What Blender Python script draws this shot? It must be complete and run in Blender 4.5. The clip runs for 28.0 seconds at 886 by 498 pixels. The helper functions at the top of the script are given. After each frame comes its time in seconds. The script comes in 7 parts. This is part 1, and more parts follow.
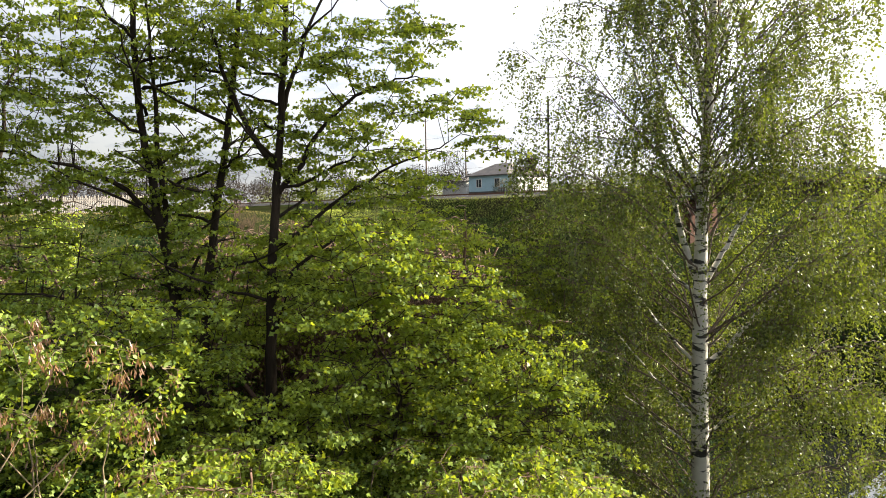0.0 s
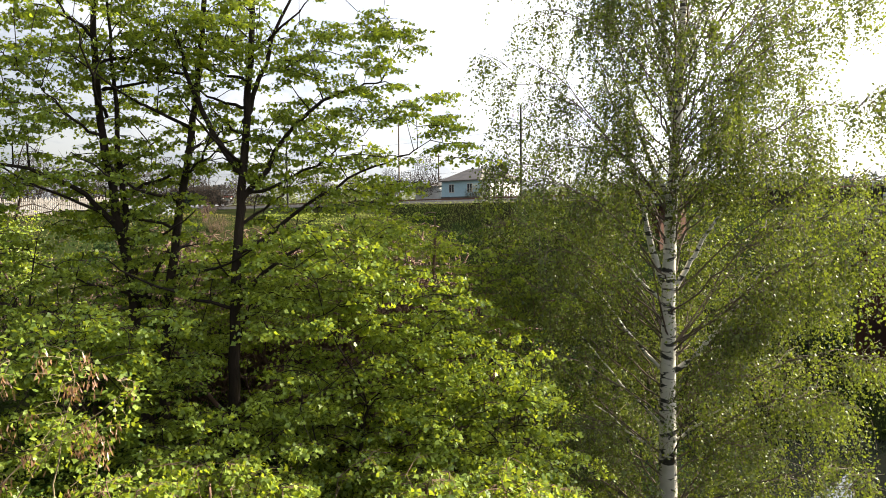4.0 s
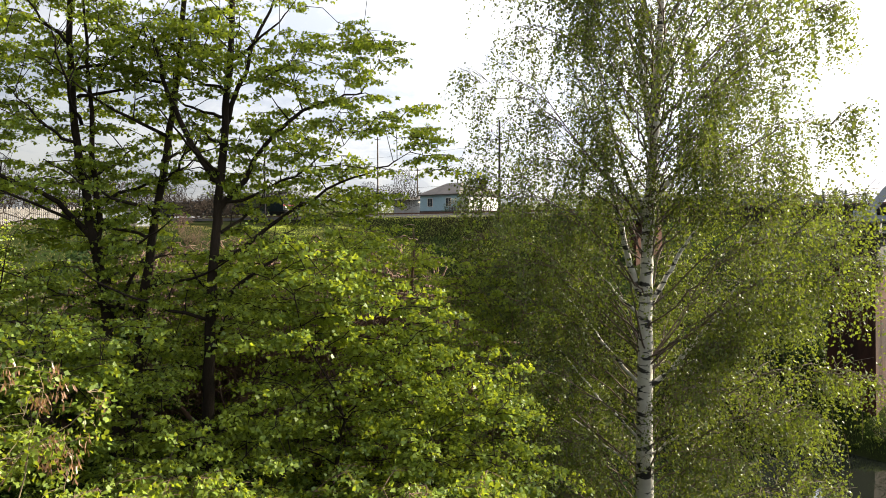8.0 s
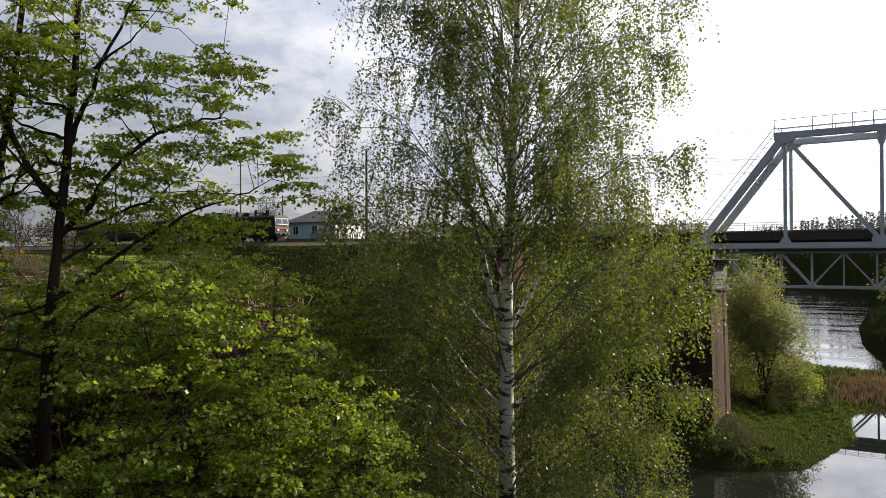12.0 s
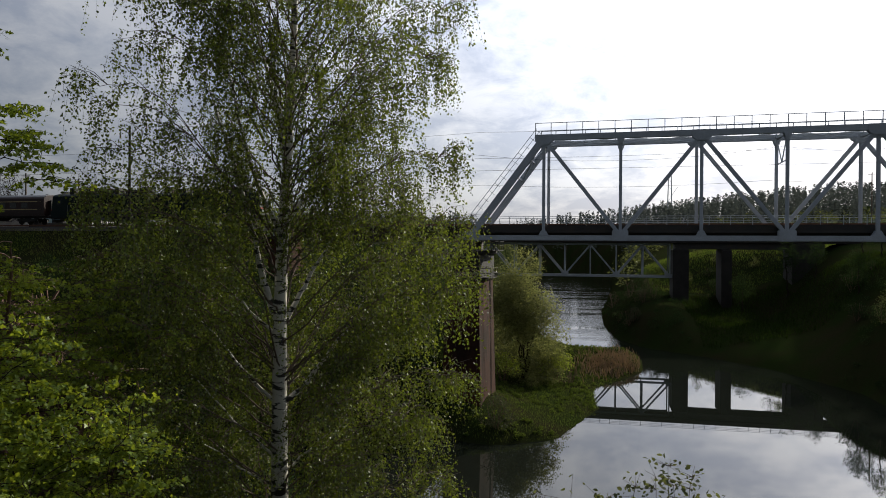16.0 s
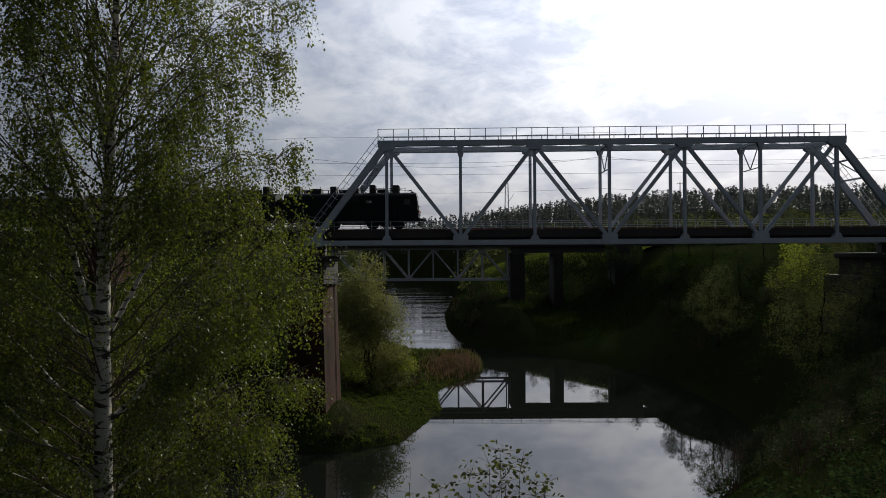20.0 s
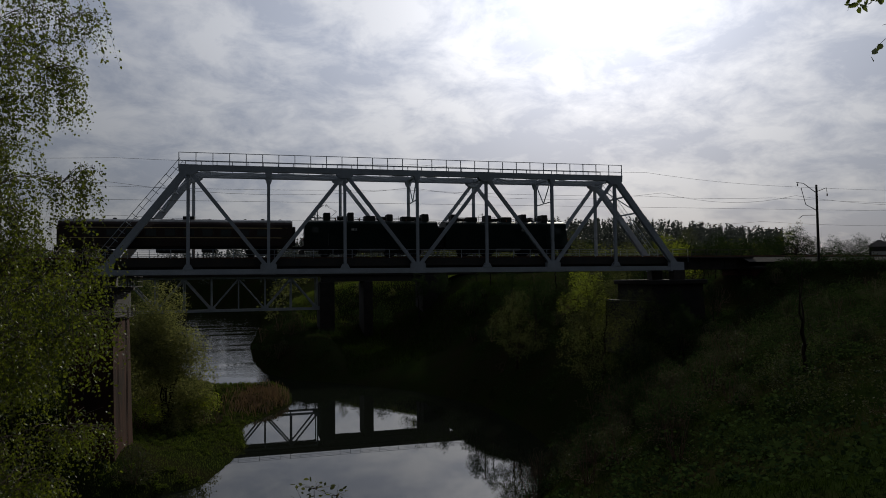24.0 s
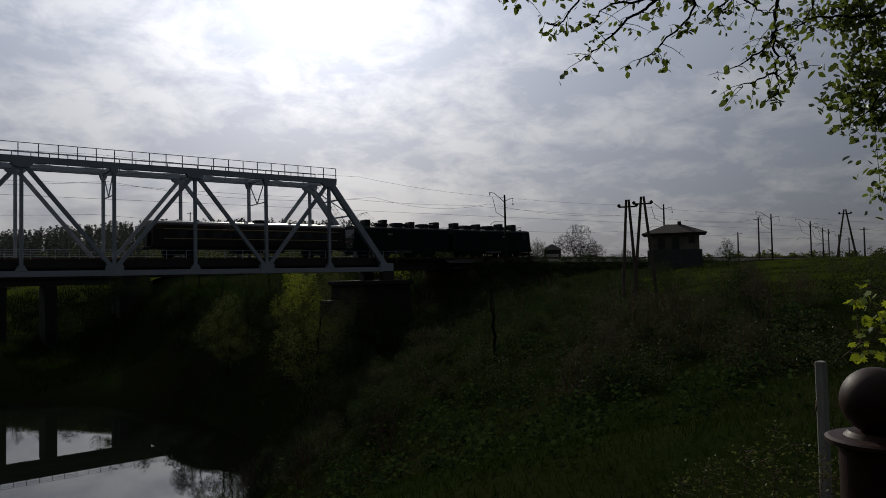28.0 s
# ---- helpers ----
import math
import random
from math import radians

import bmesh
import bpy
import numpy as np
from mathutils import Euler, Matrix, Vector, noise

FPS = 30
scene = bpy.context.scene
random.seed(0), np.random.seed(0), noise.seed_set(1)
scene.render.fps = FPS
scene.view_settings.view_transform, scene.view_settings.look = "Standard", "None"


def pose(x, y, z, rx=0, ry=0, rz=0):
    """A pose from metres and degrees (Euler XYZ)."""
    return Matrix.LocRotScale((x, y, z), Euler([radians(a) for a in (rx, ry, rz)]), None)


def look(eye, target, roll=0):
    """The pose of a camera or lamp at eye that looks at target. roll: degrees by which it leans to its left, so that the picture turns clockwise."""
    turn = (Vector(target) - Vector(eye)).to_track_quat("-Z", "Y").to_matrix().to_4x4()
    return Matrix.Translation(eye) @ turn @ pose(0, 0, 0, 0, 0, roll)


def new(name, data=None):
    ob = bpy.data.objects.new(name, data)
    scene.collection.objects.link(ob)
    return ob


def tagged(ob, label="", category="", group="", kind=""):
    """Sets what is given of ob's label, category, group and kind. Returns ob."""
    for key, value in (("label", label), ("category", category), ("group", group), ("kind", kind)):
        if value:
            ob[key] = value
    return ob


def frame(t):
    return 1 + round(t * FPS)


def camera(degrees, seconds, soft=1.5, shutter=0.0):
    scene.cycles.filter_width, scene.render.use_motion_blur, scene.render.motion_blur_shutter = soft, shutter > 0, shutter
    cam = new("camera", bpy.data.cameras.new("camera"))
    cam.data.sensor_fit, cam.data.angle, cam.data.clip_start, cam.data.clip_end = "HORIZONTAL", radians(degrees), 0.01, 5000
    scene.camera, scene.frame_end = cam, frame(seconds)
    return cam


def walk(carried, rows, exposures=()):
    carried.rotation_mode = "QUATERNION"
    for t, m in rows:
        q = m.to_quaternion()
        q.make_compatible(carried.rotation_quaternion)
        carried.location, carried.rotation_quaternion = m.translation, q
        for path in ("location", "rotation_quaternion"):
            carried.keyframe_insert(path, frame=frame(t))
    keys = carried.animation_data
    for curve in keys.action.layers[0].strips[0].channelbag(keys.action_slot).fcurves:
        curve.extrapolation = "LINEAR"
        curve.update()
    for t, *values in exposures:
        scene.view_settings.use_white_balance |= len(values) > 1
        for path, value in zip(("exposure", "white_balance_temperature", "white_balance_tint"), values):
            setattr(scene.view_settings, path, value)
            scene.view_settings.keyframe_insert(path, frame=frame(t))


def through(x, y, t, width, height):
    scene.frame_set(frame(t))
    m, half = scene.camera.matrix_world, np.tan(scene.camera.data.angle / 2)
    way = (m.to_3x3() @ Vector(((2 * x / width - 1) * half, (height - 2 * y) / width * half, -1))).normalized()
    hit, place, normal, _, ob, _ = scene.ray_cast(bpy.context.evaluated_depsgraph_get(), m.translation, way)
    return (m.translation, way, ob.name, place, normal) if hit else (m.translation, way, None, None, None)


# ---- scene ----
cam = camera(65.0, 28.0, soft=0.9)


def aim(yaw, pitch, roll, e):
    """A camera pose: yaw clockwise from +y, pitch upwards, in degrees."""
    a, b = radians(yaw), radians(pitch)
    return look(e, (e[0] + math.sin(a) * math.cos(b), e[1] + math.cos(a) * math.cos(b), e[2] + math.sin(b)), roll)


PATH = [
    (0.0, aim(-45.32, -3.21, -1.03, (-0.043, -0.150, 20.479))),
    (0.5, aim(-45.16, -3.03, -0.78, (-0.069, -0.115, 20.501))),
    (1.0, aim(-43.86, -3.46, -1.96, (-0.068, -0.086, 20.491))),
    (1.5, aim(-38.79, -4.35, -1.26, (-0.054, -0.064, 20.487))),
    (2.0, aim(-40.09, -4.72, -0.19, (-0.049, -0.085, 20.486))),
    (2.5, aim(-38.82, -4.12, 0.33, (-0.039, -0.070, 20.480))),
    (3.0, aim(-41.57, -8.52, 1.68, (-0.040, -0.057, 20.469))),
    (3.5, aim(-43.36, -5.48, 0.29, (-0.049, -0.057, 20.500))),
    (4.0, aim(-43.06, -2.86, -0.55, (-0.096, 0.001, 20.521))),
    (4.5, aim(-47.97, 0.07, -0.94, (-0.119, -0.045, 20.514))),
    (6.5, aim(-51.30, -0.76, -0.83, (-0.109, -0.013, 20.498))),
    (7.0, aim(-48.56, -1.41, -0.40, (-0.121, -0.006, 20.486))),
    (7.5, aim(-46.25, -1.36, -0.36, (-0.133, 0.001, 20.482))),
    (8.0, aim(-41.25, -1.70, -0.03, (-0.124, 0.013, 20.484))),
    (8.5, aim(-38.26, -1.58, 0.12, (-0.107, -0.003, 20.491))),
    (9.0, aim(-37.20, -1.84, -0.30, (-0.091, -0.007, 20.491))),
    (9.5, aim(-35.38, -1.66, -0.04, (-0.070, -0.009, 20.484))),
    (10.0, aim(-33.62, -1.77, -0.33, (-0.064, -0.007, 20.478))),
    (10.5, aim(-32.35, -0.97, -0.71, (-0.059, -0.001, 20.482))),
    (11.0, aim(-32.43, -0.30, -0.89, (-0.060, 0.004, 20.483))),
    (11.5, aim(-31.66, 0.50, -0.35, (-0.051, 0.008, 20.481))),
    (12.0, aim(-30.39, 0.60, -0.22, (-0.049, 0.013, 20.482))),
    (12.5, aim(-28.33, 0.10, -0.17, (-0.036, 0.020, 20.485))),
    (14.5, aim(-19.37, -0.11, -0.29, (0.001, 0.030, 20.520))),
    (15.0, aim(-17.25, -0.35, -0.17, (0.009, 0.032, 20.535))),
    (15.5, aim(-14.71, -0.40, 0.05, (0.024, 0.047, 20.541))),
    (16.0, aim(-12.44, -0.31, 0.34, (0.045, 0.064, 20.542))),
    (16.5, aim(-11.72, -0.60, -0.07, (0.051, 0.055, 20.531))),
    (17.0, aim(-9.59, 0.02, -0.86, (0.066, 0.062, 20.531))),
    (17.5, aim(-8.27, 0.31, -0.52, (0.072, 0.061, 20.519))),
    (18.0, aim(-7.00, 0.72, -0.45, (0.087, 0.061, 20.518))),
    (18.5, aim(-5.74, 0.29, -0.32, (0.107, 0.066, 20.501))),
    (19.0, aim(-3.32, -0.04, -0.22, (0.123, 0.071, 20.483))),
    (19.5, aim(-1.75, 0.06, -0.04, (0.120, 0.060, 20.476))),
    (20.0, aim(0.32, 0.18, -0.34, (0.111, 0.044, 20.472))),
    (20.5, aim(2.75, 0.33, 0.31, (0.102, 0.028, 20.469))),
    (21.0, aim(4.53, 0.65, 0.21, (0.083, 0.014, 20.494))),
    (21.5, aim(7.10, 1.47, 0.15, (0.082, 0.007, 20.505))),
    (23.5, aim(14.12, 1.82, 0.06, (0.068, -0.021, 20.521))),
    (24.0, aim(15.92, 2.39, -0.66, (0.063, -0.022, 20.518))),
    (24.5, aim(19.87, 1.75, 0.17, (0.054, -0.018, 20.509))),
    (25.0, aim(23.00, 1.73, -0.18, (0.052, -0.009, 20.509))),
    (25.5, aim(28.38, 2.47, 0.13, (0.052, -0.006, 20.510))),
    (26.0, aim(30.09, 1.94, -0.43, (0.049, 0.005, 20.509))),
    (26.5, aim(33.82, 1.09, -0.30, (0.049, 0.015, 20.509))),
    (27.0, aim(36.00, 0.59, -0.41, (0.055, 0.025, 20.510))),
    (27.5, aim(38.33, 2.02, -1.51, (0.069, 0.044, 20.512))),
    (28.0, aim(39.16, 2.14, -1.19, (0.073, 0.056, 20.514))),
]
EXPOSURES = [(0.0, 2.08, 6850, 10), (1.5, 2.06, 6850, 10), (3.0, 1.94, 6850, 10), (4.0, 2.1, 6850, 10), (4.5, 2.1, 6850, 10), (7.0, 2.0, 6850, 10), (9.0, 1.68, 6850, 10), (11.0, 1.25, 6700, 10), (14.5, 0.36, 6450, 10), (17.0, -0.15, 6250, 10),
             (20.0, -0.72, 6200, 10), (24.0, -1.45, 6250, 10), (28.0, -1.47, 6250, 10)]
walk(cam, PATH, EXPOSURES)

# ---- world and sun ----
SUN_AZ, SUN_EL = 28.5, 24.0
sun_dir = Vector((math.sin(radians(SUN_AZ)) * math.cos(radians(SUN_EL)), math.cos(radians(SUN_AZ)) * math.cos(radians(SUN_EL)), math.sin(radians(SUN_EL))))
lamp = bpy.data.lights.new("sun", "SUN")
lamp.energy, lamp.angle, lamp.color = 4.4, radians(1.2), (1.0, 0.92, 0.74)
new("sun", lamp).matrix_world = look(sun_dir * 100, (0, 0, 0))


def node(tree, kind, **inputs):
    n = tree.nodes.new(kind)
    for key, value in inputs.items():
        n.inputs[key.replace("_", " ")].default_value = value
    return n


def math_node(tree, op, a, b=None, clamp=False):
    n = tree.nodes.new("ShaderNodeMath")
    n.operation, n.use_clamp = op, clamp
    for i, v in enumerate((a, b)):
        if v is None:
            continue
        if isinstance(v, (int, float)):
            n.inputs[i].default_value = v
        else:
            tree.links.new(v, n.inputs[i])
    return n.outputs[0]


def mix_color(tree, fac, a, b, blend="MIX"):
    n = tree.nodes.new("ShaderNodeMix")
    n.data_type, n.blend_type = "RGBA", blend
    for sock, v in ((n.inputs[0], fac), (n.inputs[6], a), (n.inputs[7], b)):
        if isinstance(v, (int, float)):
            sock.default_value = v
        elif isinstance(v, (tuple, list)):
            sock.default_value = (*v[:3], 1.0)
        else:
            tree.links.new(v, sock)
    return n.outputs[2]


def make_world():
    world = bpy.data.worlds.new("overcast_evening_sky")
    scene.world = world
    world.use_nodes = True
    t = world.node_tree
    t.nodes.clear()
    co = t.nodes.new("ShaderNodeTexCoord").outputs["Generated"]
    sky = t.nodes.new("ShaderNodeTexSky")
    sky.sky_type, sky.sun_disc, sky.sun_elevation, sky.sun_rotation = "NISHITA", False, radians(SUN_EL), radians(SUN_AZ)
    sky.air_density, sky.dust_density = 1.0, 2.0
    blue = mix_color(t, 1.0, sky.outputs[0], (0.10, 0.10, 0.10), "MULTIPLY")
    # cloud deck: noise on a flat layer above the land
    sep = t.nodes.new("ShaderNodeSeparateXYZ")
    t.links.new(co, sep.inputs[0])
    up = math_node(t, "ADD", math_node(t, "MAXIMUM", sep.outputs[2], 0.0), 0.30)
    comb = t.nodes.new("ShaderNodeCombineXYZ")
    t.links.new(math_node(t, "DIVIDE", sep.outputs[0], up), comb.inputs[0])
    t.links.new(math_node(t, "DIVIDE", sep.outputs[1], up), comb.inputs[1])
    n1 = node(t, "ShaderNodeTexNoise", Scale=5.6, Detail=14.0, Roughness=0.64, Distortion=0.3)
    n2 = node(t, "ShaderNodeTexNoise", Scale=1.7, Detail=4.0, Roughness=0.55)
    t.links.new(comb.outputs[0], n1.inputs["Vector"])
    t.links.new(comb.outputs[0], n2.inputs["Vector"])
    thick = math_node(t, "ADD", math_node(t, "MULTIPLY", n1.outputs[0], 0.55), math_node(t, "MULTIPLY", n2.outputs[0], 0.45))
    # the deck thickens towards the east
    east = t.nodes.new("ShaderNodeMapRange")
    east.interpolation_type = "SMOOTHSTEP"
    east.inputs["From Min"].default_value, east.inputs["From Max"].default_value = 0.50, 0.95
    t.links.new(sep.outputs[0], east.inputs[0])
    thick = math_node(t, "ADD", thick, math_node(t, "MULTIPLY", east.outputs[0], 0.04))
    ramp = t.nodes.new("ShaderNodeValToRGB")
    ramp.color_ramp.elements[0].position, ramp.color_ramp.elements[1].position = 0.43, 0.56
    t.links.new(thick, ramp.inputs[0])
    # glow of the veiled sun
    dot = t.nodes.new("ShaderNodeVectorMath")
    dot.operation = "DOT_PRODUCT"
    t.links.new(co, dot.inputs[0])
    dot.inputs[1].default_value = sun_dir
    d = math_node(t, "MAXIMUM", dot.outputs["Value"], 0.0)
    half = math_node(t, "ADD", math_node(t, "MULTIPLY", dot.outputs["Value"], 0.5), 0.5)
    wide = math_node(t, "ADD", math_node(t, "MULTIPLY", math_node(t, "POWER", d, 5.5), 0.95), math_node(t, "MULTIPLY", math_node(t, "POWER", half, 2.0), 0.46))
    mid = math_node(t, "MULTIPLY", math_node(t, "POWER", d, 60.0), 1.05)
    near = math_node(t, "MULTIPLY", math_node(t, "POWER", d, 500.0), 2.5)
    glow = math_node(t, "ADD", math_node(t, "ADD", wide, mid), near)
    light = math_node(t, "MULTIPLY", math_node(t, "ADD", glow, 0.055), math_node(t, "SUBTRACT", 1.0, math_node(t, "MULTIPLY", east.outputs[0], 0.09)))
    # duller towards the horizon
    low = t.nodes.new("ShaderNodeMapRange")
    low.inputs["From Min"].default_value, low.inputs["From Max"].default_value = 0.0, 0.32
    low.inputs["To Min"].default_value, low.inputs["To Max"].default_value = 0.62, 1.12
    t.links.new(sep.outputs[2], low.inputs[0])
    light = math_node(t, "MULTIPLY", light, low.outputs[0])
    tone = mix_color(t, ramp.outputs[0], (1.07, 1.08, 1.13), (0.67, 0.72, 0.85))
    lit = t.nodes.new("ShaderNodeVectorMath")
    lit.operation = "SCALE"
    t.links.new(tone, lit.inputs[0])
    t.links.new(light, lit.inputs["Scale"])
    both = mix_color(t, 0.90, blue, lit.outputs[0])
    bg = t.nodes.new("ShaderNodeBackground")
    bg.inputs[1].default_value = 1.38
    t.links.new(both, bg.inputs[0])
    out = t.nodes.new("ShaderNodeOutputWorld")
    t.links.new(bg.outputs[0], out.inputs[0])


make_world()


# ---- materials ----
def mat(name, col, col2=None, rough=0.8, scale=3.0, fine=30.0, bump=0.25, dist=0.02, metal=0.0, amount=0.6, spec=0.4, stretch=(1, 1, 1), rnd=0.0):
    m = bpy.data.materials.new(name)
    m.use_nodes = True
    t = m.node_tree
    b = t.nodes["Principled BSDF"]
    co = t.nodes.new("ShaderNodeTexCoord").outputs["Object"]
    mp = t.nodes.new("ShaderNodeMapping")
    mp.inputs["Scale"].default_value = stretch
    t.links.new(co, mp.inputs[0])
    n1 = node(t, "ShaderNodeTexNoise", Scale=scale, Detail=4.0, Roughness=0.6)
    n2 = node(t, "ShaderNodeTexNoise", Scale=fine, Detail=5.0, Roughness=0.65)
    for n in (n1, n2):
        t.links.new(mp.outputs[0], n.inputs["Vector"])
    col2 = col2 or tuple(c * 0.55 for c in col)
    r = t.nodes.new("ShaderNodeValToRGB")
    r.color_ramp.elements[0].position, r.color_ramp.elements[1].position = 0.38, 0.64
    t.links.new(n1.outputs[0], r.inputs[0])
    c = mix_color(t, math_node(t, "MULTIPLY", r.outputs[0], amount), col, col2)
    g = math_node(t, "ADD", math_node(t, "MULTIPLY", n2.outputs[0], 0.7), 0.65)
    if rnd:
        oi = t.nodes.new("ShaderNodeObjectInfo")
        g = math_node(t, "MULTIPLY", g, math_node(t, "ADD", math_node(t, "MULTIPLY", oi.outputs["Random"], rnd), 1 - rnd / 2))
    sc = t.nodes.new("ShaderNodeVectorMath")
    sc.operation = "SCALE"
    t.links.new(c, sc.inputs[0])
    t.links.new(g, sc.inputs["Scale"])
    t.links.new(sc.outputs[0], b.inputs["Base Color"])
    t.links.new(math_node(t, "ADD", math_node(t, "MULTIPLY", n2.outputs[0], 0.3), rough - 0.15, True), b.inputs["Roughness"])
    b.inputs["Metallic"].default_value = metal
    b.inputs["Specular IOR Level"].default_value = spec
    if bump:
        bp = node(t, "ShaderNodeBump", Strength=bump, Distance=dist)
        t.links.new(math_node(t, "ADD", n2.outputs[0], n1.outputs[0]), bp.inputs["Height"])
        t.links.new(bp.outputs[0], b.inputs["Normal"])
    return m


def leaf_mat(name, col, col2, through_col, through=0.45, gloss=0.06, rough=0.42, dim=0.45):
    m = bpy.data.materials.new(name)
    m.use_nodes = True
    t = m.node_tree
    t.nodes.clear()
    geo = t.nodes.new("ShaderNodeNewGeometry")
    co = t.nodes.new("ShaderNodeTexCoord").outputs["Object"]
    big = node(t, "ShaderNodeTexNoise", Scale=0.7, Detail=2.0)
    t.links.new(co, big.inputs["Vector"])
    f = math_node(t, "ADD", math_node(t, "MULTIPLY", geo.outputs["Random Per Island"], 0.85), math_node(t, "MULTIPLY", math_node(t, "SUBTRACT", big.outputs[0], 0.42), 1.0), True)
    c = mix_color(t, f, col, col2)
    tc = mix_color(t, f, through_col, tuple(v * dim for v in through_col))
    d = t.nodes.new("ShaderNodeBsdfDiffuse")
    t.links.new(c, d.inputs[0])
    tr = t.nodes.new("ShaderNodeBsdfTranslucent")
    t.links.new(tc, tr.inputs[0])
    mx = t.nodes.new("ShaderNodeMixShader")
    mx.inputs[0].default_value = through
    t.links.new(d.outputs[0], mx.inputs[1])
    t.links.new(tr.outputs[0], mx.inputs[2])
    gl = node(t, "ShaderNodeBsdfGlossy", Roughness=rough)
    mx2 = t.nodes.new("ShaderNodeMixShader")
    mx2.inputs[0].default_value = gloss
    t.links.new(mx.outputs[0], mx2.inputs[1])
    t.links.new(gl.outputs[0], mx2.inputs[2])
    o = t.nodes.new("ShaderNodeOutputMaterial")
    t.links.new(mx2.outputs[0], o.inputs[0])
    return m


def water_mat():
    m = bpy.data.materials.new("still_river_water")
    m.use_nodes = True
    t = m.node_tree
    b = t.nodes["Principled BSDF"]
    b.inputs["Base Color"].default_value = (0.010, 0.012, 0.009, 1)
    b.inputs["Roughness"].default_value = 0.012
    b.inputs["IOR"].default_value = 1.36
    co = t.nodes.new("ShaderNodeTexCoord").outputs["Object"]
    mp = t.nodes.new("ShaderNodeMapping")
    mp.inputs["Scale"].default_value = (0.35, 1.0, 1.0)
    t.links.new(co, mp.inputs[0])
    n1 = node(t, "ShaderNodeTexNoise", Scale=1.1, Detail=3.0, Roughness=0.55)
    n2 = node(t, "ShaderNodeTexNoise", Scale=0.05, Detail=3.0)
    t.links.new(mp.outputs[0], n1.inputs["Vector"])
    t.links.new(mp.outputs[0], n2.inputs["Vector"])
    r = t.nodes.new("ShaderNodeValToRGB")
    r.color_ramp.elements[0].position, r.color_ramp.elements[1].position = 0.50, 0.66
    t.links.new(n2.outputs[0], r.inputs[0])
    bp = node(t, "ShaderNodeBump", Distance=0.09)
    # wind ruffles the far reach of the river
    sp = t.nodes.new("ShaderNodeSeparateXYZ")
    t.links.new(co, sp.inputs[0])
    far = node(t, "ShaderNodeMapRange")
    far.inputs["From Min"].default_value, far.inputs["From Max"].default_value = 112.0, 190.0
    far.inputs["To Min"].default_value, far.inputs["To Max"].default_value = 0.0, 1.0
    t.links.new(sp.outputs[1], far.inputs[0])
    lane_at = t.nodes.new("ShaderNodeMapping")
    lane_at.inputs["Scale"].default_value = (0.02, 0.11, 1.0)
    t.links.new(co, lane_at.inputs[0])
    lane = node(t, "ShaderNodeTexNoise", Scale=1.0, Detail=3.0, Roughness=0.6)
    t.links.new(lane_at.outputs[0], lane.inputs["Vector"])
    lanes = t.nodes.new("ShaderNodeValToRGB")
    lanes.color_ramp.elements[0].position, lanes.color_ramp.elements[1].position = 0.42, 0.56
    t.links.new(lane.outputs[0], lanes.inputs[0])
    ruffle = math_node(t, "MULTIPLY", far.outputs[0], math_node(t, "ADD", math_node(t, "MULTIPLY", lanes.outputs[0], 0.9), 0.1))
    t.links.new(math_node(t, "ADD", math_node(t, "ADD", math_node(t, "MULTIPLY", r.outputs[0], 0.02), 0.002), ruffle), bp.inputs["Strength"])
    t.links.new(n1.outputs[0], bp.inputs["Height"])
    t.links.new(bp.outputs[0], b.inputs["Normal"])
    return m


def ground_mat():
    # soil colour darkened to stand for the shade under the grass
    m = mat("shaded_grassy_soil", (0.014, 0.022, 0.006), (0.022, 0.018, 0.010), 0.95, 0.12, 2.5, 0.5, 0.15, amount=0.75, spec=0.0)
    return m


def birch_bark_mat():
    m = bpy.data.materials.new("birch_bark")
    m.use_nodes = True
    t = m.node_tree
    b = t.nodes["Principled BSDF"]
    co = t.nodes.new("ShaderNodeTexCoord").outputs["Object"]
    mp = t.nodes.new("ShaderNodeMapping")
    mp.inputs["Scale"].default_value = (2.4, 2.4, 7.0)
    t.links.new(co, mp.inputs[0])
    v = node(t, "ShaderNodeTexNoise", Scale=1.3, Detail=3.0, Roughness=0.55, Distortion=0.4)
    t.links.new(mp.outputs[0], v.inputs["Vector"])
    r = t.nodes.new("ShaderNodeValToRGB")
    r.color_ramp.elements[0].position, r.color_ramp.elements[1].position = 0.535, 0.575
    t.links.new(v.outputs[0], r.inputs[0])
    n = node(t, "ShaderNodeTexNoise", Scale=5.0, Detail=5.0)
    t.links.new(co, n.inputs["Vector"])
    white = mix_color(t, n.outputs[0], (0.70, 0.67, 0.60), (0.40, 0.37, 0.33))
    t.links.new(mix_color(t, r.outputs[0], white, (0.025, 0.022, 0.02)), b.inputs["Base Color"])
    b.inputs["Roughness"].default_value = 0.7
    bp = node(t, "ShaderNodeBump", Strength=0.4, Distance=0.02)
    t.links.new(v.outputs[0], bp.inputs["Height"])
    t.links.new(bp.outputs[0], b.inputs["Normal"])
    return m


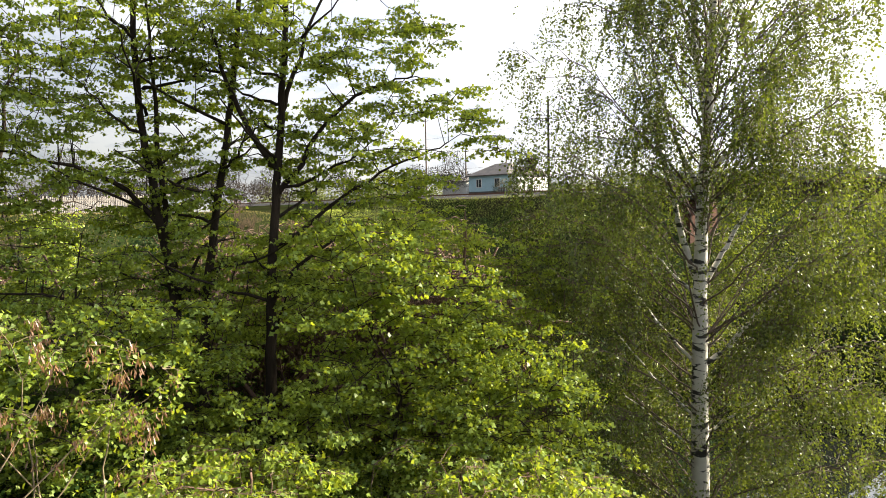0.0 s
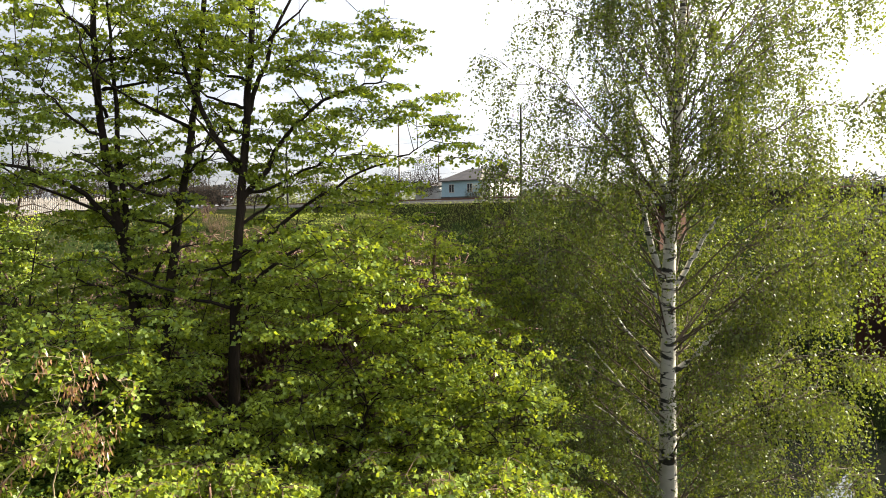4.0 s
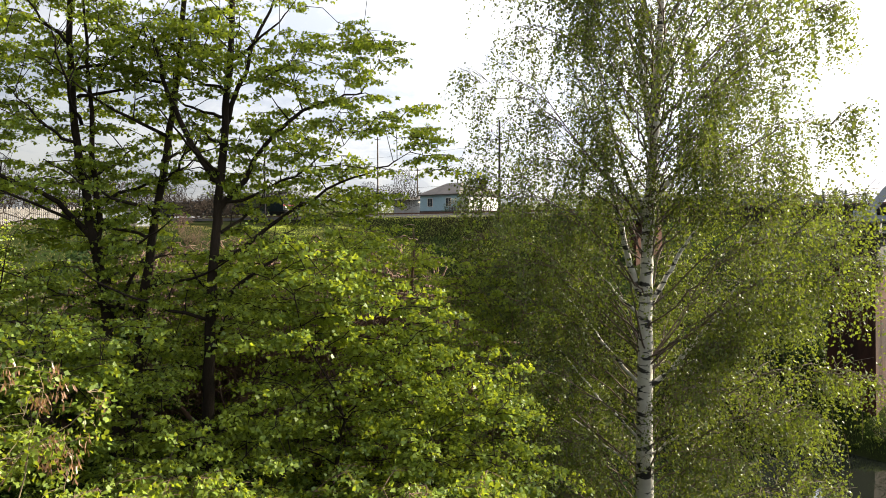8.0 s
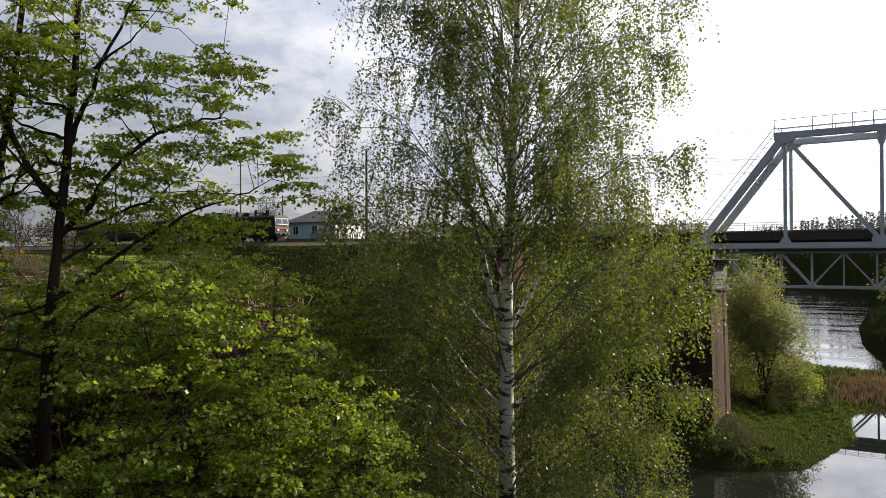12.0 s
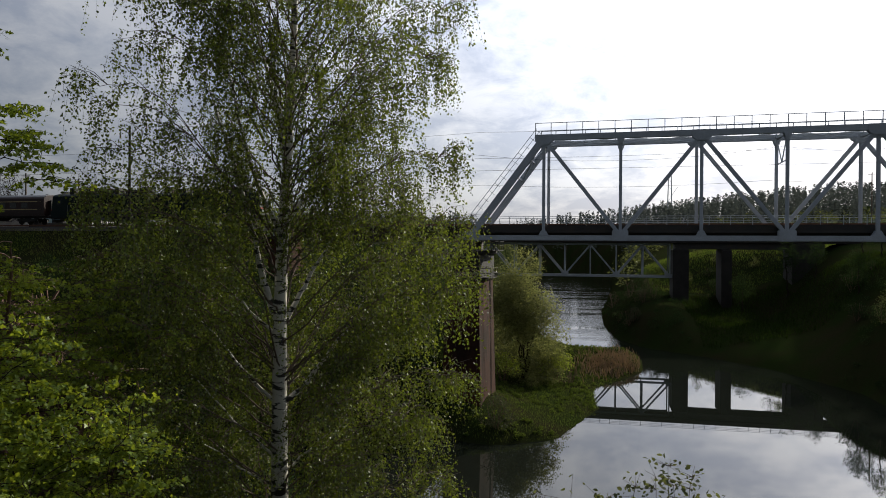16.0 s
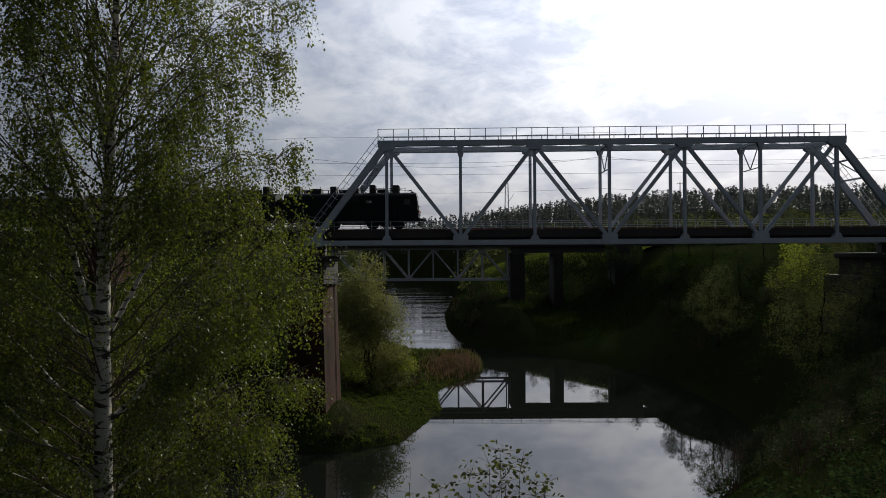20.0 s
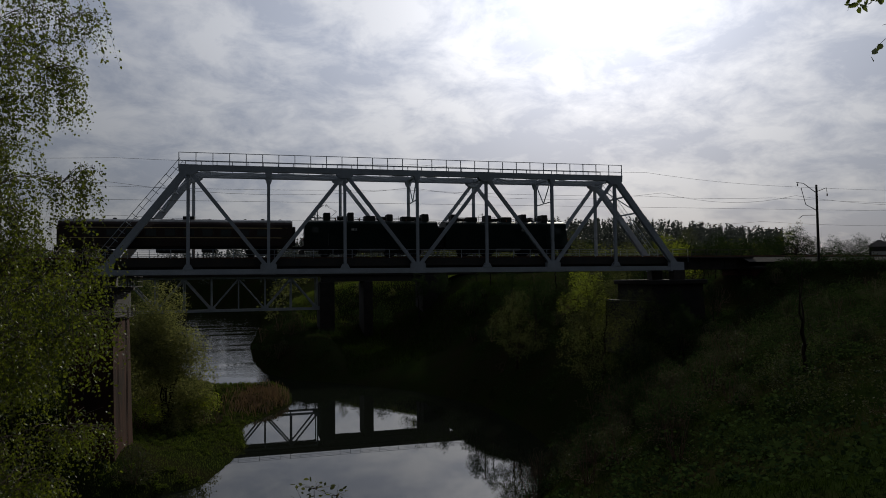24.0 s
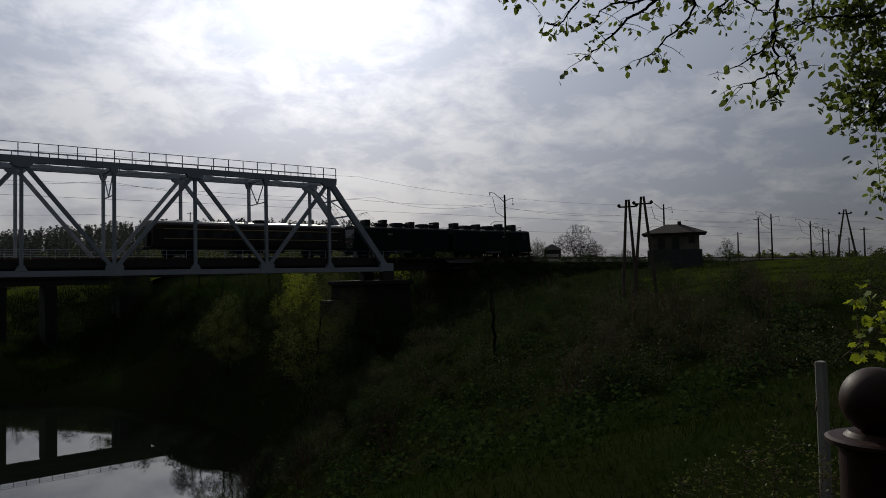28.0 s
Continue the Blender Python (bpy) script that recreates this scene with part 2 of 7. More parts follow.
M = {
    "steel": mat("grey_painted_steel", (0.45, 0.49, 0.55), (0.31, 0.33, 0.36), 0.55, 0.5, 8.0, 0.1, 0.01, amount=0.5),
    "farsteel": mat("dull_grey_steel", (0.34, 0.37, 0.41), (0.22, 0.23, 0.25), 0.6, 0.5, 8.0, 0.1, 0.01),
    "dark_steel": mat("brown_black_steel", (0.035, 0.033, 0.032), (0.06, 0.045, 0.035), 0.7, 0.8, 9.0, 0.15, 0.01),
    "rust": mat("rusty_iron", (0.16, 0.075, 0.045), (0.07, 0.04, 0.03), 0.75, 2.0, 25.0, 0.3, 0.01),
    # weathered brick, darkened further by the near faces' shade put into it
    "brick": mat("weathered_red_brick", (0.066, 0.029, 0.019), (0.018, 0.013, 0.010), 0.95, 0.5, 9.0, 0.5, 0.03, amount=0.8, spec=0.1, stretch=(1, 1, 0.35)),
    "mortar": mat("lime_mortar", (0.27, 0.22, 0.18), (0.15, 0.12, 0.10), 0.95, 1.0, 20.0, 0.3, 0.02),
    # nearly black, as the shade on the piers' fronts is in the colour
    "stone": mat("shaded_pier_stone", (0.030, 0.026, 0.023), (0.014, 0.013, 0.012), 0.9, 0.5, 10.0, 0.3, 0.02),
    "concrete": mat("weathered_concrete", (0.34, 0.32, 0.29), (0.20, 0.19, 0.17), 0.9, 1.2, 22.0, 0.3, 0.01),
    "sleeper": mat("tarred_sleeper", (0.05, 0.04, 0.032), None, 0.9, 3.0, 30.0, 0.4, 0.01),
    "gravel": mat("track_ballast", (0.050, 0.044, 0.038), (0.035, 0.03, 0.027), 0.95, 2.0, 14.0, 0.8, 0.05),
    "loco": mat("dark_green_loco_paint", (0.007, 0.017, 0.016), (0.005, 0.010, 0.010), 0.5, 1.0, 12.0, 0.05, 0.005, spec=0.15),
    "coach": mat("dark_red_brown_coach_paint", (0.032, 0.014, 0.012), (0.018, 0.010, 0.009), 0.42, 1.0, 12.0, 0.05, 0.005),
    "stripe": mat("cream_stripe_paint", (0.52, 0.40, 0.20), None, 0.5, 4.0, 20.0, 0.05, 0.005),
    "roofgrey": mat("grey_metal_roof", (0.15, 0.155, 0.16), (0.09, 0.09, 0.09), 0.35, 1.0, 10.0, 0.1, 0.01, metal=0.4),
    "black": mat("black_running_gear", (0.018, 0.017, 0.016), None, 0.65, 3.0, 20.0, 0.15, 0.01),
    "white": mat("white_paint", (0.72, 0.71, 0.68), (0.55, 0.53, 0.50), 0.7, 1.5, 20.0, 0.1, 0.005),
    "blue": mat("pale_blue_plaster", (0.40, 0.57, 0.62), (0.34, 0.49, 0.54), 0.85, 0.8, 18.0, 0.15, 0.01),
    "slate": mat("grey_slate_roofing", (0.125, 0.108, 0.095), (0.07, 0.062, 0.055), 0.85, 1.0, 12.0, 0.3, 0.02),
    "plaster": mat("cream_plaster", (0.26, 0.225, 0.18), (0.18, 0.155, 0.125), 0.85, 0.8, 15.0, 0.15, 0.01),
    "darkwall": mat("dark_plinth", (0.10, 0.095, 0.09), None, 0.9, 1.0, 15.0, 0.2, 0.01),
    "wood": mat("weathered_pole_wood", (0.13, 0.10, 0.075), (0.07, 0.055, 0.045), 0.85, 1.0, 15.0, 0.3, 0.01, stretch=(4, 4, 0.5)),
    "fence": mat("silver_weathered_boards", (0.30, 0.27, 0.235), (0.19, 0.17, 0.15), 0.85, 1.5, 20.0, 0.2, 0.01),
    "bark": mat("dark_maple_bark", (0.032, 0.024, 0.018), (0.012, 0.010, 0.008), 0.95, 3.0, 16.0, 0.8, 0.03, spec=0.08, stretch=(2, 2, 0.5)),
    "twig": mat("brown_twigs", (0.125, 0.072, 0.048), (0.07, 0.045, 0.033), 0.9, 3.0, 20.0, 0.3, 0.01),
    "paletwig": mat("pale_dry_twigs", (0.22, 0.17, 0.10), (0.11, 0.08, 0.05), 0.9, 3.0, 20.0, 0.3, 0.01),
    "birch": birch_bark_mat(),
    "red": mat("red_stripe_paint", (0.30, 0.028, 0.022), None, 0.5, 3.0, 20.0, 0.1, 0.005),
    "dark_iron": mat("dark_wrought_iron", (0.014, 0.012, 0.011), (0.030, 0.020, 0.015), 0.85, 2.0, 12.0, 0.2, 0.01),
    "birchtwig": mat("birch_twigs", (0.105, 0.075, 0.058), None, 0.85, 3.0, 20.0, 0.2, 0.01),
    "maple": leaf_mat("young_maple_leaf", (0.235, 0.305, 0.048), (0.062, 0.112, 0.020), (0.50, 0.58, 0.036), 0.42, 0.02),
    "birchleaf": leaf_mat("young_birch_leaf", (0.130, 0.174, 0.034), (0.018, 0.032, 0.010), (0.32, 0.385, 0.030), 0.31, 0.030, 0.42, 0.25),
    "willow": leaf_mat("willow_leaf", (0.190, 0.200, 0.080), (0.070, 0.082, 0.034), (0.36, 0.37, 0.11), 0.42, 0.01),
    # dark green that holds the shade of banks turned from the sun
    "bush": leaf_mat("shaded_bush_leaf", (0.030, 0.052, 0.020), (0.012, 0.025, 0.011), (0.068, 0.108, 0.032), 0.24, 0.0),
    # conifer green paled to grey: distance haze is put into the colour
    "pine": leaf_mat("hazed_conifer", (0.115, 0.130, 0.120), (0.075, 0.088, 0.082), (0.11, 0.125, 0.11), 0.35, 0.0),
    "limeleaf": leaf_mat("young_lime_leaf", (0.080, 0.115, 0.030), (0.026, 0.044, 0.014), (0.26, 0.33, 0.05), 0.40, 0.06),
    "bankleaf": leaf_mat("bank_tree_leaf", (0.130, 0.145, 0.055), (0.055, 0.068, 0.026), (0.19, 0.21, 0.055), 0.34, 0.01),
    # maple leaf made darker: the thicket's shade is put into this colour
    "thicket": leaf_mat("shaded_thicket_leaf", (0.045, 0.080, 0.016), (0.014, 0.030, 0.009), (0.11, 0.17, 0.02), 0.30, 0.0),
    "dryweed": leaf_mat("dry_weed", (0.085, 0.094, 0.046), (0.024, 0.034, 0.017), (0.095, 0.11, 0.04), 0.24, 0.01),
    "blossom": leaf_mat("pale_blossom", (0.50, 0.46, 0.34), (0.22, 0.22, 0.12), (0.4, 0.38, 0.25), 0.3, 0.0),
    "key": leaf_mat("dry_maple_key", (0.30, 0.165, 0.085), (0.16, 0.085, 0.045), (0.42, 0.22, 0.09), 0.35),
    # slope grass darkened: its backlit shade is put into the colour
    "grass": leaf_mat("shaded_grass", (0.022, 0.046, 0.007), (0.020, 0.030, 0.008), (0.06, 0.10, 0.012), 0.15, 0.0),
    # lighter copy of the grass, with sunlight put into its colour
    "litgrass": leaf_mat("sunlit_grass", (0.100, 0.140, 0.030), (0.034, 0.052, 0.015), (0.19, 0.25, 0.035), 0.28, 0.0),
    "drygrass": leaf_mat("pale_meadow_grass", (0.27, 0.22, 0.085), (0.15, 0.125, 0.050), (0.3, 0.26, 0.08), 0.25, 0.0),
    # sunlight is put into this colour; the slope itself lies in shade
    "vergegrass": leaf_mat("sunlit_embankment_grass", (0.21, 0.25, 0.06), (0.11, 0.14, 0.04), (0.52, 0.60, 0.10), 0.5, 0.0),
    "reed": leaf_mat("dry_reed", (0.20, 0.13, 0.075), (0.13, 0.085, 0.05), (0.25, 0.16, 0.08), 0.25),
    "wire": mat("dark_wire", (0.04, 0.04, 0.042), None, 0.5, 3.0, 20.0, 0.0),
    "rustpaint": mat("dark_red_iron_paint", (0.034, 0.011, 0.008), (0.014, 0.007, 0.006), 0.55, 9.0, 60.0, 0.2, 0.003, spec=0.22),
    "water": water_mat(),
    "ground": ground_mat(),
}
GLASS = bpy.data.materials.new("dark_window_glass")
GLASS.use_nodes = True
GLASS.node_tree.nodes["Principled BSDF"].inputs["Base Color"].default_value = (0.02, 0.025, 0.03, 1)
GLASS.node_tree.nodes["Principled BSDF"].inputs["Roughness"].default_value = 0.06
LAMP = bpy.data.materials.new("headlight_glass")
LAMP.use_nodes = True
LAMP.node_tree.nodes["Principled BSDF"].inputs["Base Color"].default_value = (0.75, 0.75, 0.72, 1)
LAMP.node_tree.nodes["Principled BSDF"].inputs["Roughness"].default_value = 0.15


# ---- mesh building ----
class Build:
    """Gathers boxes, beams, tubes and sheets, and makes one mesh of them."""

    def __init__(self):
        self.v, self.f = [], []

    def add(self, verts, faces):
        k = len(self.v)
        self.v.extend(tuple(p) for p in verts)
        self.f.extend(tuple(i + k for i in q) for q in faces)
        return self

    def box(self, x0, x1, y0, y1, z0, z1, c=0.0):
        """A box with its upright and lengthwise edges cut by c."""
        if c <= 0:
            v = [(x, y, z) for z in (z0, z1) for y in (y0, y1) for x in (x0, x1)]
            return self.add(v, [(0, 2, 3, 1), (4, 5, 7, 6), (0, 1, 5, 4), (2, 6, 7, 3), (0, 4, 6, 2), (1, 3, 7, 5)])
        v = []
        for z, e in ((z0, c), (z0 + c, 0), (z1 - c, 0), (z1, c)):
            v += [(x0 + e, y0 + e + c, z), (x0 + e + c, y0 + e, z), (x1 - e - c, y0 + e, z), (x1 - e, y0 + e + c, z),
                  (x1 - e, y1 - e - c, z), (x1 - e - c, y1 - e, z), (x0 + e + c, y1 - e, z), (x0 + e, y1 - e - c, z)]
        f = [tuple(range(7, -1, -1)), tuple(range(24, 32))]
        for r in range(3):
            f += [(r * 8 + i, r * 8 + (i + 1) % 8, r * 8 + 8 + (i + 1) % 8, r * 8 + 8 + i) for i in range(8)]
        return self.add(v, f)

    def beam(self, a, b, w, h, up=(0, 0, 1)):
        """A bar from a to b, w wide across and h high towards up."""
        a, b = Vector(a), Vector(b)
        d = (b - a).normalized()
        s = d.cross(Vector(up))
        s = s.normalized() if s.length > 1e-4 else Vector((0, 1, 0))
        u = s.cross(d)
        v = []
        for p in (a, b):
            v += [p - s * w / 2 - u * h / 2, p + s * w / 2 - u * h / 2, p + s * w / 2 + u * h / 2, p - s * w / 2 + u * h / 2]
        return self.add(v, [(3, 2, 1, 0), (4, 5, 6, 7), (0, 1, 5, 4), (1, 2, 6, 5), (2, 3, 7, 6), (3, 0, 4, 7)])

    def h_beam(self, a, b, w, h, t=0.04, up=(0, 0, 1)):
        """An H-section bar: two flanges w wide, h apart, joined by a web."""
        a, b = Vector(a), Vector(b)
        d = (b - a).normalized()
        s = d.cross(Vector(up))
        s = s.normalized() if s.length > 1e-4 else Vector((0, 1, 0))
        u = s.cross(d)
        x0, x1, y0, y1 = w / 2 - t, w / 2, t / 2, h / 2
        prof = [(-x1, -y1), (-x0, -y1), (-x0, -y0), (x0, -y0), (x0, -y1), (x1, -y1), (x1, y1), (x0, y1), (x0, y0), (-x0, y0), (-x0, y1), (-x1, y1)]
        v = [p + s * i + u * j for p in (a, b) for i, j in prof]
        n = len(prof)
        return self.add(v, [tuple(range(n - 1, -1, -1)), tuple(range(n, 2 * n))] + [(i, (i + 1) % n, n + (i + 1) % n, n + i) for i in range(n)])

    def tube(self, pts, radii, n=6, caps=True):
        pts = [Vector(p) for p in pts]
        if isinstance(radii, (int, float)):
            radii = [radii] * len(pts)
        v, f = [], []
        ref = Vector((0.31, 0.17, 0.93))
        for i, p in enumerate(pts):
            d = (pts[min(i + 1, len(pts) - 1)] - pts[max(i - 1, 0)])
            d = d.normalized() if d.length > 1e-9 else Vector((0, 0, 1))
            r = ref if abs(d.dot(ref)) < 0.9 else Vector((1, 0, 0))
            s = d.cross(r).normalized()
            u = s.cross(d)
            for k in range(n):
                a = 2 * math.pi * k / n
                v.append(p + (s * math.cos(a) + u * math.sin(a)) * radii[i])
        for i in range(len(pts) - 1):
            f += [(i * n + k, i * n + (k + 1) % n, (i + 1) * n + (k + 1) % n, (i + 1) * n + k) for k in range(n)]
        if caps:
            f += [tuple(range(n - 1, -1, -1)), tuple(range((len(pts) - 1) * n, len(pts) * n))]
        return self.add(v, f)

    def plate(self, outline, axis_vec):
        """A flat plate: the outline's points and the vector of its thickness."""
        o = [Vector(p) for p in outline]
        n = len(o)
        e = Vector(axis_vec)
        v = o + [p + e for p in o]
        f = [tuple(range(n - 1, -1, -1)), tuple(range(n, 2 * n))] + [(i, (i + 1) % n, n + (i + 1) % n, n + i) for i in range(n)]
        return self.add(v, f)

    def lathe(self, profile, n=20, at=(0, 0, 0)):
        """A turned form from (radius, height) pairs round the z axis."""
        v = [(at[0] + r * math.cos(2 * math.pi * k / n), at[1] + r * math.sin(2 * math.pi * k / n), at[2] + z) for r, z in profile for k in range(n)]
        f = [(i * n + k, i * n + (k + 1) % n, (i + 1) * n + (k + 1) % n, (i + 1) * n + k) for i in range(len(profile) - 1) for k in range(n)]
        f += [tuple(range(n - 1, -1, -1)), tuple(range((len(profile) - 1) * n, len(profile) * n))]
        return self.add(v, f)

    def mesh(self, name, smooth=False):
        me = bpy.data.meshes.new(name)
        me.from_pydata(self.v, [], self.f)
        if smooth:
            me.polygons.foreach_set("use_smooth", [True] * len(me.polygons))
        me.update()
        return me


def part(name, shape, material, parent, label="", smooth=False, kind=""):
    """Links a Build or a mesh as one mesh object under a thing or a part."""
    me = shape.mesh(name, smooth) if isinstance(shape, Build) else shape
    if not me.materials:
        me.materials.append(M[material] if isinstance(material, str) else material)
    ob = new(name, me)
    ob.parent = parent
    if label or kind:
        tagged(ob, label, kind=kind)
    return ob


def thing(name, label, category, group="", kind="", at=None):
    ob = tagged(new(name), label, category, group, kind)
    if at is not None:
        ob.matrix_basis = at
    return ob


def fast_mesh(name, verts, faces_k, material):
    """A mesh of many alike faces from arrays: verts (n, 3) and faces (m, k)."""
    me = bpy.data.meshes.new(name)
    m, k = faces_k.shape
    me.vertices.add(len(verts))
    me.vertices.foreach_set("co", np.ascontiguousarray(verts, dtype=np.float32).ravel())
    me.loops.add(m * k)
    me.loops.foreach_set("vertex_index", np.ascontiguousarray(faces_k, dtype=np.int32).ravel())
    me.polygons.add(m)
    me.polygons.foreach_set("loop_start", np.arange(0, m * k, k, dtype=np.int32))
    me.update(calc_edges=True)
    me.materials.append(M[material])
    return me


LEAF = {
    "oval": np.array([(0, 0, 0), (0.30, 0.35, 0.05), (0.22, 0.75, 0.06), (0, 1, -0.04), (-0.22, 0.75, 0.06), (-0.30, 0.35, 0.05)]),
    "diamond": np.array([(0, 0, 0), (0.36, 0.42, 0.05), (0, 1, -0.03), (-0.36, 0.42, 0.05)]),
    "maple": np.array([(0, 0, 0), (0.26, 0.10, 0.03), (0.62, 0.30, 0.05), (0.36, 0.46, 0.05), (0.44, 0.82, 0.02), (0.16, 0.66, 0.03), (0, 1.05, -0.05),
                       (-0.16, 0.66, 0.03), (-0.44, 0.82, 0.02), (-0.36, 0.46, 0.05), (-0.62, 0.30, 0.05), (-0.26, 0.10, 0.03)]),
    "blade": np.array([(-0.05, 0, 0), (0.05, 0, 0), (0.03, 0.6, 0.04), (0.0, 1.0, 0.16)]),
    "star": np.array([(0, 0, 0), (0.52, 0.30, 0.06), (0.24, 0.56, 0.03), (0, 1.0, -0.06), (-0.24, 0.56, 0.03), (-0.52, 0.30, 0.06)]),
    "key": np.array([(0, 0, 0), (0.10, 0.35, 0.03), (0.13, 0.8, 0.02), (0, 1, 0), (-0.07, 0.6, 0.02)]),
    "needle": np.array([(-0.26, 0, 0), (0.26, 0, 0), (0.12, 0.8, 0.05), (-0.12, 0.8, 0.05)]),
}


def leaves(name, pos, size, material, shape="oval", rng=None, flat=0.0, droop=0.0, upright=False):
    """One mesh of leaves at pos (n, 3). flat: how far they lie level; droop: how far their tips hang."""
    rng = rng or np.random.default_rng(1)
    n = len(pos)
    tpl = LEAF[shape]
    a = rng.uniform(0, 2 * np.pi, n)
    if upright:
        tip = np.stack([np.cos(a) * 0.25, np.sin(a) * 0.25, np.ones(n)], 1)
        nrm = np.stack([np.cos(a + rng.normal(0, 0.6, n)), np.sin(a + rng.normal(0, 0.6, n)), np.zeros(n)], 1)
    else:
        tip = np.stack([np.cos(a), np.sin(a), rng.normal(0, 0.45 * (1 - flat), n) - droop], 1)
        nrm = rng.normal(0, 1, (n, 3)) * (1 - 0.75 * flat) + np.array([0, 0, 1.4 * flat])
    tip /= np.linalg.norm(tip, axis=1)[:, None]
    side = np.cross(tip, nrm)
    side /= np.linalg.norm(side, axis=1)[:, None] + 1e-9
    nrm = np.cross(side, tip)
    s = size * rng.uniform(0.6, 1.25, n)
    v = pos[:, None, :] + s[:, None, None] * (tpl[None, :, 0:1] * side[:, None, :] + tpl[None, :, 1:2] * tip[:, None, :] + tpl[None, :, 2:3] * nrm[:, None, :])
    k = len(tpl)
    f = np.arange(n * k).reshape(n, k)
    return fast_mesh(name, v.reshape(-1, 3), f, material)


class Skeleton:
    """Branches of a tree as tubes, with the points on which more can grow."""

    def __init__(self, seed):
        self.rng = np.random.default_rng(seed)
        self.b = Build()
        self.P, self.R, self.n = np.zeros((1024, 3)), np.zeros(1024), 0

    def keep(self, pts, r):
        k = len(pts)
        while self.n + k > len(self.P):
            self.P, self.R = np.concatenate([self.P, self.P * 0]), np.concatenate([self.R, self.R * 0])
        self.P[self.n:self.n + k], self.R[self.n:self.n + k] = pts, r
        self.n += k

    def limb(self, pts, r0, r1, n=7, wob=0.0):
        pts = np.array(pts, float)
        # smooth the line by cutting corners twice
        for _ in range(2):
            q = [pts[0]]
            for i in range(len(pts) - 1):
                q += [pts[i] * 0.75 + pts[i + 1] * 0.25, pts[i] * 0.25 + pts[i + 1] * 0.75]
            pts = np.array(q + [pts[-1]]) if len(pts) > 2 else pts
        if wob:
            w = self.rng.normal(0, wob, pts.shape)
            w[0] = 0
            pts = pts + w
        run = np.concatenate([[0], np.cumsum(np.linalg.norm(np.diff(pts, axis=0), axis=1))])
        r = r0 + (r1 - r0) * run / run[-1]
        self.b.tube(pts, list(r), n, caps=False)
        self.keep(pts[1:], r[1:])
        return pts

    def reach(self, target, r_tip=0.004, sides=4, lift=0.15, r_max=0.035, zbias=0.55):
        """A branch from the nearest lower point of the tree to target. Returns its points."""
        P = self.P[:self.n]
        d = P - target
        cost = np.sqrt((d * d) @ np.array([1, 1, 0.5])) + zbias * np.maximum(0, d[:, 2]) * 2.5
        i = int(np.argmin(cost))
        a, L = P[i].copy(), np.linalg.norm(target - P[i])
        if L < 0.05:
            return np.array([a, target])
        r0 = min(self.R[i] * 0.7, r_max, 0.006 + 0.012 * L)
        k = max(3, min(6, int(L / 0.4) + 2))
        t = np.linspace(0, 1, k)[:, None]
        line = a + (target - a) * t
        line[:, 2] += (lift * L * np.sin(np.pi * t[:, 0]) * 0.7)
        line[1:-1] += self.rng.normal(0, 0.035 * L, (k - 2, 3))
        r = np.linspace(max(r0, r_tip), r_tip, k)
        self.b.tube(line, list(r), sides, caps=False)
        self.keep(line[1:], r[1:])
        return line


def in_blob(rng, c, r, n, shell=0.35):
    """n points in an ellipsoid, towards its outside."""
    d = rng.normal(0, 1, (n, 3))
    d /= np.linalg.norm(d, axis=1)[:, None]
    q = rng.uniform(shell ** 3, 1, n) ** (1 / 3)
    return np.array(c) + d * q[:, None] * np.array(r)


# ---- ground and river ----
WEST_SHORE = [(-260, 640), (-120, 560), (-62, 480), (-38, 400), (-28, 330), (-20, 220), (-14, 162), (-7.5, 142), (2.5, 136), (8, 130), (7.5, 118), (0, 102), (0.5, 90), (-2, 81), (-4, 74.5), (-10, 70.8), (-16, 72), (-27, 67), (-40, 58), (-47, 46)]
EAST_SHORE = [(-44, 35), (-34, 29), (-20, 28), (-7, 28), (4, 33), (14, 45), (21, 54), (29, 62), (34, 70), (36, 80), (37, 92), (37, 108), (30, 124), (20, 137), (10, 147), (4.5, 160), (2.5, 180), (2, 225), (8, 337), (10, 430), (-20, 520), (-110, 620), (-260, 700)]
RIVER = np.array(WEST_SHORE + EAST_SHORE, float)
TRACK_Y, RAIL_Z = 79.6, 23.05


def track_y(x):
    """The line's centre: straight, slightly askew to the river."""
    return 80.26 - 0.036 * x


def smooth(a, b, x):
    t = np.clip((x - a) / (b - a), 0, 1)
    return t * t * (3 - 2 * t)


def shore_distance(x, y):
    """Distance to the shoreline: positive on land, negative over the river."""
    a, b = RIVER, np.roll(RIVER, -1, 0)
    best = np.full(x.shape, 1e9)
    inside = np.zeros(x.shape, bool)
    for (x0, y0), (x1, y1) in zip(a, b):
        dx, dy = x1 - x0, y1 - y0
        t = np.clip(((x - x0) * dx + (y - y0) * dy) / (dx * dx + dy * dy), 0, 1)
        best = np.minimum(best, np.hypot(x - x0 - t * dx, y - y0 - t * dy))
        if dy:
            inside ^= ((y0 > y) != (y1 > y)) & (x < x0 + (y - y0) * dx / dy)
    return np.where(inside, -best, best)


def waves(x, y):
    return (np.sin(x * 0.31 + 1.3 * np.sin(y * 0.17)) * np.cos(y * 0.27 + 1.1 * np.sin(x * 0.13)) * 0.5
            + np.sin(x * 0.83 + y * 0.59 + 1.7 * np.sin(y * 0.41)) * 0.22 + np.sin(x * 1.9 - y * 1.7 + 2.0 * np.sin(x * 0.7)) * 0.10)


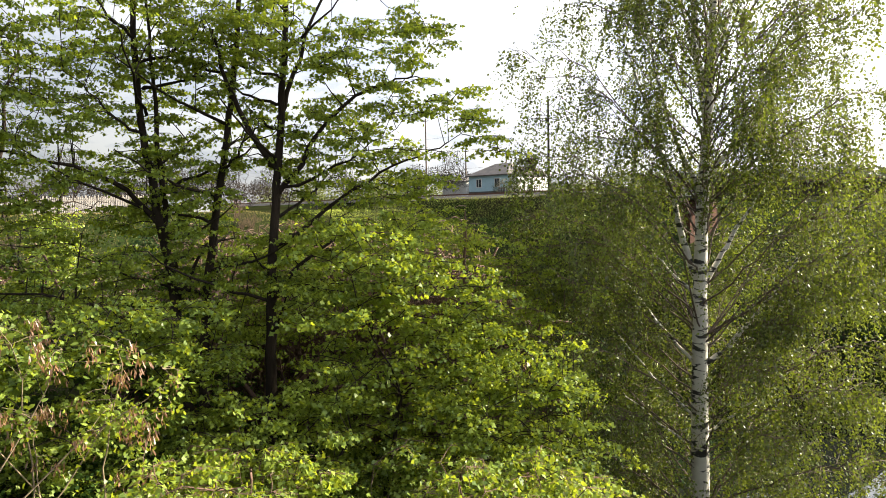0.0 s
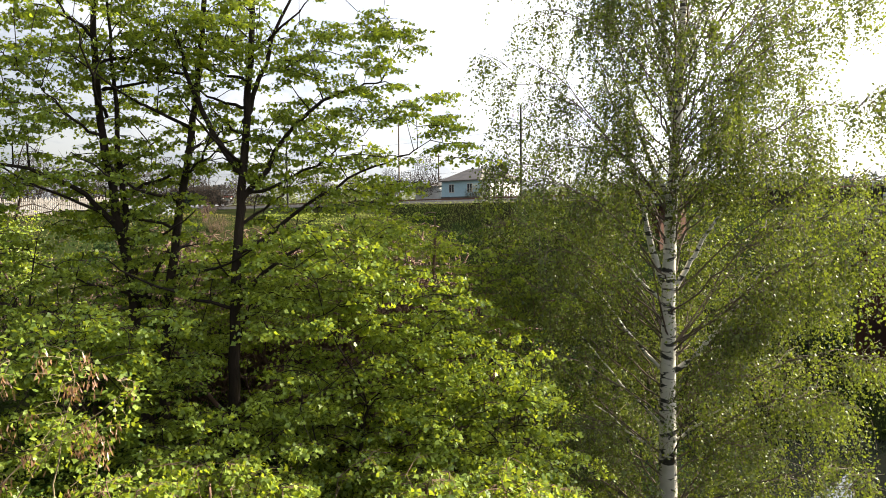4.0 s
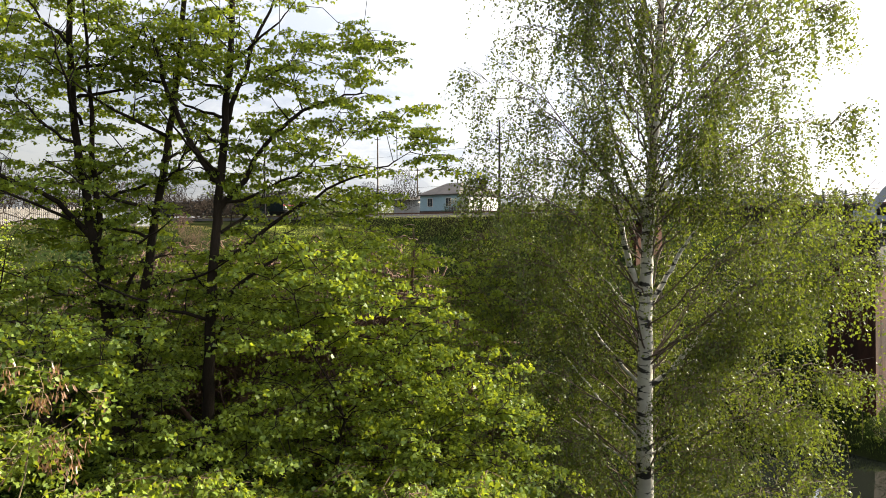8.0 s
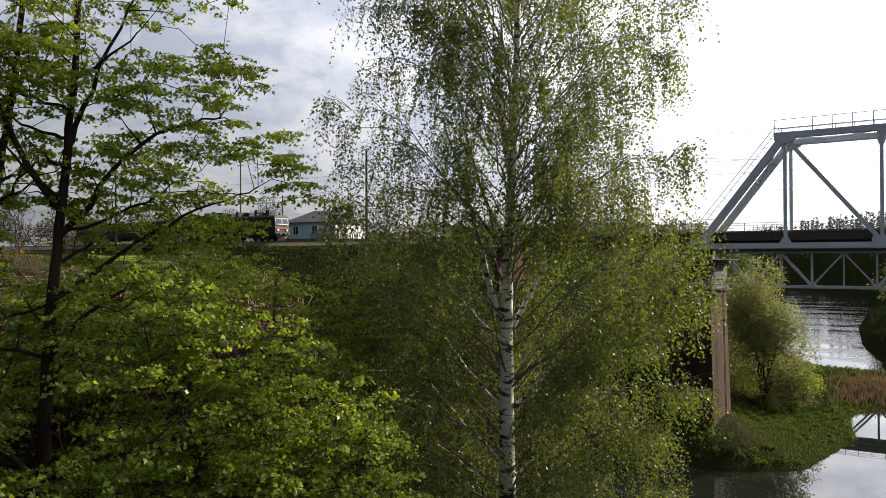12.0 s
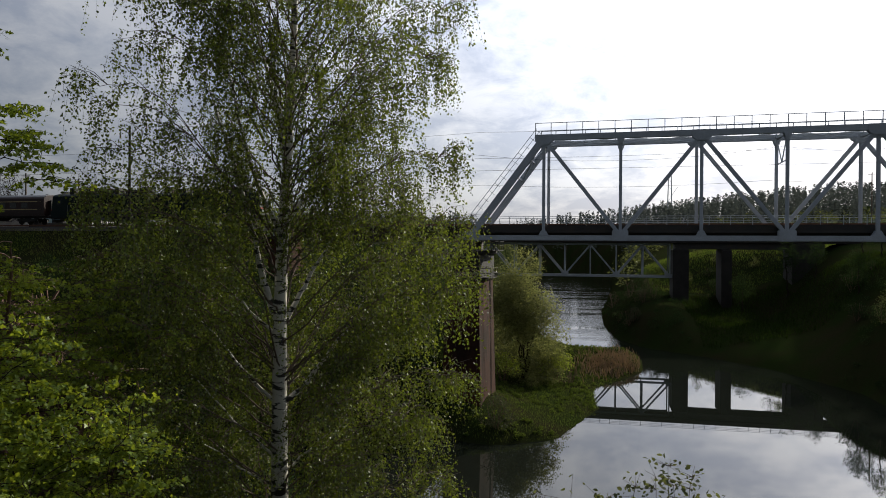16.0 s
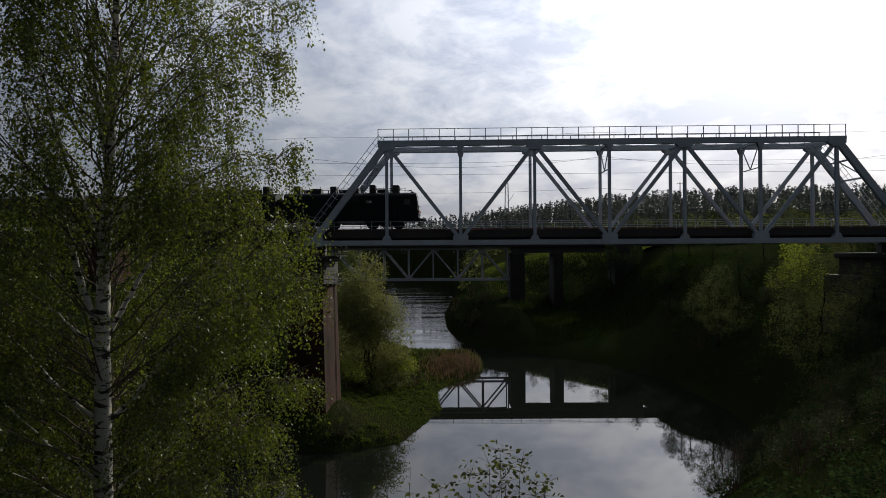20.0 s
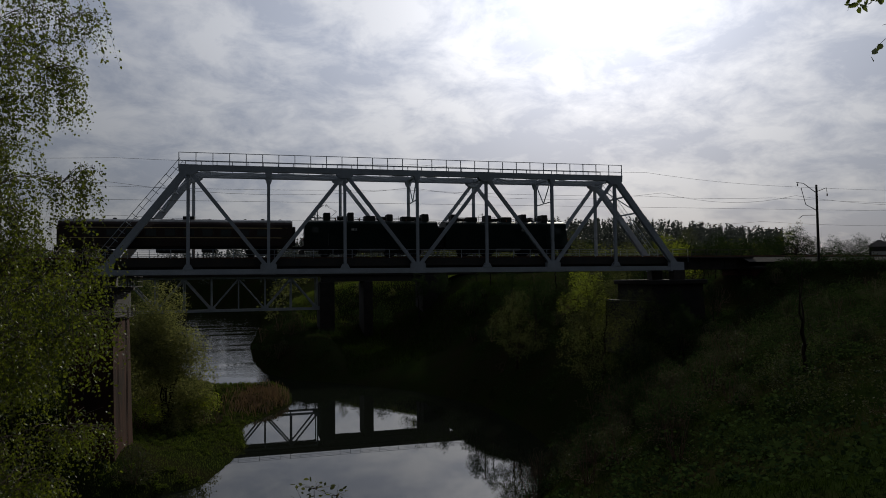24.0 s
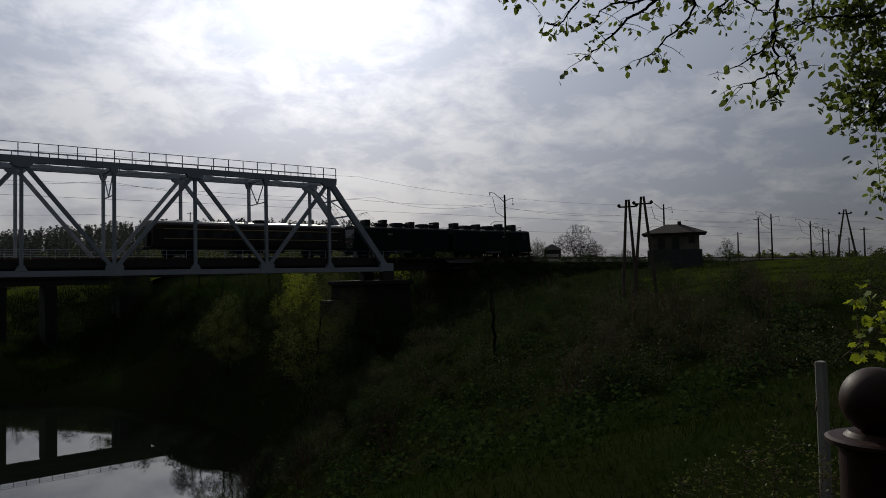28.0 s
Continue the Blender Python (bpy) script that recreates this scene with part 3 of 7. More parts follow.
def ground_z(x, y):
    x, y = np.asarray(x, float), np.asarray(y, float)
    d = shore_distance(x, y)
    z = 20.0 * (1 - np.exp(-np.maximum(d, 0) / 14.0)) + 0.03 * np.clip(d - 25, 0, 60)
    # low grassy spit by the west pier
    spit = np.exp(-((((x + 6.0) / 15.0) ** 2 + ((y - 106.0) / 42.0) ** 2) ** 2))
    z = z * (1 - 0.95 * spit)
    z = z * (1 - 0.5 * np.exp(-((((x - 31) / 20.0) ** 2 + ((y - 178) / 26.0) ** 2) ** 2)))
    # low shore under the far bridge
    z = z * (1 - 0.68 * np.exp(-((((x - 31) / 15.0) ** 2 + ((y - 146) / 34.0) ** 2) ** 2)))
    # wooded rise behind the far shore
    z += 34.0 * np.exp(-(((x - 260) / 210) ** 2 + ((y - 560) / 190) ** 2)) + 10 * np.exp(-(((x + 200) / 300) ** 2 + ((y - 700) / 260) ** 2))
    z += waves(x, y) * np.clip(d / 12.0, 0, 1) * 0.55 * (1 - 0.5 * spit)
    # level ground round the blue house and the western meadow
    t = np.exp(-((((x + 78) / 24) ** 2 + ((y - 101) / 15) ** 2) ** 2))
    z = z * (1 - t) + 23.3 * t
    t = smooth(-46, -66, x) * smooth(54, 36, y) * smooth(-60, -10, y)
    z = z * (1 - t) + 20.7 * t
    # railway embankments east and west of the bridge, and the road bank of the far bridge
    ty = 80.26 - 0.036 * x
    off = np.abs(y - ty)
    on = np.where(x > 20, smooth(58, 66, x), smooth(-34, -44, x))
    bank = (RAIL_Z - 0.75) - np.maximum(0, off - 3.2) / 1.6
    z = np.where((bank > z) & (on > 0), z + (bank - z) * on, z)
    top = (RAIL_Z - 0.75) + np.maximum(0, off - 3.2) * 0.7
    z = np.where((off < 14) & (z > top), z + (top - z) * on, z)
    far = smooth(47, 60, x) * (x < 400)
    rb = 21.8 - np.maximum(0, np.abs(y - 181) - 5) / 1.6
    z = np.where(rb > z, z + (rb - z) * far, z)
    # keep the standpoint clear
    z = np.minimum(z, 18.6 + 0.055 * np.maximum(0, np.hypot(x, y) - 6))
    # river bed
    return np.where(d < 0, np.maximum(-3.0, d * 0.5) - 0.05, z)


def gz(x, y):
    return float(ground_z(np.array([x]), np.array([y]))[0])


def make_ground():
    n = 270
    u = np.linspace(-1, 1, n)
    xs = 26 * np.sinh(5.2 * u) + 5
    ys = 26 * np.sinh(5.2 * u) + 50
    X, Y = np.meshgrid(xs, ys)
    Zg = ground_z(X.ravel(), Y.ravel())
    v = np.stack([X.ravel(), Y.ravel(), Zg], 1)
    i = np.arange(n * n).reshape(n, n)
    f = np.stack([i[:-1, :-1], i[:-1, 1:], i[1:, 1:], i[1:, :-1]], -1).reshape(-1, 4)
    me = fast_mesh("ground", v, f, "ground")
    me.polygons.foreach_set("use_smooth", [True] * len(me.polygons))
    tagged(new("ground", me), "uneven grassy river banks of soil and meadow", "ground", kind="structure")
    w = Build().add([(-400, -50, 0), (700, -50, 0), (700, 1400, 0), (-400, 1400, 0)], [(0, 1, 2, 3)])
    ob = part("water", w, "water", None)
    tagged(ob, "dark still river water reflecting the sky", "river", kind="structure")


make_ground()

# ---- railway truss bridge ----
X0, PANEL, Y_NEAR, Y_FAR, Z_LOW, Z_TOP = -14.11, 8.25, 76.99, 82.29, 21.44, 32.53
BRIDGE_POSE = pose(0, 0, 0, 0, 0, -2.06) @ pose(-2.64, 0.61, 0)  # the bridge stands slightly askew


def bx(k):
    return X0 + PANEL * k


def make_truss_bridge():
    br = thing("railway_bridge", "grey painted steel through-truss railway bridge over the river", "bridge", at=BRIDGE_POSE)
    for y in (Y_NEAR, Y_FAR):
        out = -1 if y == Y_NEAR else 1
        low = part("bottom_chord", Build().h_beam((bx(0) - 0.6, y, Z_LOW), (bx(8) + 0.6, y, Z_LOW), 0.5, 0.55), "steel", br)
        top = part("top_chord", Build().h_beam((bx(1) - 0.95, y, Z_TOP), (bx(7) + 0.95, y, Z_TOP), 0.55, 0.62), "steel", br)
        for k0, k1 in ((0, 1), (8, 7)):
            part("end_post", Build().h_beam((bx(k0), y, Z_LOW + 0.2), (bx(k1), y, Z_TOP), 0.55, 0.72), "steel", br)
        for k in range(1, 8):
            b = Build().h_beam((bx(k), y, Z_LOW), (bx(k), y, Z_TOP), 0.34, 0.32, 0.03, up=(1, 0, 0))
            part("vertical_post", b, "steel", br)
        for a, b in ((1, 2), (3, 2), (3, 4), (5, 4), (5, 6), (7, 6)):
            part("diagonal", Build().h_beam((bx(a), y, Z_TOP - 0.2), (bx(b), y, Z_LOW + 0.3), 0.40, 0.38, 0.03), "steel", br)
        for k in range(9):
            if k in (1, 3, 5, 7):
                o = [(-1.0, 0.32), (1.0, 0.32), (0.95, -0.45), (0.45, -0.8), (-0.45, -0.8), (-0.95, -0.45)]
                g = Build()
                for s in (-0.3, 0.27):
                    g.plate([(bx(k) + u, y + s, Z_TOP + w) for u, w in o], (0, 0.03, 0))
                part("gusset_plate", g, "steel", top)
                small = Build()
                for s in (-0.27, 0.24):
                    small.plate([(bx(k) + u, y + s, Z_LOW + w) for u, w in ((-0.55, 0.25), (0.55, 0.25), (0.25, 0.8), (-0.25, 0.8))], (0, 0.03, 0))
                part("gusset_plate", small, "steel", low)
            elif k in (2, 4, 6):
                g = Build()
                for s in (-0.3, 0.27):
                    g.plate([(bx(k) + u, y + s, Z_LOW + w) for u, w in ((-0.85, -0.3), (0.85, -0.3), (0.85, 0.72), (0.7, 0.9), (-0.7, 0.9), (-0.85, 0.72))], (0, 0.03, 0))
                part("gusset_plate", g, "steel", low)
                g = Build()
                for s in (-0.3, 0.27):
                    g.plate([(bx(k) + u, y + s, Z_TOP + w) for u, w in ((-0.6, 0.3), (0.6, 0.3), (0.22, -0.85), (-0.22, -0.85))], (0, 0.03, 0))
                part("gusset_plate", g, "steel", top)
            else:
                g = Build().box(bx(k) - 0.95, bx(k) + 0.95, y - 0.36, y + 0.36, Z_LOW - 0.42, Z_LOW + 0.75, 0.03)
                part("end_shoe", g, "steel", low)
        # hand rails on the top chord
        zc = Z_TOP + 0.31
        rail = Build()
        for h in (0.42, 1.28):
            rail.tube([(bx(1) - 0.95, y + out * 0.2, zc + h), (bx(7) + 0.95, y + out * 0.2, zc + h)], 0.04, 5)
        railing = part("top_railing", rail, "steel", br)
        for i in range(31):
            x = bx(1) - 0.92 + (bx(7) - bx(1) + 1.84) * i / 30
            part("railing_post", Build().box(x - 0.04, x + 0.04, y + out * 0.2 - 0.04, y + out * 0.2 + 0.04, zc - 0.05, zc + 1.31), "steel", railing)
        # slanting hand rail and treads on the end posts
        for k0, k1 in ((0, 1), (8, 7)):
            if (k0 == 8) == (y == Y_NEAR):
                continue
            a, b = Vector((bx(k0), y, Z_LOW + 0.9)), Vector((bx(k1), y, Z_TOP + 0.4))
            n = Vector((-(b - a).z, 0, (b - a).x)).normalized()
            n = n if n.z > 0 else -n
            s = Build().tube([a + (b - a) * 0.04 + n * 1.1, b + n * 1.05], 0.035, 5).tube([a + (b - a) * 0.04 + n * 0.62, b + n * 0.6], 0.03, 5)
            slope = part("stair_railing", s, "steel", br)
            for i in range(13):
                p = a + (b - a) * (0.04 + 0.079 * i)
                part("railing_post", Build().tube([p + n * 0.3, p + n * 1.1], 0.03, 5), "steel", slope)
    # cross frames between the trusses
    for k in range(1, 8):
        part("top_strut", Build().h_beam((bx(k), Y_NEAR, Z_TOP - 0.1), (bx(k), Y_FAR, Z_TOP - 0.1), 0.3, 0.35, 0.03), "steel", br)
        if k in (2, 4, 6):
            v = Build().beam((bx(k), Y_NEAR, Z_TOP - 3.0), (bx(k), Y_FAR, Z_TOP - 3.0), 0.1, 0.1)
            mid = (Y_NEAR + Y_FAR) / 2
            v.beam((bx(k), Y_NEAR + 0.2, Z_TOP - 0.3), (bx(k), mid, Z_TOP - 3.0), 0.1, 0.1).beam((bx(k), Y_FAR - 0.2, Z_TOP - 0.3), (bx(k), mid, Z_TOP - 3.0), 0.1, 0.1)
            part("sway_brace", v, "steel", br)
    for k in range(1, 7):
        b = Build()
        for ya, yb in ((Y_NEAR, Y_FAR), (Y_FAR, Y_NEAR)):
            b.beam((bx(k), ya, Z_TOP - 0.22), (bx(k + 1), yb, Z_TOP - 0.22), 0.12, 0.12)
        part("top_lateral_brace", b, "steel", br)
    for x0, x1 in ((0, 1), (8, 7)):
        b = Build()
        for f in (0.62, 0.80):
            p = Vector((bx(x0) + (bx(x1) - bx(x0)) * f, 0, Z_LOW + (Z_TOP - Z_LOW) * f))
            b.beam((p.x, Y_NEAR, p.z), (p.x, Y_FAR, p.z), 0.14, 0.2)
        f0, f1 = 0.62, 0.98
        P = [Vector((bx(x0) + (bx(x1) - bx(x0)) * f, 0, Z_LOW + (Z_TOP - Z_LOW) * f)) for f in (f0, f1)]
        b.beam((P[0].x, Y_NEAR, P[0].z), (P[1].x, Y_FAR, P[1].z), 0.12, 0.12).beam((P[0].x, Y_FAR, P[0].z), (P[1].x, Y_NEAR, P[1].z), 0.12, 0.12)
        part("portal_brace", b, "steel", br)
    # floor
    for k in range(9):
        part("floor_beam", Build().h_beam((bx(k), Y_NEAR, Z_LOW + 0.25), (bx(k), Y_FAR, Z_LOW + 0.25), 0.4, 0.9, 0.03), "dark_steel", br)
    for y in (TRACK_Y - 0.95, TRACK_Y + 0.95):
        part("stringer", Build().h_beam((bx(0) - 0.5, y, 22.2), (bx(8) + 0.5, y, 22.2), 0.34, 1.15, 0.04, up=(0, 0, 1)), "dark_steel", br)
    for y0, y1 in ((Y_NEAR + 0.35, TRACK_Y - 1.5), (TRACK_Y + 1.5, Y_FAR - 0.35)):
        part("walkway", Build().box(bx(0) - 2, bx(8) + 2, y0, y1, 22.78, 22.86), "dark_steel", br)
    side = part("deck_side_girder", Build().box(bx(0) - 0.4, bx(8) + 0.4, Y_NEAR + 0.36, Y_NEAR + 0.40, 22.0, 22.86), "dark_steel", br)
    for y in (Y_NEAR + 0.42, Y_FAR + 0.75):
        r = Build()
        for h in (0.45, 0.95):
            r.tube([(bx(0) - 2, y, 22.86 + h), (bx(8) + 2, y, 22.86 + h)], 0.025, 5)
        wr = part("walkway_railing", r, "steel", br)
        for i in range(34):
            x = bx(0) - 2 + 70 * i / 33
            part("railing_post", Build().box(x - 0.03, x + 0.03, y - 0.03, y + 0.03, 22.2, 23.83), "steel", wr)
    return br


make_truss_bridge()


def make_track():
    xs = [-240 + 3.0 * i for i in range(150)]
    rails = thing("railway_track", "steel rails on dark sleepers of the railway line", "railway", kind="structure")
    for off in (-0.76, 0.76):
        b = Build()
        pts = [Vector((x, track_y(x) + off, RAIL_Z - 0.09)) for x in xs]
        for a, c in zip(pts, pts[1:]):
            b.beam(a, c, 0.075, 0.18)
        part("rail", b, "rust", rails)
    s = Build().box(-0.125, 0.125, -1.35, 1.35, -0.09, 0.09, 0.015).mesh("sleeper")
    s.materials.append(M["sleeper"])
    n = 0
    x = -40.0
    while n < 260:
        ob = new("sleeper", s)
        ob.parent = rails
        dy = track_y(x + 1) - track_y(x)
        ob.matrix_basis = pose(x, track_y(x), RAIL_Z - 0.27, 0, 0, math.degrees(math.atan(dy)))
        x += 0.55
        n += 1
    for x0, x1, nm in ((-240, -37, "w"), (62, 206, "e")):
        b = Build()
        k = 50
        prof = [(-3.4, -0.9), (-1.9, -0.30), (1.9, -0.30), (3.4, -0.9)]
        v = []
        for i in range(k + 1):
            x = x0 + (x1 - x0) * i / k
            v += [(x, track_y(x) + u, RAIL_Z + w) for u, w in prof]
        b.add(v, [(i * 4 + j, (i + 1) * 4 + j, (i + 1) * 4 + j + 1, i * 4 + j + 1) for i in range(k) for j in range(3)])
        part("ballast", b, "gravel", rails)


make_track()


def make_piers():
    # west pier: tall tapered shaft with a corbelled cap
    p = thing("bridge_pier", "tall weathered red brick pier under the truss bridge", "bridge pier", "bridge piers", at=BRIDGE_POSE @ pose(-0.6, 0, 0))
    def shaft(x0, x1, y0, y1, z0, z1, bat):
        v = []
        for z, e in ((z0, bat), (z1, 0.0)):
            v += [(x0 - e, y0 - e, z), (x1 + e, y0 - e, z), (x1 + e, y1 + e, z), (x0 - e, y1 + e, z)]
        return Build().add(v, [(3, 2, 1, 0), (4, 5, 6, 7), (0, 1, 5, 4), (1, 2, 6, 5), (2, 3, 7, 6), (3, 0, 4, 7)])
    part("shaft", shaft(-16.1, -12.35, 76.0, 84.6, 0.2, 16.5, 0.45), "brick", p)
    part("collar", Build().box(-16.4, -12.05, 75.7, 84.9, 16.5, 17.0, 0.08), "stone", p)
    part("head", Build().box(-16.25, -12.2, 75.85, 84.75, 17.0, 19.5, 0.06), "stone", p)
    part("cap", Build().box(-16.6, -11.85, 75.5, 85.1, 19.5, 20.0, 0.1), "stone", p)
    part("bearing_block", Build().box(-14.7, -13.2, 76.3, 77.6, 20.0, 21.2, 0.05), "dark_steel", p)
    part("bearing_block", Build().box(-14.7, -13.2, 81.6, 82.9, 20.0, 21.2, 0.05), "dark_steel", p)
    for z, y1 in ((20.0, 84.5), (16.9, 80.5)):
        r = Build()
        for h in (0.5, 1.05):
            r.tube([(-11.0, 76.2, z + h), (-11.0, y1, z + h)], 0.03, 5).tube([(-12.2, 76.2, z + h), (-11.0, 76.2, z + h)], 0.03, 5)
        r.box(-12.1, -10.95, 76.1, y1, z - 0.06, z)
        g = part("inspection_platform", r, "dark_iron", p, "rusty iron inspection platform")
        for i in range(7):
            y = 76.2 + (y1 - 76.2) * i / 6
            part("railing_post", Build().box(-11.03, -10.97, y - 0.03, y + 0.03, z - 0.05, z + 1.06), "dark_iron", g)
    lad = Build().tube([(-11.7, 79, 17), (-11.4, 79, 1.8)], 0.03, 5).tube([(-11.7, 79.5, 17), (-11.4, 79.5, 1.8)], 0.03, 5)
    for i in range(38):
        z = 2.2 + i * 0.39
        x = -11.4 - 0.3 * (z - 1.8) / 15.2
        lad.tube([(x, 79, z), (x, 79.5, z)], 0.018, 4, False)
    part("ladder", lad, "dark_iron", p)
    # east pier
    q = thing("bridge_pier", "broad dark stone pier standing on the bank", "bridge pier", "bridge piers", at=BRIDGE_POSE)
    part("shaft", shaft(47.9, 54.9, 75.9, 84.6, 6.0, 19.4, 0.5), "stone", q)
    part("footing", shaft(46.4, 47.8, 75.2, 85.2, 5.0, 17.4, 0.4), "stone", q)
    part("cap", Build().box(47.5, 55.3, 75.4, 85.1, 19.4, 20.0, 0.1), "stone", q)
    for y in (77.0, 82.2):
        part("bearing_block", Build().box(51.2, 52.8, y - 0.65, y + 0.65, 20.0, 21.2, 0.05), "dark_steel", q)
    # approach spans on plate girders
    for x0, x1, side in ((-38.5, -14.6, "west"), (52.6, 63.5, "east")):
        a = thing("approach_span", "dark plate-girder approach span carrying the railway", "bridge span", "approach spans", at=BRIDGE_POSE)
        for y in (TRACK_Y - 1.0, TRACK_Y + 1.0):
            g = Build().h_beam((x0, y, 22.0), (x1, y, 22.0), 0.45, 1.5, 0.05, up=(0, 0, 1))
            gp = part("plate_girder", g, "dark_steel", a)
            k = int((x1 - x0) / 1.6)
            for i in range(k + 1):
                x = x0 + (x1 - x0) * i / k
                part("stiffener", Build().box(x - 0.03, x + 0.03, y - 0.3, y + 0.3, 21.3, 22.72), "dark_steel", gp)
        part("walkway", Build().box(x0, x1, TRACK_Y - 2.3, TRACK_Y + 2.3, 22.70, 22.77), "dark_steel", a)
        r = Build()
        for h in (0.5, 1.0):
            for y in (TRACK_Y - 2.25, TRACK_Y + 2.25):
                r.tube([(x0, y, 22.77 + h), (x1, y, 22.77 + h)], 0.025, 5)
        rr = part("railing", r, "dark_steel", a)
        for i in range(int((x1 - x0) / 1.8) + 1):
            for y in (TRACK_Y - 2.25, TRACK_Y + 2.25):
                part("railing_post", Build().box(x0 + 1.8 * i - 0.03, x0 + 1.8 * i + 0.03, y - 0.03, y + 0.03, 22.75, 23.8), "dark_steel", rr)
    ab = thing("abutment", "dark stone railway abutment in the bank", "abutment", "abutments", at=BRIDGE_POSE)
    part("wall", shaft(62.8, 68, 76.2, 83, 8, 21.2, 0.4), "brick", ab)
    part("cap", Build().box(62.4, 68.4, 75.8, 83.4, 21.2, 21.6, 0.08), "stone", ab)
    ab = thing("abutment", "dark stone railway abutment in the bank", "abutment", "abutments", at=BRIDGE_POSE)
    part("wall", shaft(-43, -38, 76.2, 83, 4, 21.2, 0.4), "brick", ab)
    part("cap", Build().box(-43.4, -37.6, 75.8, 83.4, 21.2, 21.6, 0.08), "stone", ab)


make_piers()


def make_far_bridge():
    br = thing("far_bridge", "grey deck-truss road bridge beyond the railway bridge", "bridge")
    za, zb, n = 21.1, 13.1, 6.38
    xe = 17.7
    for y in (179.0, 184.0):
        low = part("bottom_chord", Build().h_beam((xe - n * 12, y, zb), (xe, y, zb), 0.4, 0.5), "farsteel", br)
        part("top_chord", Build().h_beam((xe - n * 12, y, za), (xe, y, za), 0.4, 0.5), "farsteel", br)
        for i in range(13):
            x = xe - n * i
            part("vertical_post", Build().h_beam((x, y, zb), (x, y, za), 0.3, 0.3, up=(1, 0, 0)), "farsteel", br)
            if i % 2 == 0:
                for j in (i - 1, i + 1):
                    if 0 <= j <= 12:
                        part("diagonal", Build().h_beam((x, y, zb + 0.2), (xe - n * j, y, za - 0.2), 0.34, 0.36), "farsteel", br)
                part("gusset_plate", Build().box(x - 0.8, x + 0.8, y - 0.25, y - 0.21, zb - 0.25, zb + 0.7), "farsteel", low)
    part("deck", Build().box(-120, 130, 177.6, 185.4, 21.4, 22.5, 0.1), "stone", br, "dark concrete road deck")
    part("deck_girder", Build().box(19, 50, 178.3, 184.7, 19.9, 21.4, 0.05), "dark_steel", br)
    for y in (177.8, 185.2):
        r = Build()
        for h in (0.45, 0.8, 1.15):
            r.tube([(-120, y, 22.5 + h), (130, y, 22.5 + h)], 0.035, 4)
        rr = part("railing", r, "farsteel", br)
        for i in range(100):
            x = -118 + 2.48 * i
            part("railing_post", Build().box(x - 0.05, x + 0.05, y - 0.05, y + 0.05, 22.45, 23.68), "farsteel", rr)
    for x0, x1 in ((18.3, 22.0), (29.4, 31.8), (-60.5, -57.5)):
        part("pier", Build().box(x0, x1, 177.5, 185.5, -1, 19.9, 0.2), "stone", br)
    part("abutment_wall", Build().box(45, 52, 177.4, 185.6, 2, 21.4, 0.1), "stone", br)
    part("abutment_wall", Build().box(-125, -118, 177.4, 185.6, 2, 21.4, 0.1), "concrete", br)


make_far_bridge()


# ---- train ----
def bogie(parent, x, length=3.0, wheel=0.62):
    b = Build()
    for y in (-0.98, 0.98):
        b.box(x - length / 2 - 0.5, x + length / 2 + 0.5, y - 0.08, y + 0.08, 0.45, 0.85, 0.03)
        for dx in (-length / 2, length / 2):
            b.box(x + dx - 0.22, x + dx + 0.22, y - 0.14, y + 0.14, 0.40, 0.78, 0.03)
        b.box(x - 0.45, x + 0.45, y - 0.12, y + 0.12, 0.30, 0.95, 0.03)
    b.box(x - 0.5, x + 0.5, -0.95, 0.95, 0.45, 0.8, 0.03)
    g = part("bogie", b, "black", parent, "black bogie frame")
    for dx in (-length / 2, length / 2):
        for y in (-0.76, 0.76):
            w = Build()
            prof = [(wheel * 0.3, -0.07), (wheel, -0.07), (wheel * 1.04, -0.03), (wheel, 0.06), (wheel * 0.86, 0.07), (wheel * 0.8, 0.03), (wheel * 0.3, 0.09)]
            n = 18
            v = [(x + dx + r * math.cos(2 * math.pi * k / n), y + (h if y > 0 else -h), wheel + r * math.sin(2 * math.pi * k / n)) for r, h in prof for k in range(n)]
            w.add(v, [(i * n + k, i * n + (k + 1) % n, (i + 1) * n + (k + 1) % n, (i + 1) * n + k) for i in range(len(prof) - 1) for k in range(n)] + [tuple(range(n)), tuple(range((len(prof) - 1) * n, len(prof) * n))])
            part("wheel", w, "black", g)


def body_shell(L, half, z0, z1, roof, nose=0.0, tail=0.0):
    """A carriage body along x with a curved roof; nose and tail lean the ends."""
    prof = [(-half, z0), (-half, z1)]
    for i in range(1, 8):
        a = math.pi * i / 8
        prof.append((-half * math.cos(a), z1 + roof * math.sin(a)))
    prof += [(half, z1), (half, z0)]
    v = []
    n = len(prof)
    for x, lean in ((-L / 2, tail), (L / 2, -nose)):
        for y, z in prof:
            v.append((x + lean * max(0, (z - z0 - 1.1)) / (z1 + roof - z0), y, z))
    return Build().add(v, [(i, (i + 1) % n, n + (i + 1) % n, n + i) for i in range(n)] + [tuple(range(n - 1, -1, -1)), tuple(range(n, 2 * n))])


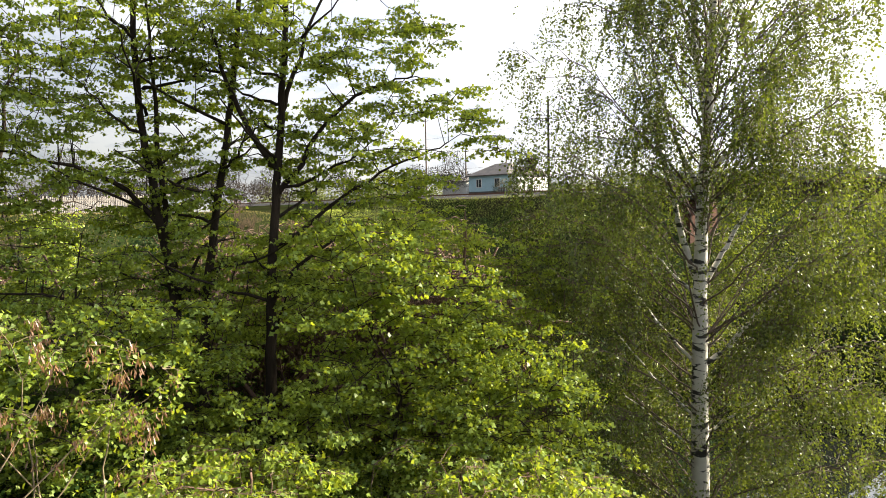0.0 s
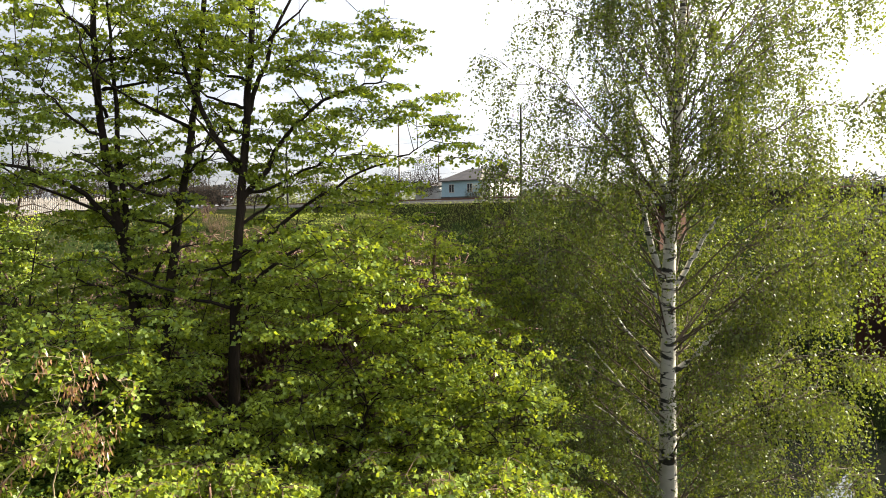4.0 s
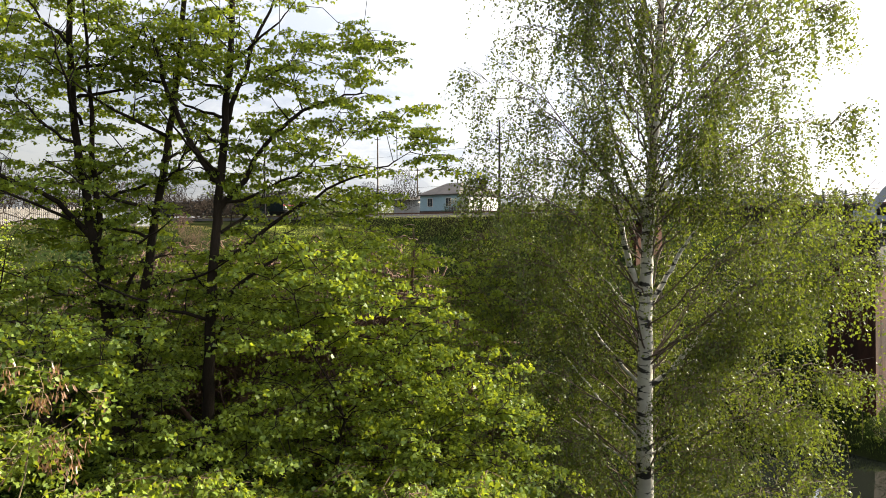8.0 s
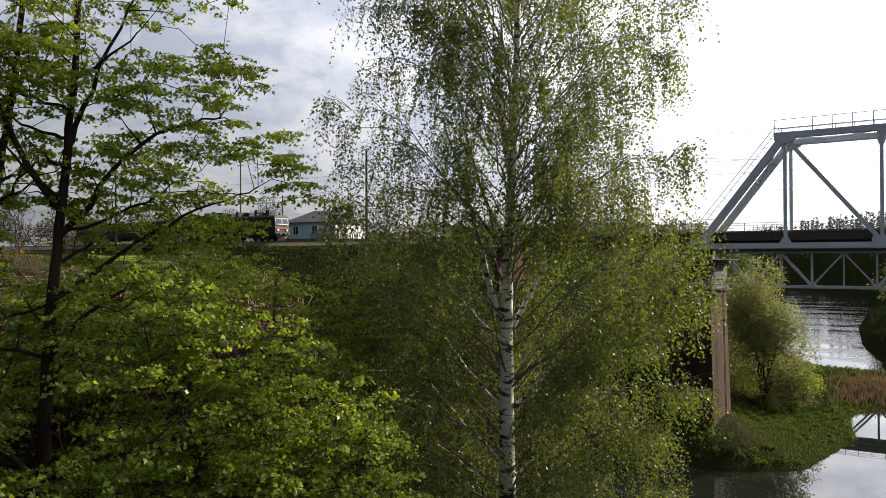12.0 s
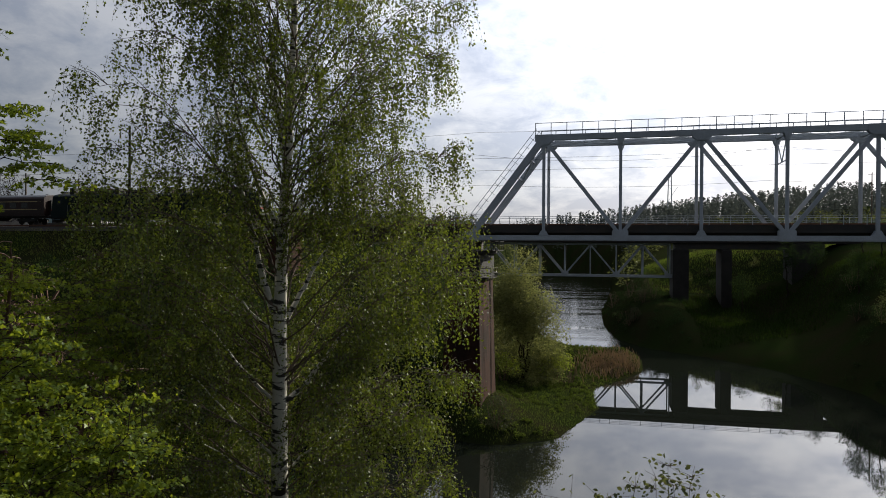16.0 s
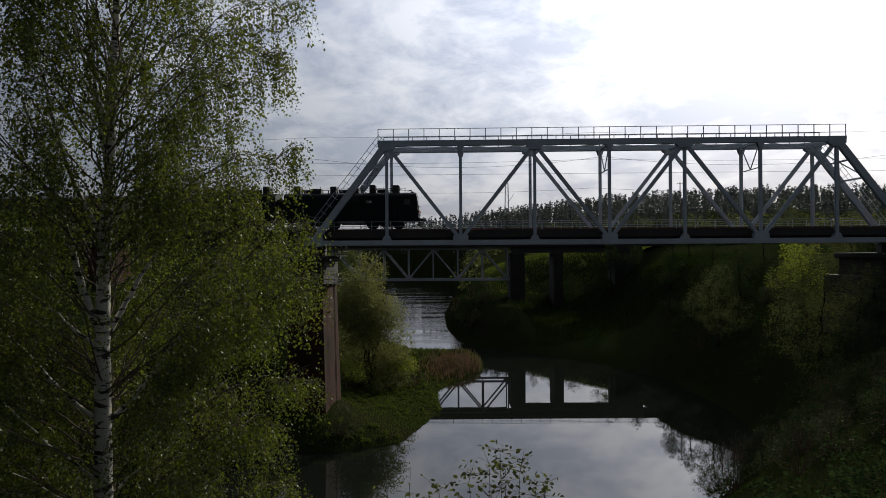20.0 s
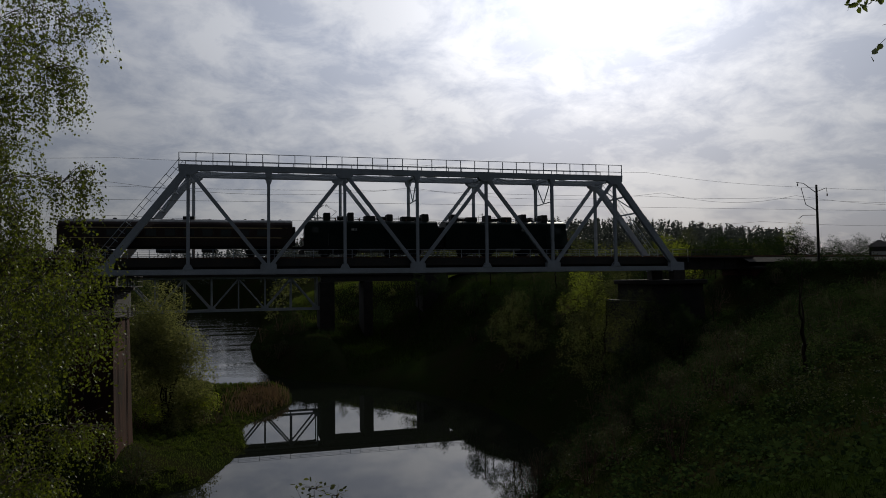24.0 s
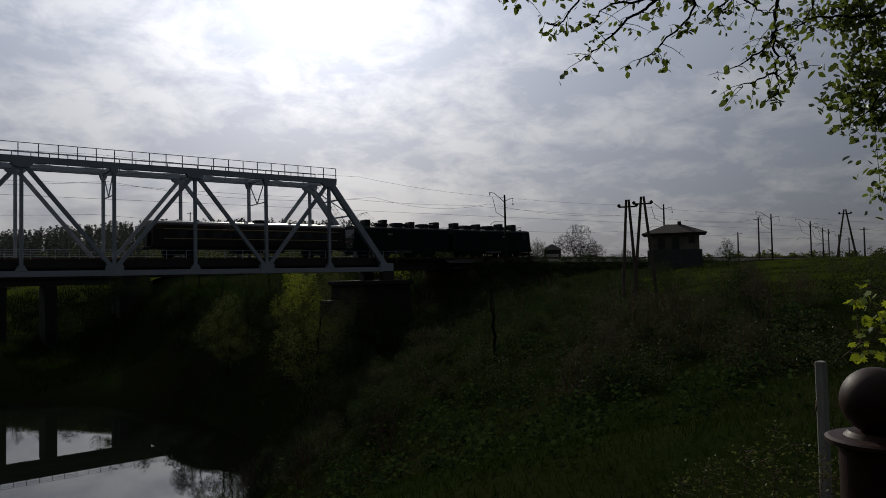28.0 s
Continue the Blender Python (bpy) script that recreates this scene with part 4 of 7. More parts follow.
def buffers(parent, x, sign):
    for y in (-0.9, 0.9):
        b = Build()
        n = 12
        prof = [(0.12, 0), (0.12, 0.35), (0.24, 0.36), (0.24, 0.42), (0.1, 0.46)]
        v = [(x + sign * d, y + r * math.cos(2 * math.pi * k / n), 1.06 + r * math.sin(2 * math.pi * k / n)) for r, d in prof for k in range(n)]
        b.add(v, [(i * n + k, i * n + (k + 1) % n, (i + 1) * n + (k + 1) % n, (i + 1) * n + k) for i in range(len(prof) - 1) for k in range(n)] + [tuple(range((len(prof) - 1) * n, len(prof) * n))])
        part("buffer", b, "black", parent)
    part("coupler", Build().box(min(x, x + sign * 0.6), max(x, x + sign * 0.6), -0.16, 0.16, 0.88, 1.2, 0.03), "black", parent)


def make_loco_section(raised):
    t = thing("electric_locomotive", "dark green electric locomotive section with roof equipment", "locomotive", "train on the bridge")
    L, half = 15.4, 1.55
    part("body", body_shell(L, half, 0.92, 3.75, 0.45, 0.55, 0.0), "loco", t)
    part("underframe", Build().box(-L / 2 - 0.1, L / 2 + 0.1, -1.45, 1.45, 0.80, 0.95, 0.04), "black", t)
    for x in (-3.75, 3.75):
        bogie(t, x, 3.0, 0.62)
    buffers(t, L / 2 + 0.1, 1)
    buffers(t, -L / 2 - 0.1, -1)
    for s in (-1, 1):
        y = s * (half + 0.005)
        # pale lower edge boxes between the bogies
        part("battery_box", Build().box(-1.5, 1.5, min(s * 1.0, s * 1.5), max(s * 1.0, s * 1.5), 0.55, 1.04, 0.04), "roofgrey", t, "pale grey battery box")
        for x in (-4.2, -1.4, 1.4, 4.2):
            g = Build()
            for i in range(7):
                g.box(x - 0.6, x + 0.6, min(y, y + s * 0.03), max(y, y + s * 0.03), 2.55 + i * 0.11, 2.60 + i * 0.11)
            part("louvre", g, "loco", t)
        part("cab_side_window", Build().box(6.0, 6.7, min(y, y + s * 0.015), max(y, y + s * 0.015), 2.7, 3.35), GLASS, t)
        part("cab_door", Build().box(5.0, 5.7, min(y, y + s * 0.02), max(y, y + s * 0.02), 1.3, 3.3, 0.004), "loco", t)
        part("handrail", Build().tube([(4.9, y + s * 0.08, 1.3), (4.9, y + s * 0.08, 2.6)], 0.02, 5), "roofgrey", t)
        nb = Build()
        for i in range(4):
            nb.box(1.7 + i * 0.17, 1.82 + i * 0.17, min(y, y + s * 0.012), max(y, y + s * 0.012), 2.95, 3.2)
        part("number_bars", nb, "white", t, "pale painted marking bars")
        part("headlight", Build().box(7.62, 7.74, min(s * 0.75, s * 1.15), max(s * 0.75, s * 1.15), 1.55, 1.85, 0.03), LAMP, t)
        part("windscreen", Build().plate([(7.595, s * 0.12, 2.75), (7.595, s * 1.25, 2.75), (7.47, s * 1.2, 3.5), (7.47, s * 0.12, 3.5)], (0.03, 0, 0)), GLASS, t)
    # roof gear
    for x, w, h in ((-6.4, 0.8, 0.55), (-4.2, 1.2, 0.32), (-2.2, 0.7, 0.5), (0.1, 1.3, 0.35), (2.3, 0.65, 0.62), (5.0, 0.75, 0.58)):
        part("roof_box", Build().box(x - w / 2, x + w / 2, -0.75, 0.75, 4.1, 4.1 + h * 1.35 + 0.15, 0.05), "black", t, "dark roof equipment box")
    for i in range(8):
        x = -5.4 + 1.35 * i
        part("insulator", Build().lathe([(0.05, 0), (0.10, 0.06), (0.05, 0.12), (0.10, 0.18), (0.05, 0.24), (0.09, 0.30), (0.03, 0.4)], 8, (x, 0.9 if i % 2 else -0.9, 4.02)), "rust", t)
    part("gangway", Build().box(-L / 2 - 0.46, -L / 2 + 0.02, -0.7, 0.7, 1.2, 3.45, 0.05), "black", t, "black gangway bellows")
    for x in (-5.3, -1.2, 3.3):
        part("air_reservoir", Build().tube([(x - 0.55, 0.55, 4.42), (x + 0.55, 0.55, 4.42)], 0.24, 10), "black", t)
    rr = Build().tube([(-7.2, -1.05, 4.62), (6.2, -1.05, 4.62)], 0.02, 4)
    for i in range(12):
        rr.tube([(-7.2 + i * 1.21, -1.05, 3.95), (-7.2 + i * 1.21, -1.05, 4.62 + 0.25 * (i % 3 == 0))], 0.025, 4)
    part("roof_rail", rr, "black", t)
    part("roof_cable", Build().tube([(-6.5, -0.9, 4.46), (-2, -0.9, 4.43), (3.8, -0.9, 4.45), (6.4, -0.9, 4.40)], 0.025, 5), "black", t)
    px = 4.0 if not raised else 5.2
    frame_b = Build()
    for y in (-0.6, 0.6):
        frame_b.tube([(px - 1.1, y, 4.45), (px + 1.1, y, 4.45)], 0.035, 5)
    for x in (px - 1.1, px + 1.1):
        frame_b.tube([(x, -0.6, 4.45), (x, 0.6, 4.45)], 0.035, 5)
    pan = part("pantograph", frame_b, "black", t)
    top = 5.95 if raised else 4.68
    arm = Build()
    for y in (-0.5, 0.5):
        for d in (-1, 1):
            if raised:
                arm.tube([(px + d * 0.5, y, 4.5), (px + d * 1.35, y * 0.8, 5.2), (px + d * 0.12, y * 0.7, top)], 0.025, 5)
            else:
                arm.tube([(px + d * 0.4, y, 4.5), (px + d * 1.6, y * 0.8, 4.60), (px + d * 0.12, y * 0.7, top)], 0.025, 5)
    arm.tube([(px - 0.12, -0.95, top - 0.12), (px - 0.12, -0.7, top + 0.03), (px - 0.12, 0.7, top + 0.03), (px - 0.12, 0.95, top - 0.12)], 0.025, 5)
    part("pantograph_arm", arm, "black", pan)
    part("cab_surround", Build().plate([(7.572, -1.42, 2.6), (7.572, 1.42, 2.6), (7.44, 1.38, 3.65), (7.44, -1.38, 3.65)], (0.04, 0, 0)), "roofgrey", t, "pale grey windscreen surround")
    part("stripe", Build().box(L / 2 - 0.04, L / 2 + 0.03, -half, half, 1.92, 2.14, 0.01), "red", t, "red painted stripe across the cab front")
    part("buffer_beam", Build().box(L / 2 - 0.05, L / 2 + 0.14, -1.4, 1.4, 0.78, 1.25, 0.04), "black", t)
    part("snow_plough", Build().plate([(L / 2 + 0.05, -1.3, 0.25), (L / 2 + 0.45, 0, 0.25), (L / 2 + 0.05, 1.3, 0.25), (L / 2 - 0.1, 1.3, 0.25), (L / 2 - 0.1, -1.3, 0.25)], (0, 0, 0.5)), "black", t)
    part("cab_rail", Build().tube([(L / 2 - 0.02, -1.2, 2.55), (L / 2 + 0.05, -0.6, 2.6), (L / 2 + 0.05, 0.6, 2.6), (L / 2 - 0.02, 1.2, 2.55)], 0.025, 5), "roofgrey", t)
    part("horn", Build().tube([(6.3, 0.5, 4.2), (6.3, 0.5, 4.45), (6.75, 0.5, 4.5)], [0.05, 0.05, 0.09], 7), "black", t)
    part("roof_headlight", Build().lathe([(0.16, 0), (0.2, 0.12), (0.2, 0.3), (0.02, 0.36)], 12, (6.85, 0, 4.0)), "loco", t)
    return t


def make_coach():
    t = thing("passenger_coach", "dark red-brown passenger coach with cream stripes and grey roof", "railway coach", "train on the bridge")
    L, half = 23.6, 1.55
    part("body", body_shell(L, half, 1.2, 3.55, 0.55), "coach", t)
    part("underframe", Build().box(-L / 2, L / 2, -1.35, 1.35, 0.98, 1.22, 0.04), "black", t)
    r = body_shell(L - 0.3, half * 0.93, 3.6, 3.62, 0.56)
    part("roof", r, "roofgrey", t, "shiny grey metal roof")
    for s in (-1, 1):
        y = s * (half + 0.004)
        lo, hi = min(y, y + s * 0.012), max(y, y + s * 0.012)
        for z in (2.05, 3.12):
            part("stripe", Build().box(-L / 2 + 0.5, L / 2 - 0.5, lo, hi, z, z + 0.09), "stripe", t, "cream painted stripe")
        for i in range(10):
            x = -8.55 + 1.9 * i
            f = part("window_frame", Build().box(x - 0.62, x + 0.62, lo, hi, 2.2, 3.06), "coach", t)
            part("pane", Build().box(x - 0.53, x + 0.53, min(y, y + s * 0.02), max(y, y + s * 0.02), 2.28, 2.98), GLASS, f)
        for x in (-L / 2 + 0.75, L / 2 - 0.75):
            part("door", Build().box(x - 0.42, x + 0.42, lo, hi, 1.25, 3.2), "coach", t)
        for i in range(3):
            rib = 1.42 + 0.17 * i
            part("rib", Build().box(-L / 2 + 0.6, L / 2 - 0.6, min(y, y + s * 0.02), max(y, y + s * 0.02), rib, rib + 0.035), "coach", t)
    for i in range(12):
        x = -10.4 + 1.9 * i
        part("roof_vent", Build().lathe([(0.10, 0), (0.10, 0.12), (0.22, 0.14), (0.22, 0.2), (0.06, 0.27)], 10, (x, 0.35 if i % 2 else -0.35, 4.02)), "black", t)
    part("heater_stack", Build().box(0.2, 1.4, -0.5, 0.5, 4.05, 4.5, 0.05), "black", t)
    for x in (-8.5, 8.5):
        bogie(t, x, 2.4, 0.475)
    part("battery_box", Build().box(-2.4, 0.8, -1.3, 1.3, 0.5, 1.0, 0.05), "black", t)
    part("water_tank", Build().box(2.2, 3.6, -1.25, 1.25, 0.55, 1.0, 0.05), "black", t)
    for s in (-1, 1):
        buffers(t, s * L / 2, s)
        part("gangway", Build().box(min(s * L / 2, s * (L / 2 + 0.35)), max(s * L / 2, s * (L / 2 + 0.35)), -0.65, 0.65, 1.3, 3.4, 0.06), "black", t)
    return t


LOCO_FRONT = make_loco_section(False)
LOCO_REAR = make_loco_section(True)
COACH = make_coach()


# ---- overhead line, posts and wires ----
def catenary_post(x, y, base, top, toward, label="dark concrete catenary post with bracket arms"):
    t = thing("catenary_post", label, "catenary post", "catenary posts")
    part("mast", Build().tube([(x, y, base - 0.6), (x, y, top)], [0.19, 0.13], 10), "stone", t)
    d = toward
    arm = Build().tube([(x, y, top - 1.1), (x, y + d * 2.2, top + 0.5), (x - 0.1, y + d * 3.3, top + 0.75)], 0.05, 5)
    arm.tube([(x, y, top - 3.4), (x, y + d * 1.9, top - 2.4), (x, y + d * 2.6, top - 0.1)], 0.045, 5)
    br = part("bracket", arm, "dark_steel", t)
    part("registration_arm", Build().tube([(x, y, top - 4.0), (x, y + d * 2.4, top - 3.8), (x, y + d * 3.2, top - 4.2)], 0.04, 5), "dark_steel", br)
    part("back_arm", Build().tube([(x, y, top - 0.9), (x, y - d * 1.6, top - 0.6), (x, y - d * 1.7, top - 1.2)], 0.045, 5), "dark_steel", t)
    for k, (yy, zz) in enumerate(((y + d * 3.2, top + 0.45), (y - d * 1.7, top - 1.5))):
        part("insulator", Build().lathe([(0.04, 0), (0.11, 0.06), (0.05, 0.12), (0.11, 0.18), (0.05, 0.24), (0.10, 0.3), (0.03, 0.36)], 8, (x, yy, zz - 0.2)), "rust", t)


for px, far, top in ((-56.0, 75.2, 34.9), (-110.0, 75.3, 34.9), (72.3, 74.0, 32.2), (110.6, 72.2, 32.5), (149.0, 71.1, 32.2), (166.8, 70.6, 31.2), (185.3, 75.5, 30.5), (199.7, 79.9, 30.7)):
    catenary_post(px, far, gz(px, far), top, 1)


def wire(name, pts, r=0.016):
    b = Build().tube(pts, r, 4, False)
    ob = part(name, b, "wire", None)
    return tagged(ob, "thin dark overhead wire", "wire", "overhead wires")


def span(xs, zs, off, dip):
    out = []
    for (x0, z0), (x1, z1) in zip(zip(xs, zs), zip(xs[1:], zs[1:])):
        for i in range(8):
            f = i / 8
            x = x0 + (x1 - x0) * f
            out.append((x, track_y(x) + off, z0 + (z1 - z0) * f - dip * 4 * f * (1 - f)))
    out.append((xs[-1], track_y(xs[-1]) + off, zs[-1]))
    return out


SUP = [-240, -164, -110, -56, -14, 19, 52, 72.3, 110.6, 149, 185, 214, 240]
wire("contact_wire", span(SUP, [29.3] * 13, 0.0, 0.0))
wire("messenger_wire", span(SUP, [31.2] * 13, 0.0, 1.1))
wire("feeder_wire", span(SUP, [33.4, 33.4, 33.4, 33.6, 34.4, 34.6, 34.4, 33.0, 33, 33, 33, 33, 33], 3.6, 0.25))
wire("feeder_wire", span(SUP, [30.6, 30.6, 30.6, 31, 31.3, 31.5, 31.3, 31.4, 31, 31, 31, 31, 31], 4.4, 0.2))
wire("feeder_wire", span(SUP, [28.2] * 13, 6.5, 0.5))


def a_pole(x, y, top, spread, turn, label="dark wooden A-frame telegraph pole"):
    t = thing("telegraph_pole", label, "telegraph pole", "A-frame poles")
    c, s = math.cos(turn), math.sin(turn)
    for d in (-1, 1):
        fx, fy = x + d * spread * c, y + d * spread * s
        part("leg", Build().tube([(fx, fy, gz(fx, fy) - 0.5), (x + d * 0.1 * c, y + d * 0.1 * s, top)], [0.16, 0.10], 8), "wood", t)
    part("crossarm", Build().beam((x - 0.75 * c, y - 0.75 * s, top - 0.6), (x + 0.75 * c, y + 0.75 * s, top - 0.6), 0.1, 0.12), "wood", t)
    for d in (-0.7, 0.7):
        part("insulator", Build().lathe([(0.03, -0.1), (0.14, -0.06), (0.15, 0.06), (0.1, 0.12), (0.03, 0.18)], 10, (x + d * c, y + d * s, top - 0.5)), "black", t)
    return t


a_pole(48.83, 35.31, 26.5, 0.62, -0.95)
a_pole(49.5, 34.3, 26.7, 0.95, -0.95)
a_pole(102.0, 38.6, 28.3, 1.25, -1.1)
for x, y, top in ((125.5, 62.3, 29.9), (132.7, 70.1, 27.8), (141.4, 50.4, 27.7), (160, 62, 27.5), (176, 66, 27.3)):
    t = thing("wooden_pole", "plain dark wooden line pole", "pole", "line poles")
    part("shaft", Build().tube([(x, y, gz(x, y) - 0.5), (x + 0.1, y, top)], [0.18, 0.12], 8), "wood", t)
    part("crossarm", Build().beam((x - 0.6, y + 0.5, top - 0.4), (x + 0.8, y - 0.5, top - 0.3), 0.1, 0.1), "wood", t)
for x, y, top in ((-109, 103, 40), (-103, 109, 33.4), (-96.5, 114.7, 32.8), (69.3, 199, 40.0)):
    t = thing("wooden_pole", "plain dark distant line pole", "pole", "line poles")
    part("shaft", Build().tube([(x, y, gz(x, y) - 0.5), (x, y, top)], [0.2, 0.13], 8), "wood", t)
    part("crossarm", Build().beam((x - 0.9, y, top - 0.5), (x + 0.9, y, top - 0.5), 0.1, 0.12), "wood", t)


def lattice_mast(x, y, top):
    t = thing("lattice_mast", "slender steel lattice mast on the wooded rise", "mast")
    b0 = gz(x, y)
    for dx, dy in ((-1, -1), (1, -1), (1, 1), (-1, 1)):
        part("leg", Build().beam((x + dx * 1.6, y + dy * 1.6, b0 - 0.5), (x + dx * 0.9, y + dy * 0.9, top), 0.3, 0.3), "steel", t)
    n = 14
    for i in range(n):
        za, zb = b0 + (top - b0) * i / n, b0 + (top - b0) * (i + 1) / n
        w = 1.6 - 0.7 * i / n
        s = 1 if i % 2 else -1
        part("lacing", Build().beam((x - s * w, y - w, za), (x + s * w, y - w, zb), 0.2, 0.2), "steel", t)
    part("aerial_arm", Build().beam((x + 1, y, top - 14), (x + 5, y, top - 8), 0.3, 0.3), "steel", t)


lattice_mast(48.0, 490.0, 68.5)


# ---- buildings ----
def blue_house():
    x0, x1, y0, y1, b, e, r = -84.2, -75.4, 89.8, 98.0, 23.2, 26.35, 28.5
    t = thing("house", "low pale blue house with grey hipped roof and brick chimney", "house")
    wall = Build().box(x0, x1, y0, y1, b - 0.6, e)
    part("wall", wall, "blue", t)
    wing = Build().box(x1, -72.4, y0 + 0.5, y1 - 0.4, b - 0.6, e - 0.1)
    part("wing_wall", wing, "white", t, "whitewashed wing wall")
    part("plinth", Build().box(x0 - 0.06, -72.35, y0 - 0.06, y1, b - 0.6, b + 0.35), "darkwall", t)
    def hip(xa, xb, ya, yb, z0, z1, over=0.45):
        xa, xb, ya, yb = xa - over, xb + over, ya - over, yb + over
        h = (yb - ya) / 2
        v = [(xa, ya, z0), (xb, ya, z0), (xb, yb, z0), (xa, yb, z0), (xa + h * 0.7, (ya + yb) / 2, z1), (xb - h * 0.7, (ya + yb) / 2, z1),
             (xa, ya, z0 - 0.15), (xb, ya, z0 - 0.15), (xb, yb, z0 - 0.15), (xa, yb, z0 - 0.15)]
        return Build().add(v, [(0, 1, 5, 4), (1, 2, 5), (2, 3, 4, 5), (3, 0, 4), (6, 7, 1, 0), (7, 8, 2, 1), (8, 9, 3, 2), (9, 6, 0, 3), (9, 8, 7, 6)])
    roof = part("roof", hip(x0, x1, y0, y1, e, r), "slate", t)
    part("wing_roof", hip(x1 + 0.3, -72.4, y0 + 0.5, y1 - 0.4, e - 0.1, r - 0.5, 0.4), "slate", t)
    part("chimney", Build().box(-75.3, -74.5, 95.2, 96.0, 26.8, 29.1, 0.03), "brick", roof, "red brick chimney")
    part("chimney", Build().box(-78.3, -77.8, 94, 94.5, 27.2, 28.9, 0.03), "white", roof)
    for x in (-81.8, -77.6, -73.9):
        yy = y0 if x < x1 else y0 + 0.5
        w = part("window", Build().box(x - 0.62, x + 0.62, yy - 0.06, yy + 0.02, b + 1.0, b + 2.55), "white", t)
        part("pane", Build().box(x - 0.52, x + 0.52, yy - 0.085, yy - 0.05, b + 1.1, b + 2.45), GLASS, w)
        part("glazing_bar", Build().box(x - 0.03, x + 0.03, yy - 0.10, yy - 0.06, b + 1.1, b + 2.45), "white", w)
    for i in range(26):
        q = -75.2 + 0.34 * i
        part("fence_board", Build().box(q - 0.07, q + 0.07, y0 - 2.6, y0 - 2.55, b - 0.2, b + 0.85 + 0.05 * (i % 3)), "darkwall", t, "dark low picket board")
    part("porch", Build().box(-73.2, -72.45, y0 - 0.9, y0 + 0.5, b - 0.5, b + 2.4), "white", t)
    # lean-to seen past the trees
    s = thing("shed", "small pale shed beside the house", "shed")
    part("wall", Build().box(-92, -86, 91, 96, b - 0.6, b + 2.3), "white", s)
    part("roof", Build().plate([(-92.4, 90.6, b + 2.3), (-85.6, 90.6, b + 2.3), (-85.6, 96.4, b + 3.2), (-92.4, 96.4, b + 3.2)], (0, 0, 0.14)), "slate", s)


blue_house()


def blossom_tree(x, y, seed):
    """A small fruit tree in pale blossom."""
    sk = Skeleton(seed)
    g = gz(x, y)
    b = np.array([x, y, g - 0.2])
    for k in range(4):
        a = 1.57 * k + 0.4
        sk.limb([b, b + (0.2 * math.cos(a), 0.2 * math.sin(a), 0.9), b + (0.9 * math.cos(a), 0.9 * math.sin(a), 2.6)], 0.07, 0.02, 6, 0.03)
    pos = []
    for p in in_blob(sk.rng, (x, y, g + 2.1), (1.5, 1.3, 1.5), 130, 0.2):
        line = sk.reach(p, 0.008, 3, 0.1, r_max=0.02)
        pos.append(line[-1] + sk.rng.normal(0, 0.14, (12, 3)))
    lm = leaves("crown", np.concatenate(pos), 0.13, "blossom", "oval", sk.rng)
    tree_parts("fruit_tree", "small fruit tree in pale blossom before the house", sk, lm, "twig")


def white_kiosk():
    m = pose(-68.3, 31.2, gz(-68.3, 31.2), 0, 0, 66)
    t = thing("garage", "low white garage with grey roof behind the trees", "garage", at=m)
    part("wall", Build().box(-2.0, 2.0, -1.6, 1.6, -0.4, 1.5), "white", t)
    part("roof", Build().plate([(-2.2, -1.8, 1.5), (2.2, -1.8, 1.5), (2.2, 1.8, 1.75), (-2.2, 1.8, 1.75)], (0, 0, 0.14)), "slate", t)
    part("door", Build().box(-0.3, 0.5, -1.66, -1.59, -0.1, 1.3), "plaster", t)
    f = thing("picket_fence", "grey weathered board fence across the meadow", "fence")
    p0, p1 = Vector((-72.5, 12.0)), Vector((-69.2, 28.4))
    n = 110
    for h in (0.35, 1.1):
        a, b = p0, p1
        part("rail", Build().beam((a.x, a.y, gz(a.x, a.y) + h), (b.x, b.y, gz(b.x, b.y) + h + 0.3), 0.05, 0.1), "fence", f)
    for i in range(n):
        q = p0.lerp(p1, i / (n - 1))
        h = 1.45 + 0.12 * math.sin(i * 2.7)
        z = gz(q.x, q.y) + 0.3 * i / n
        part("board", Build().box(q.x - 0.015, q.x + 0.015, q.y - 0.055, q.y + 0.055, z - 0.1, z + h), "fence", f)


white_kiosk()


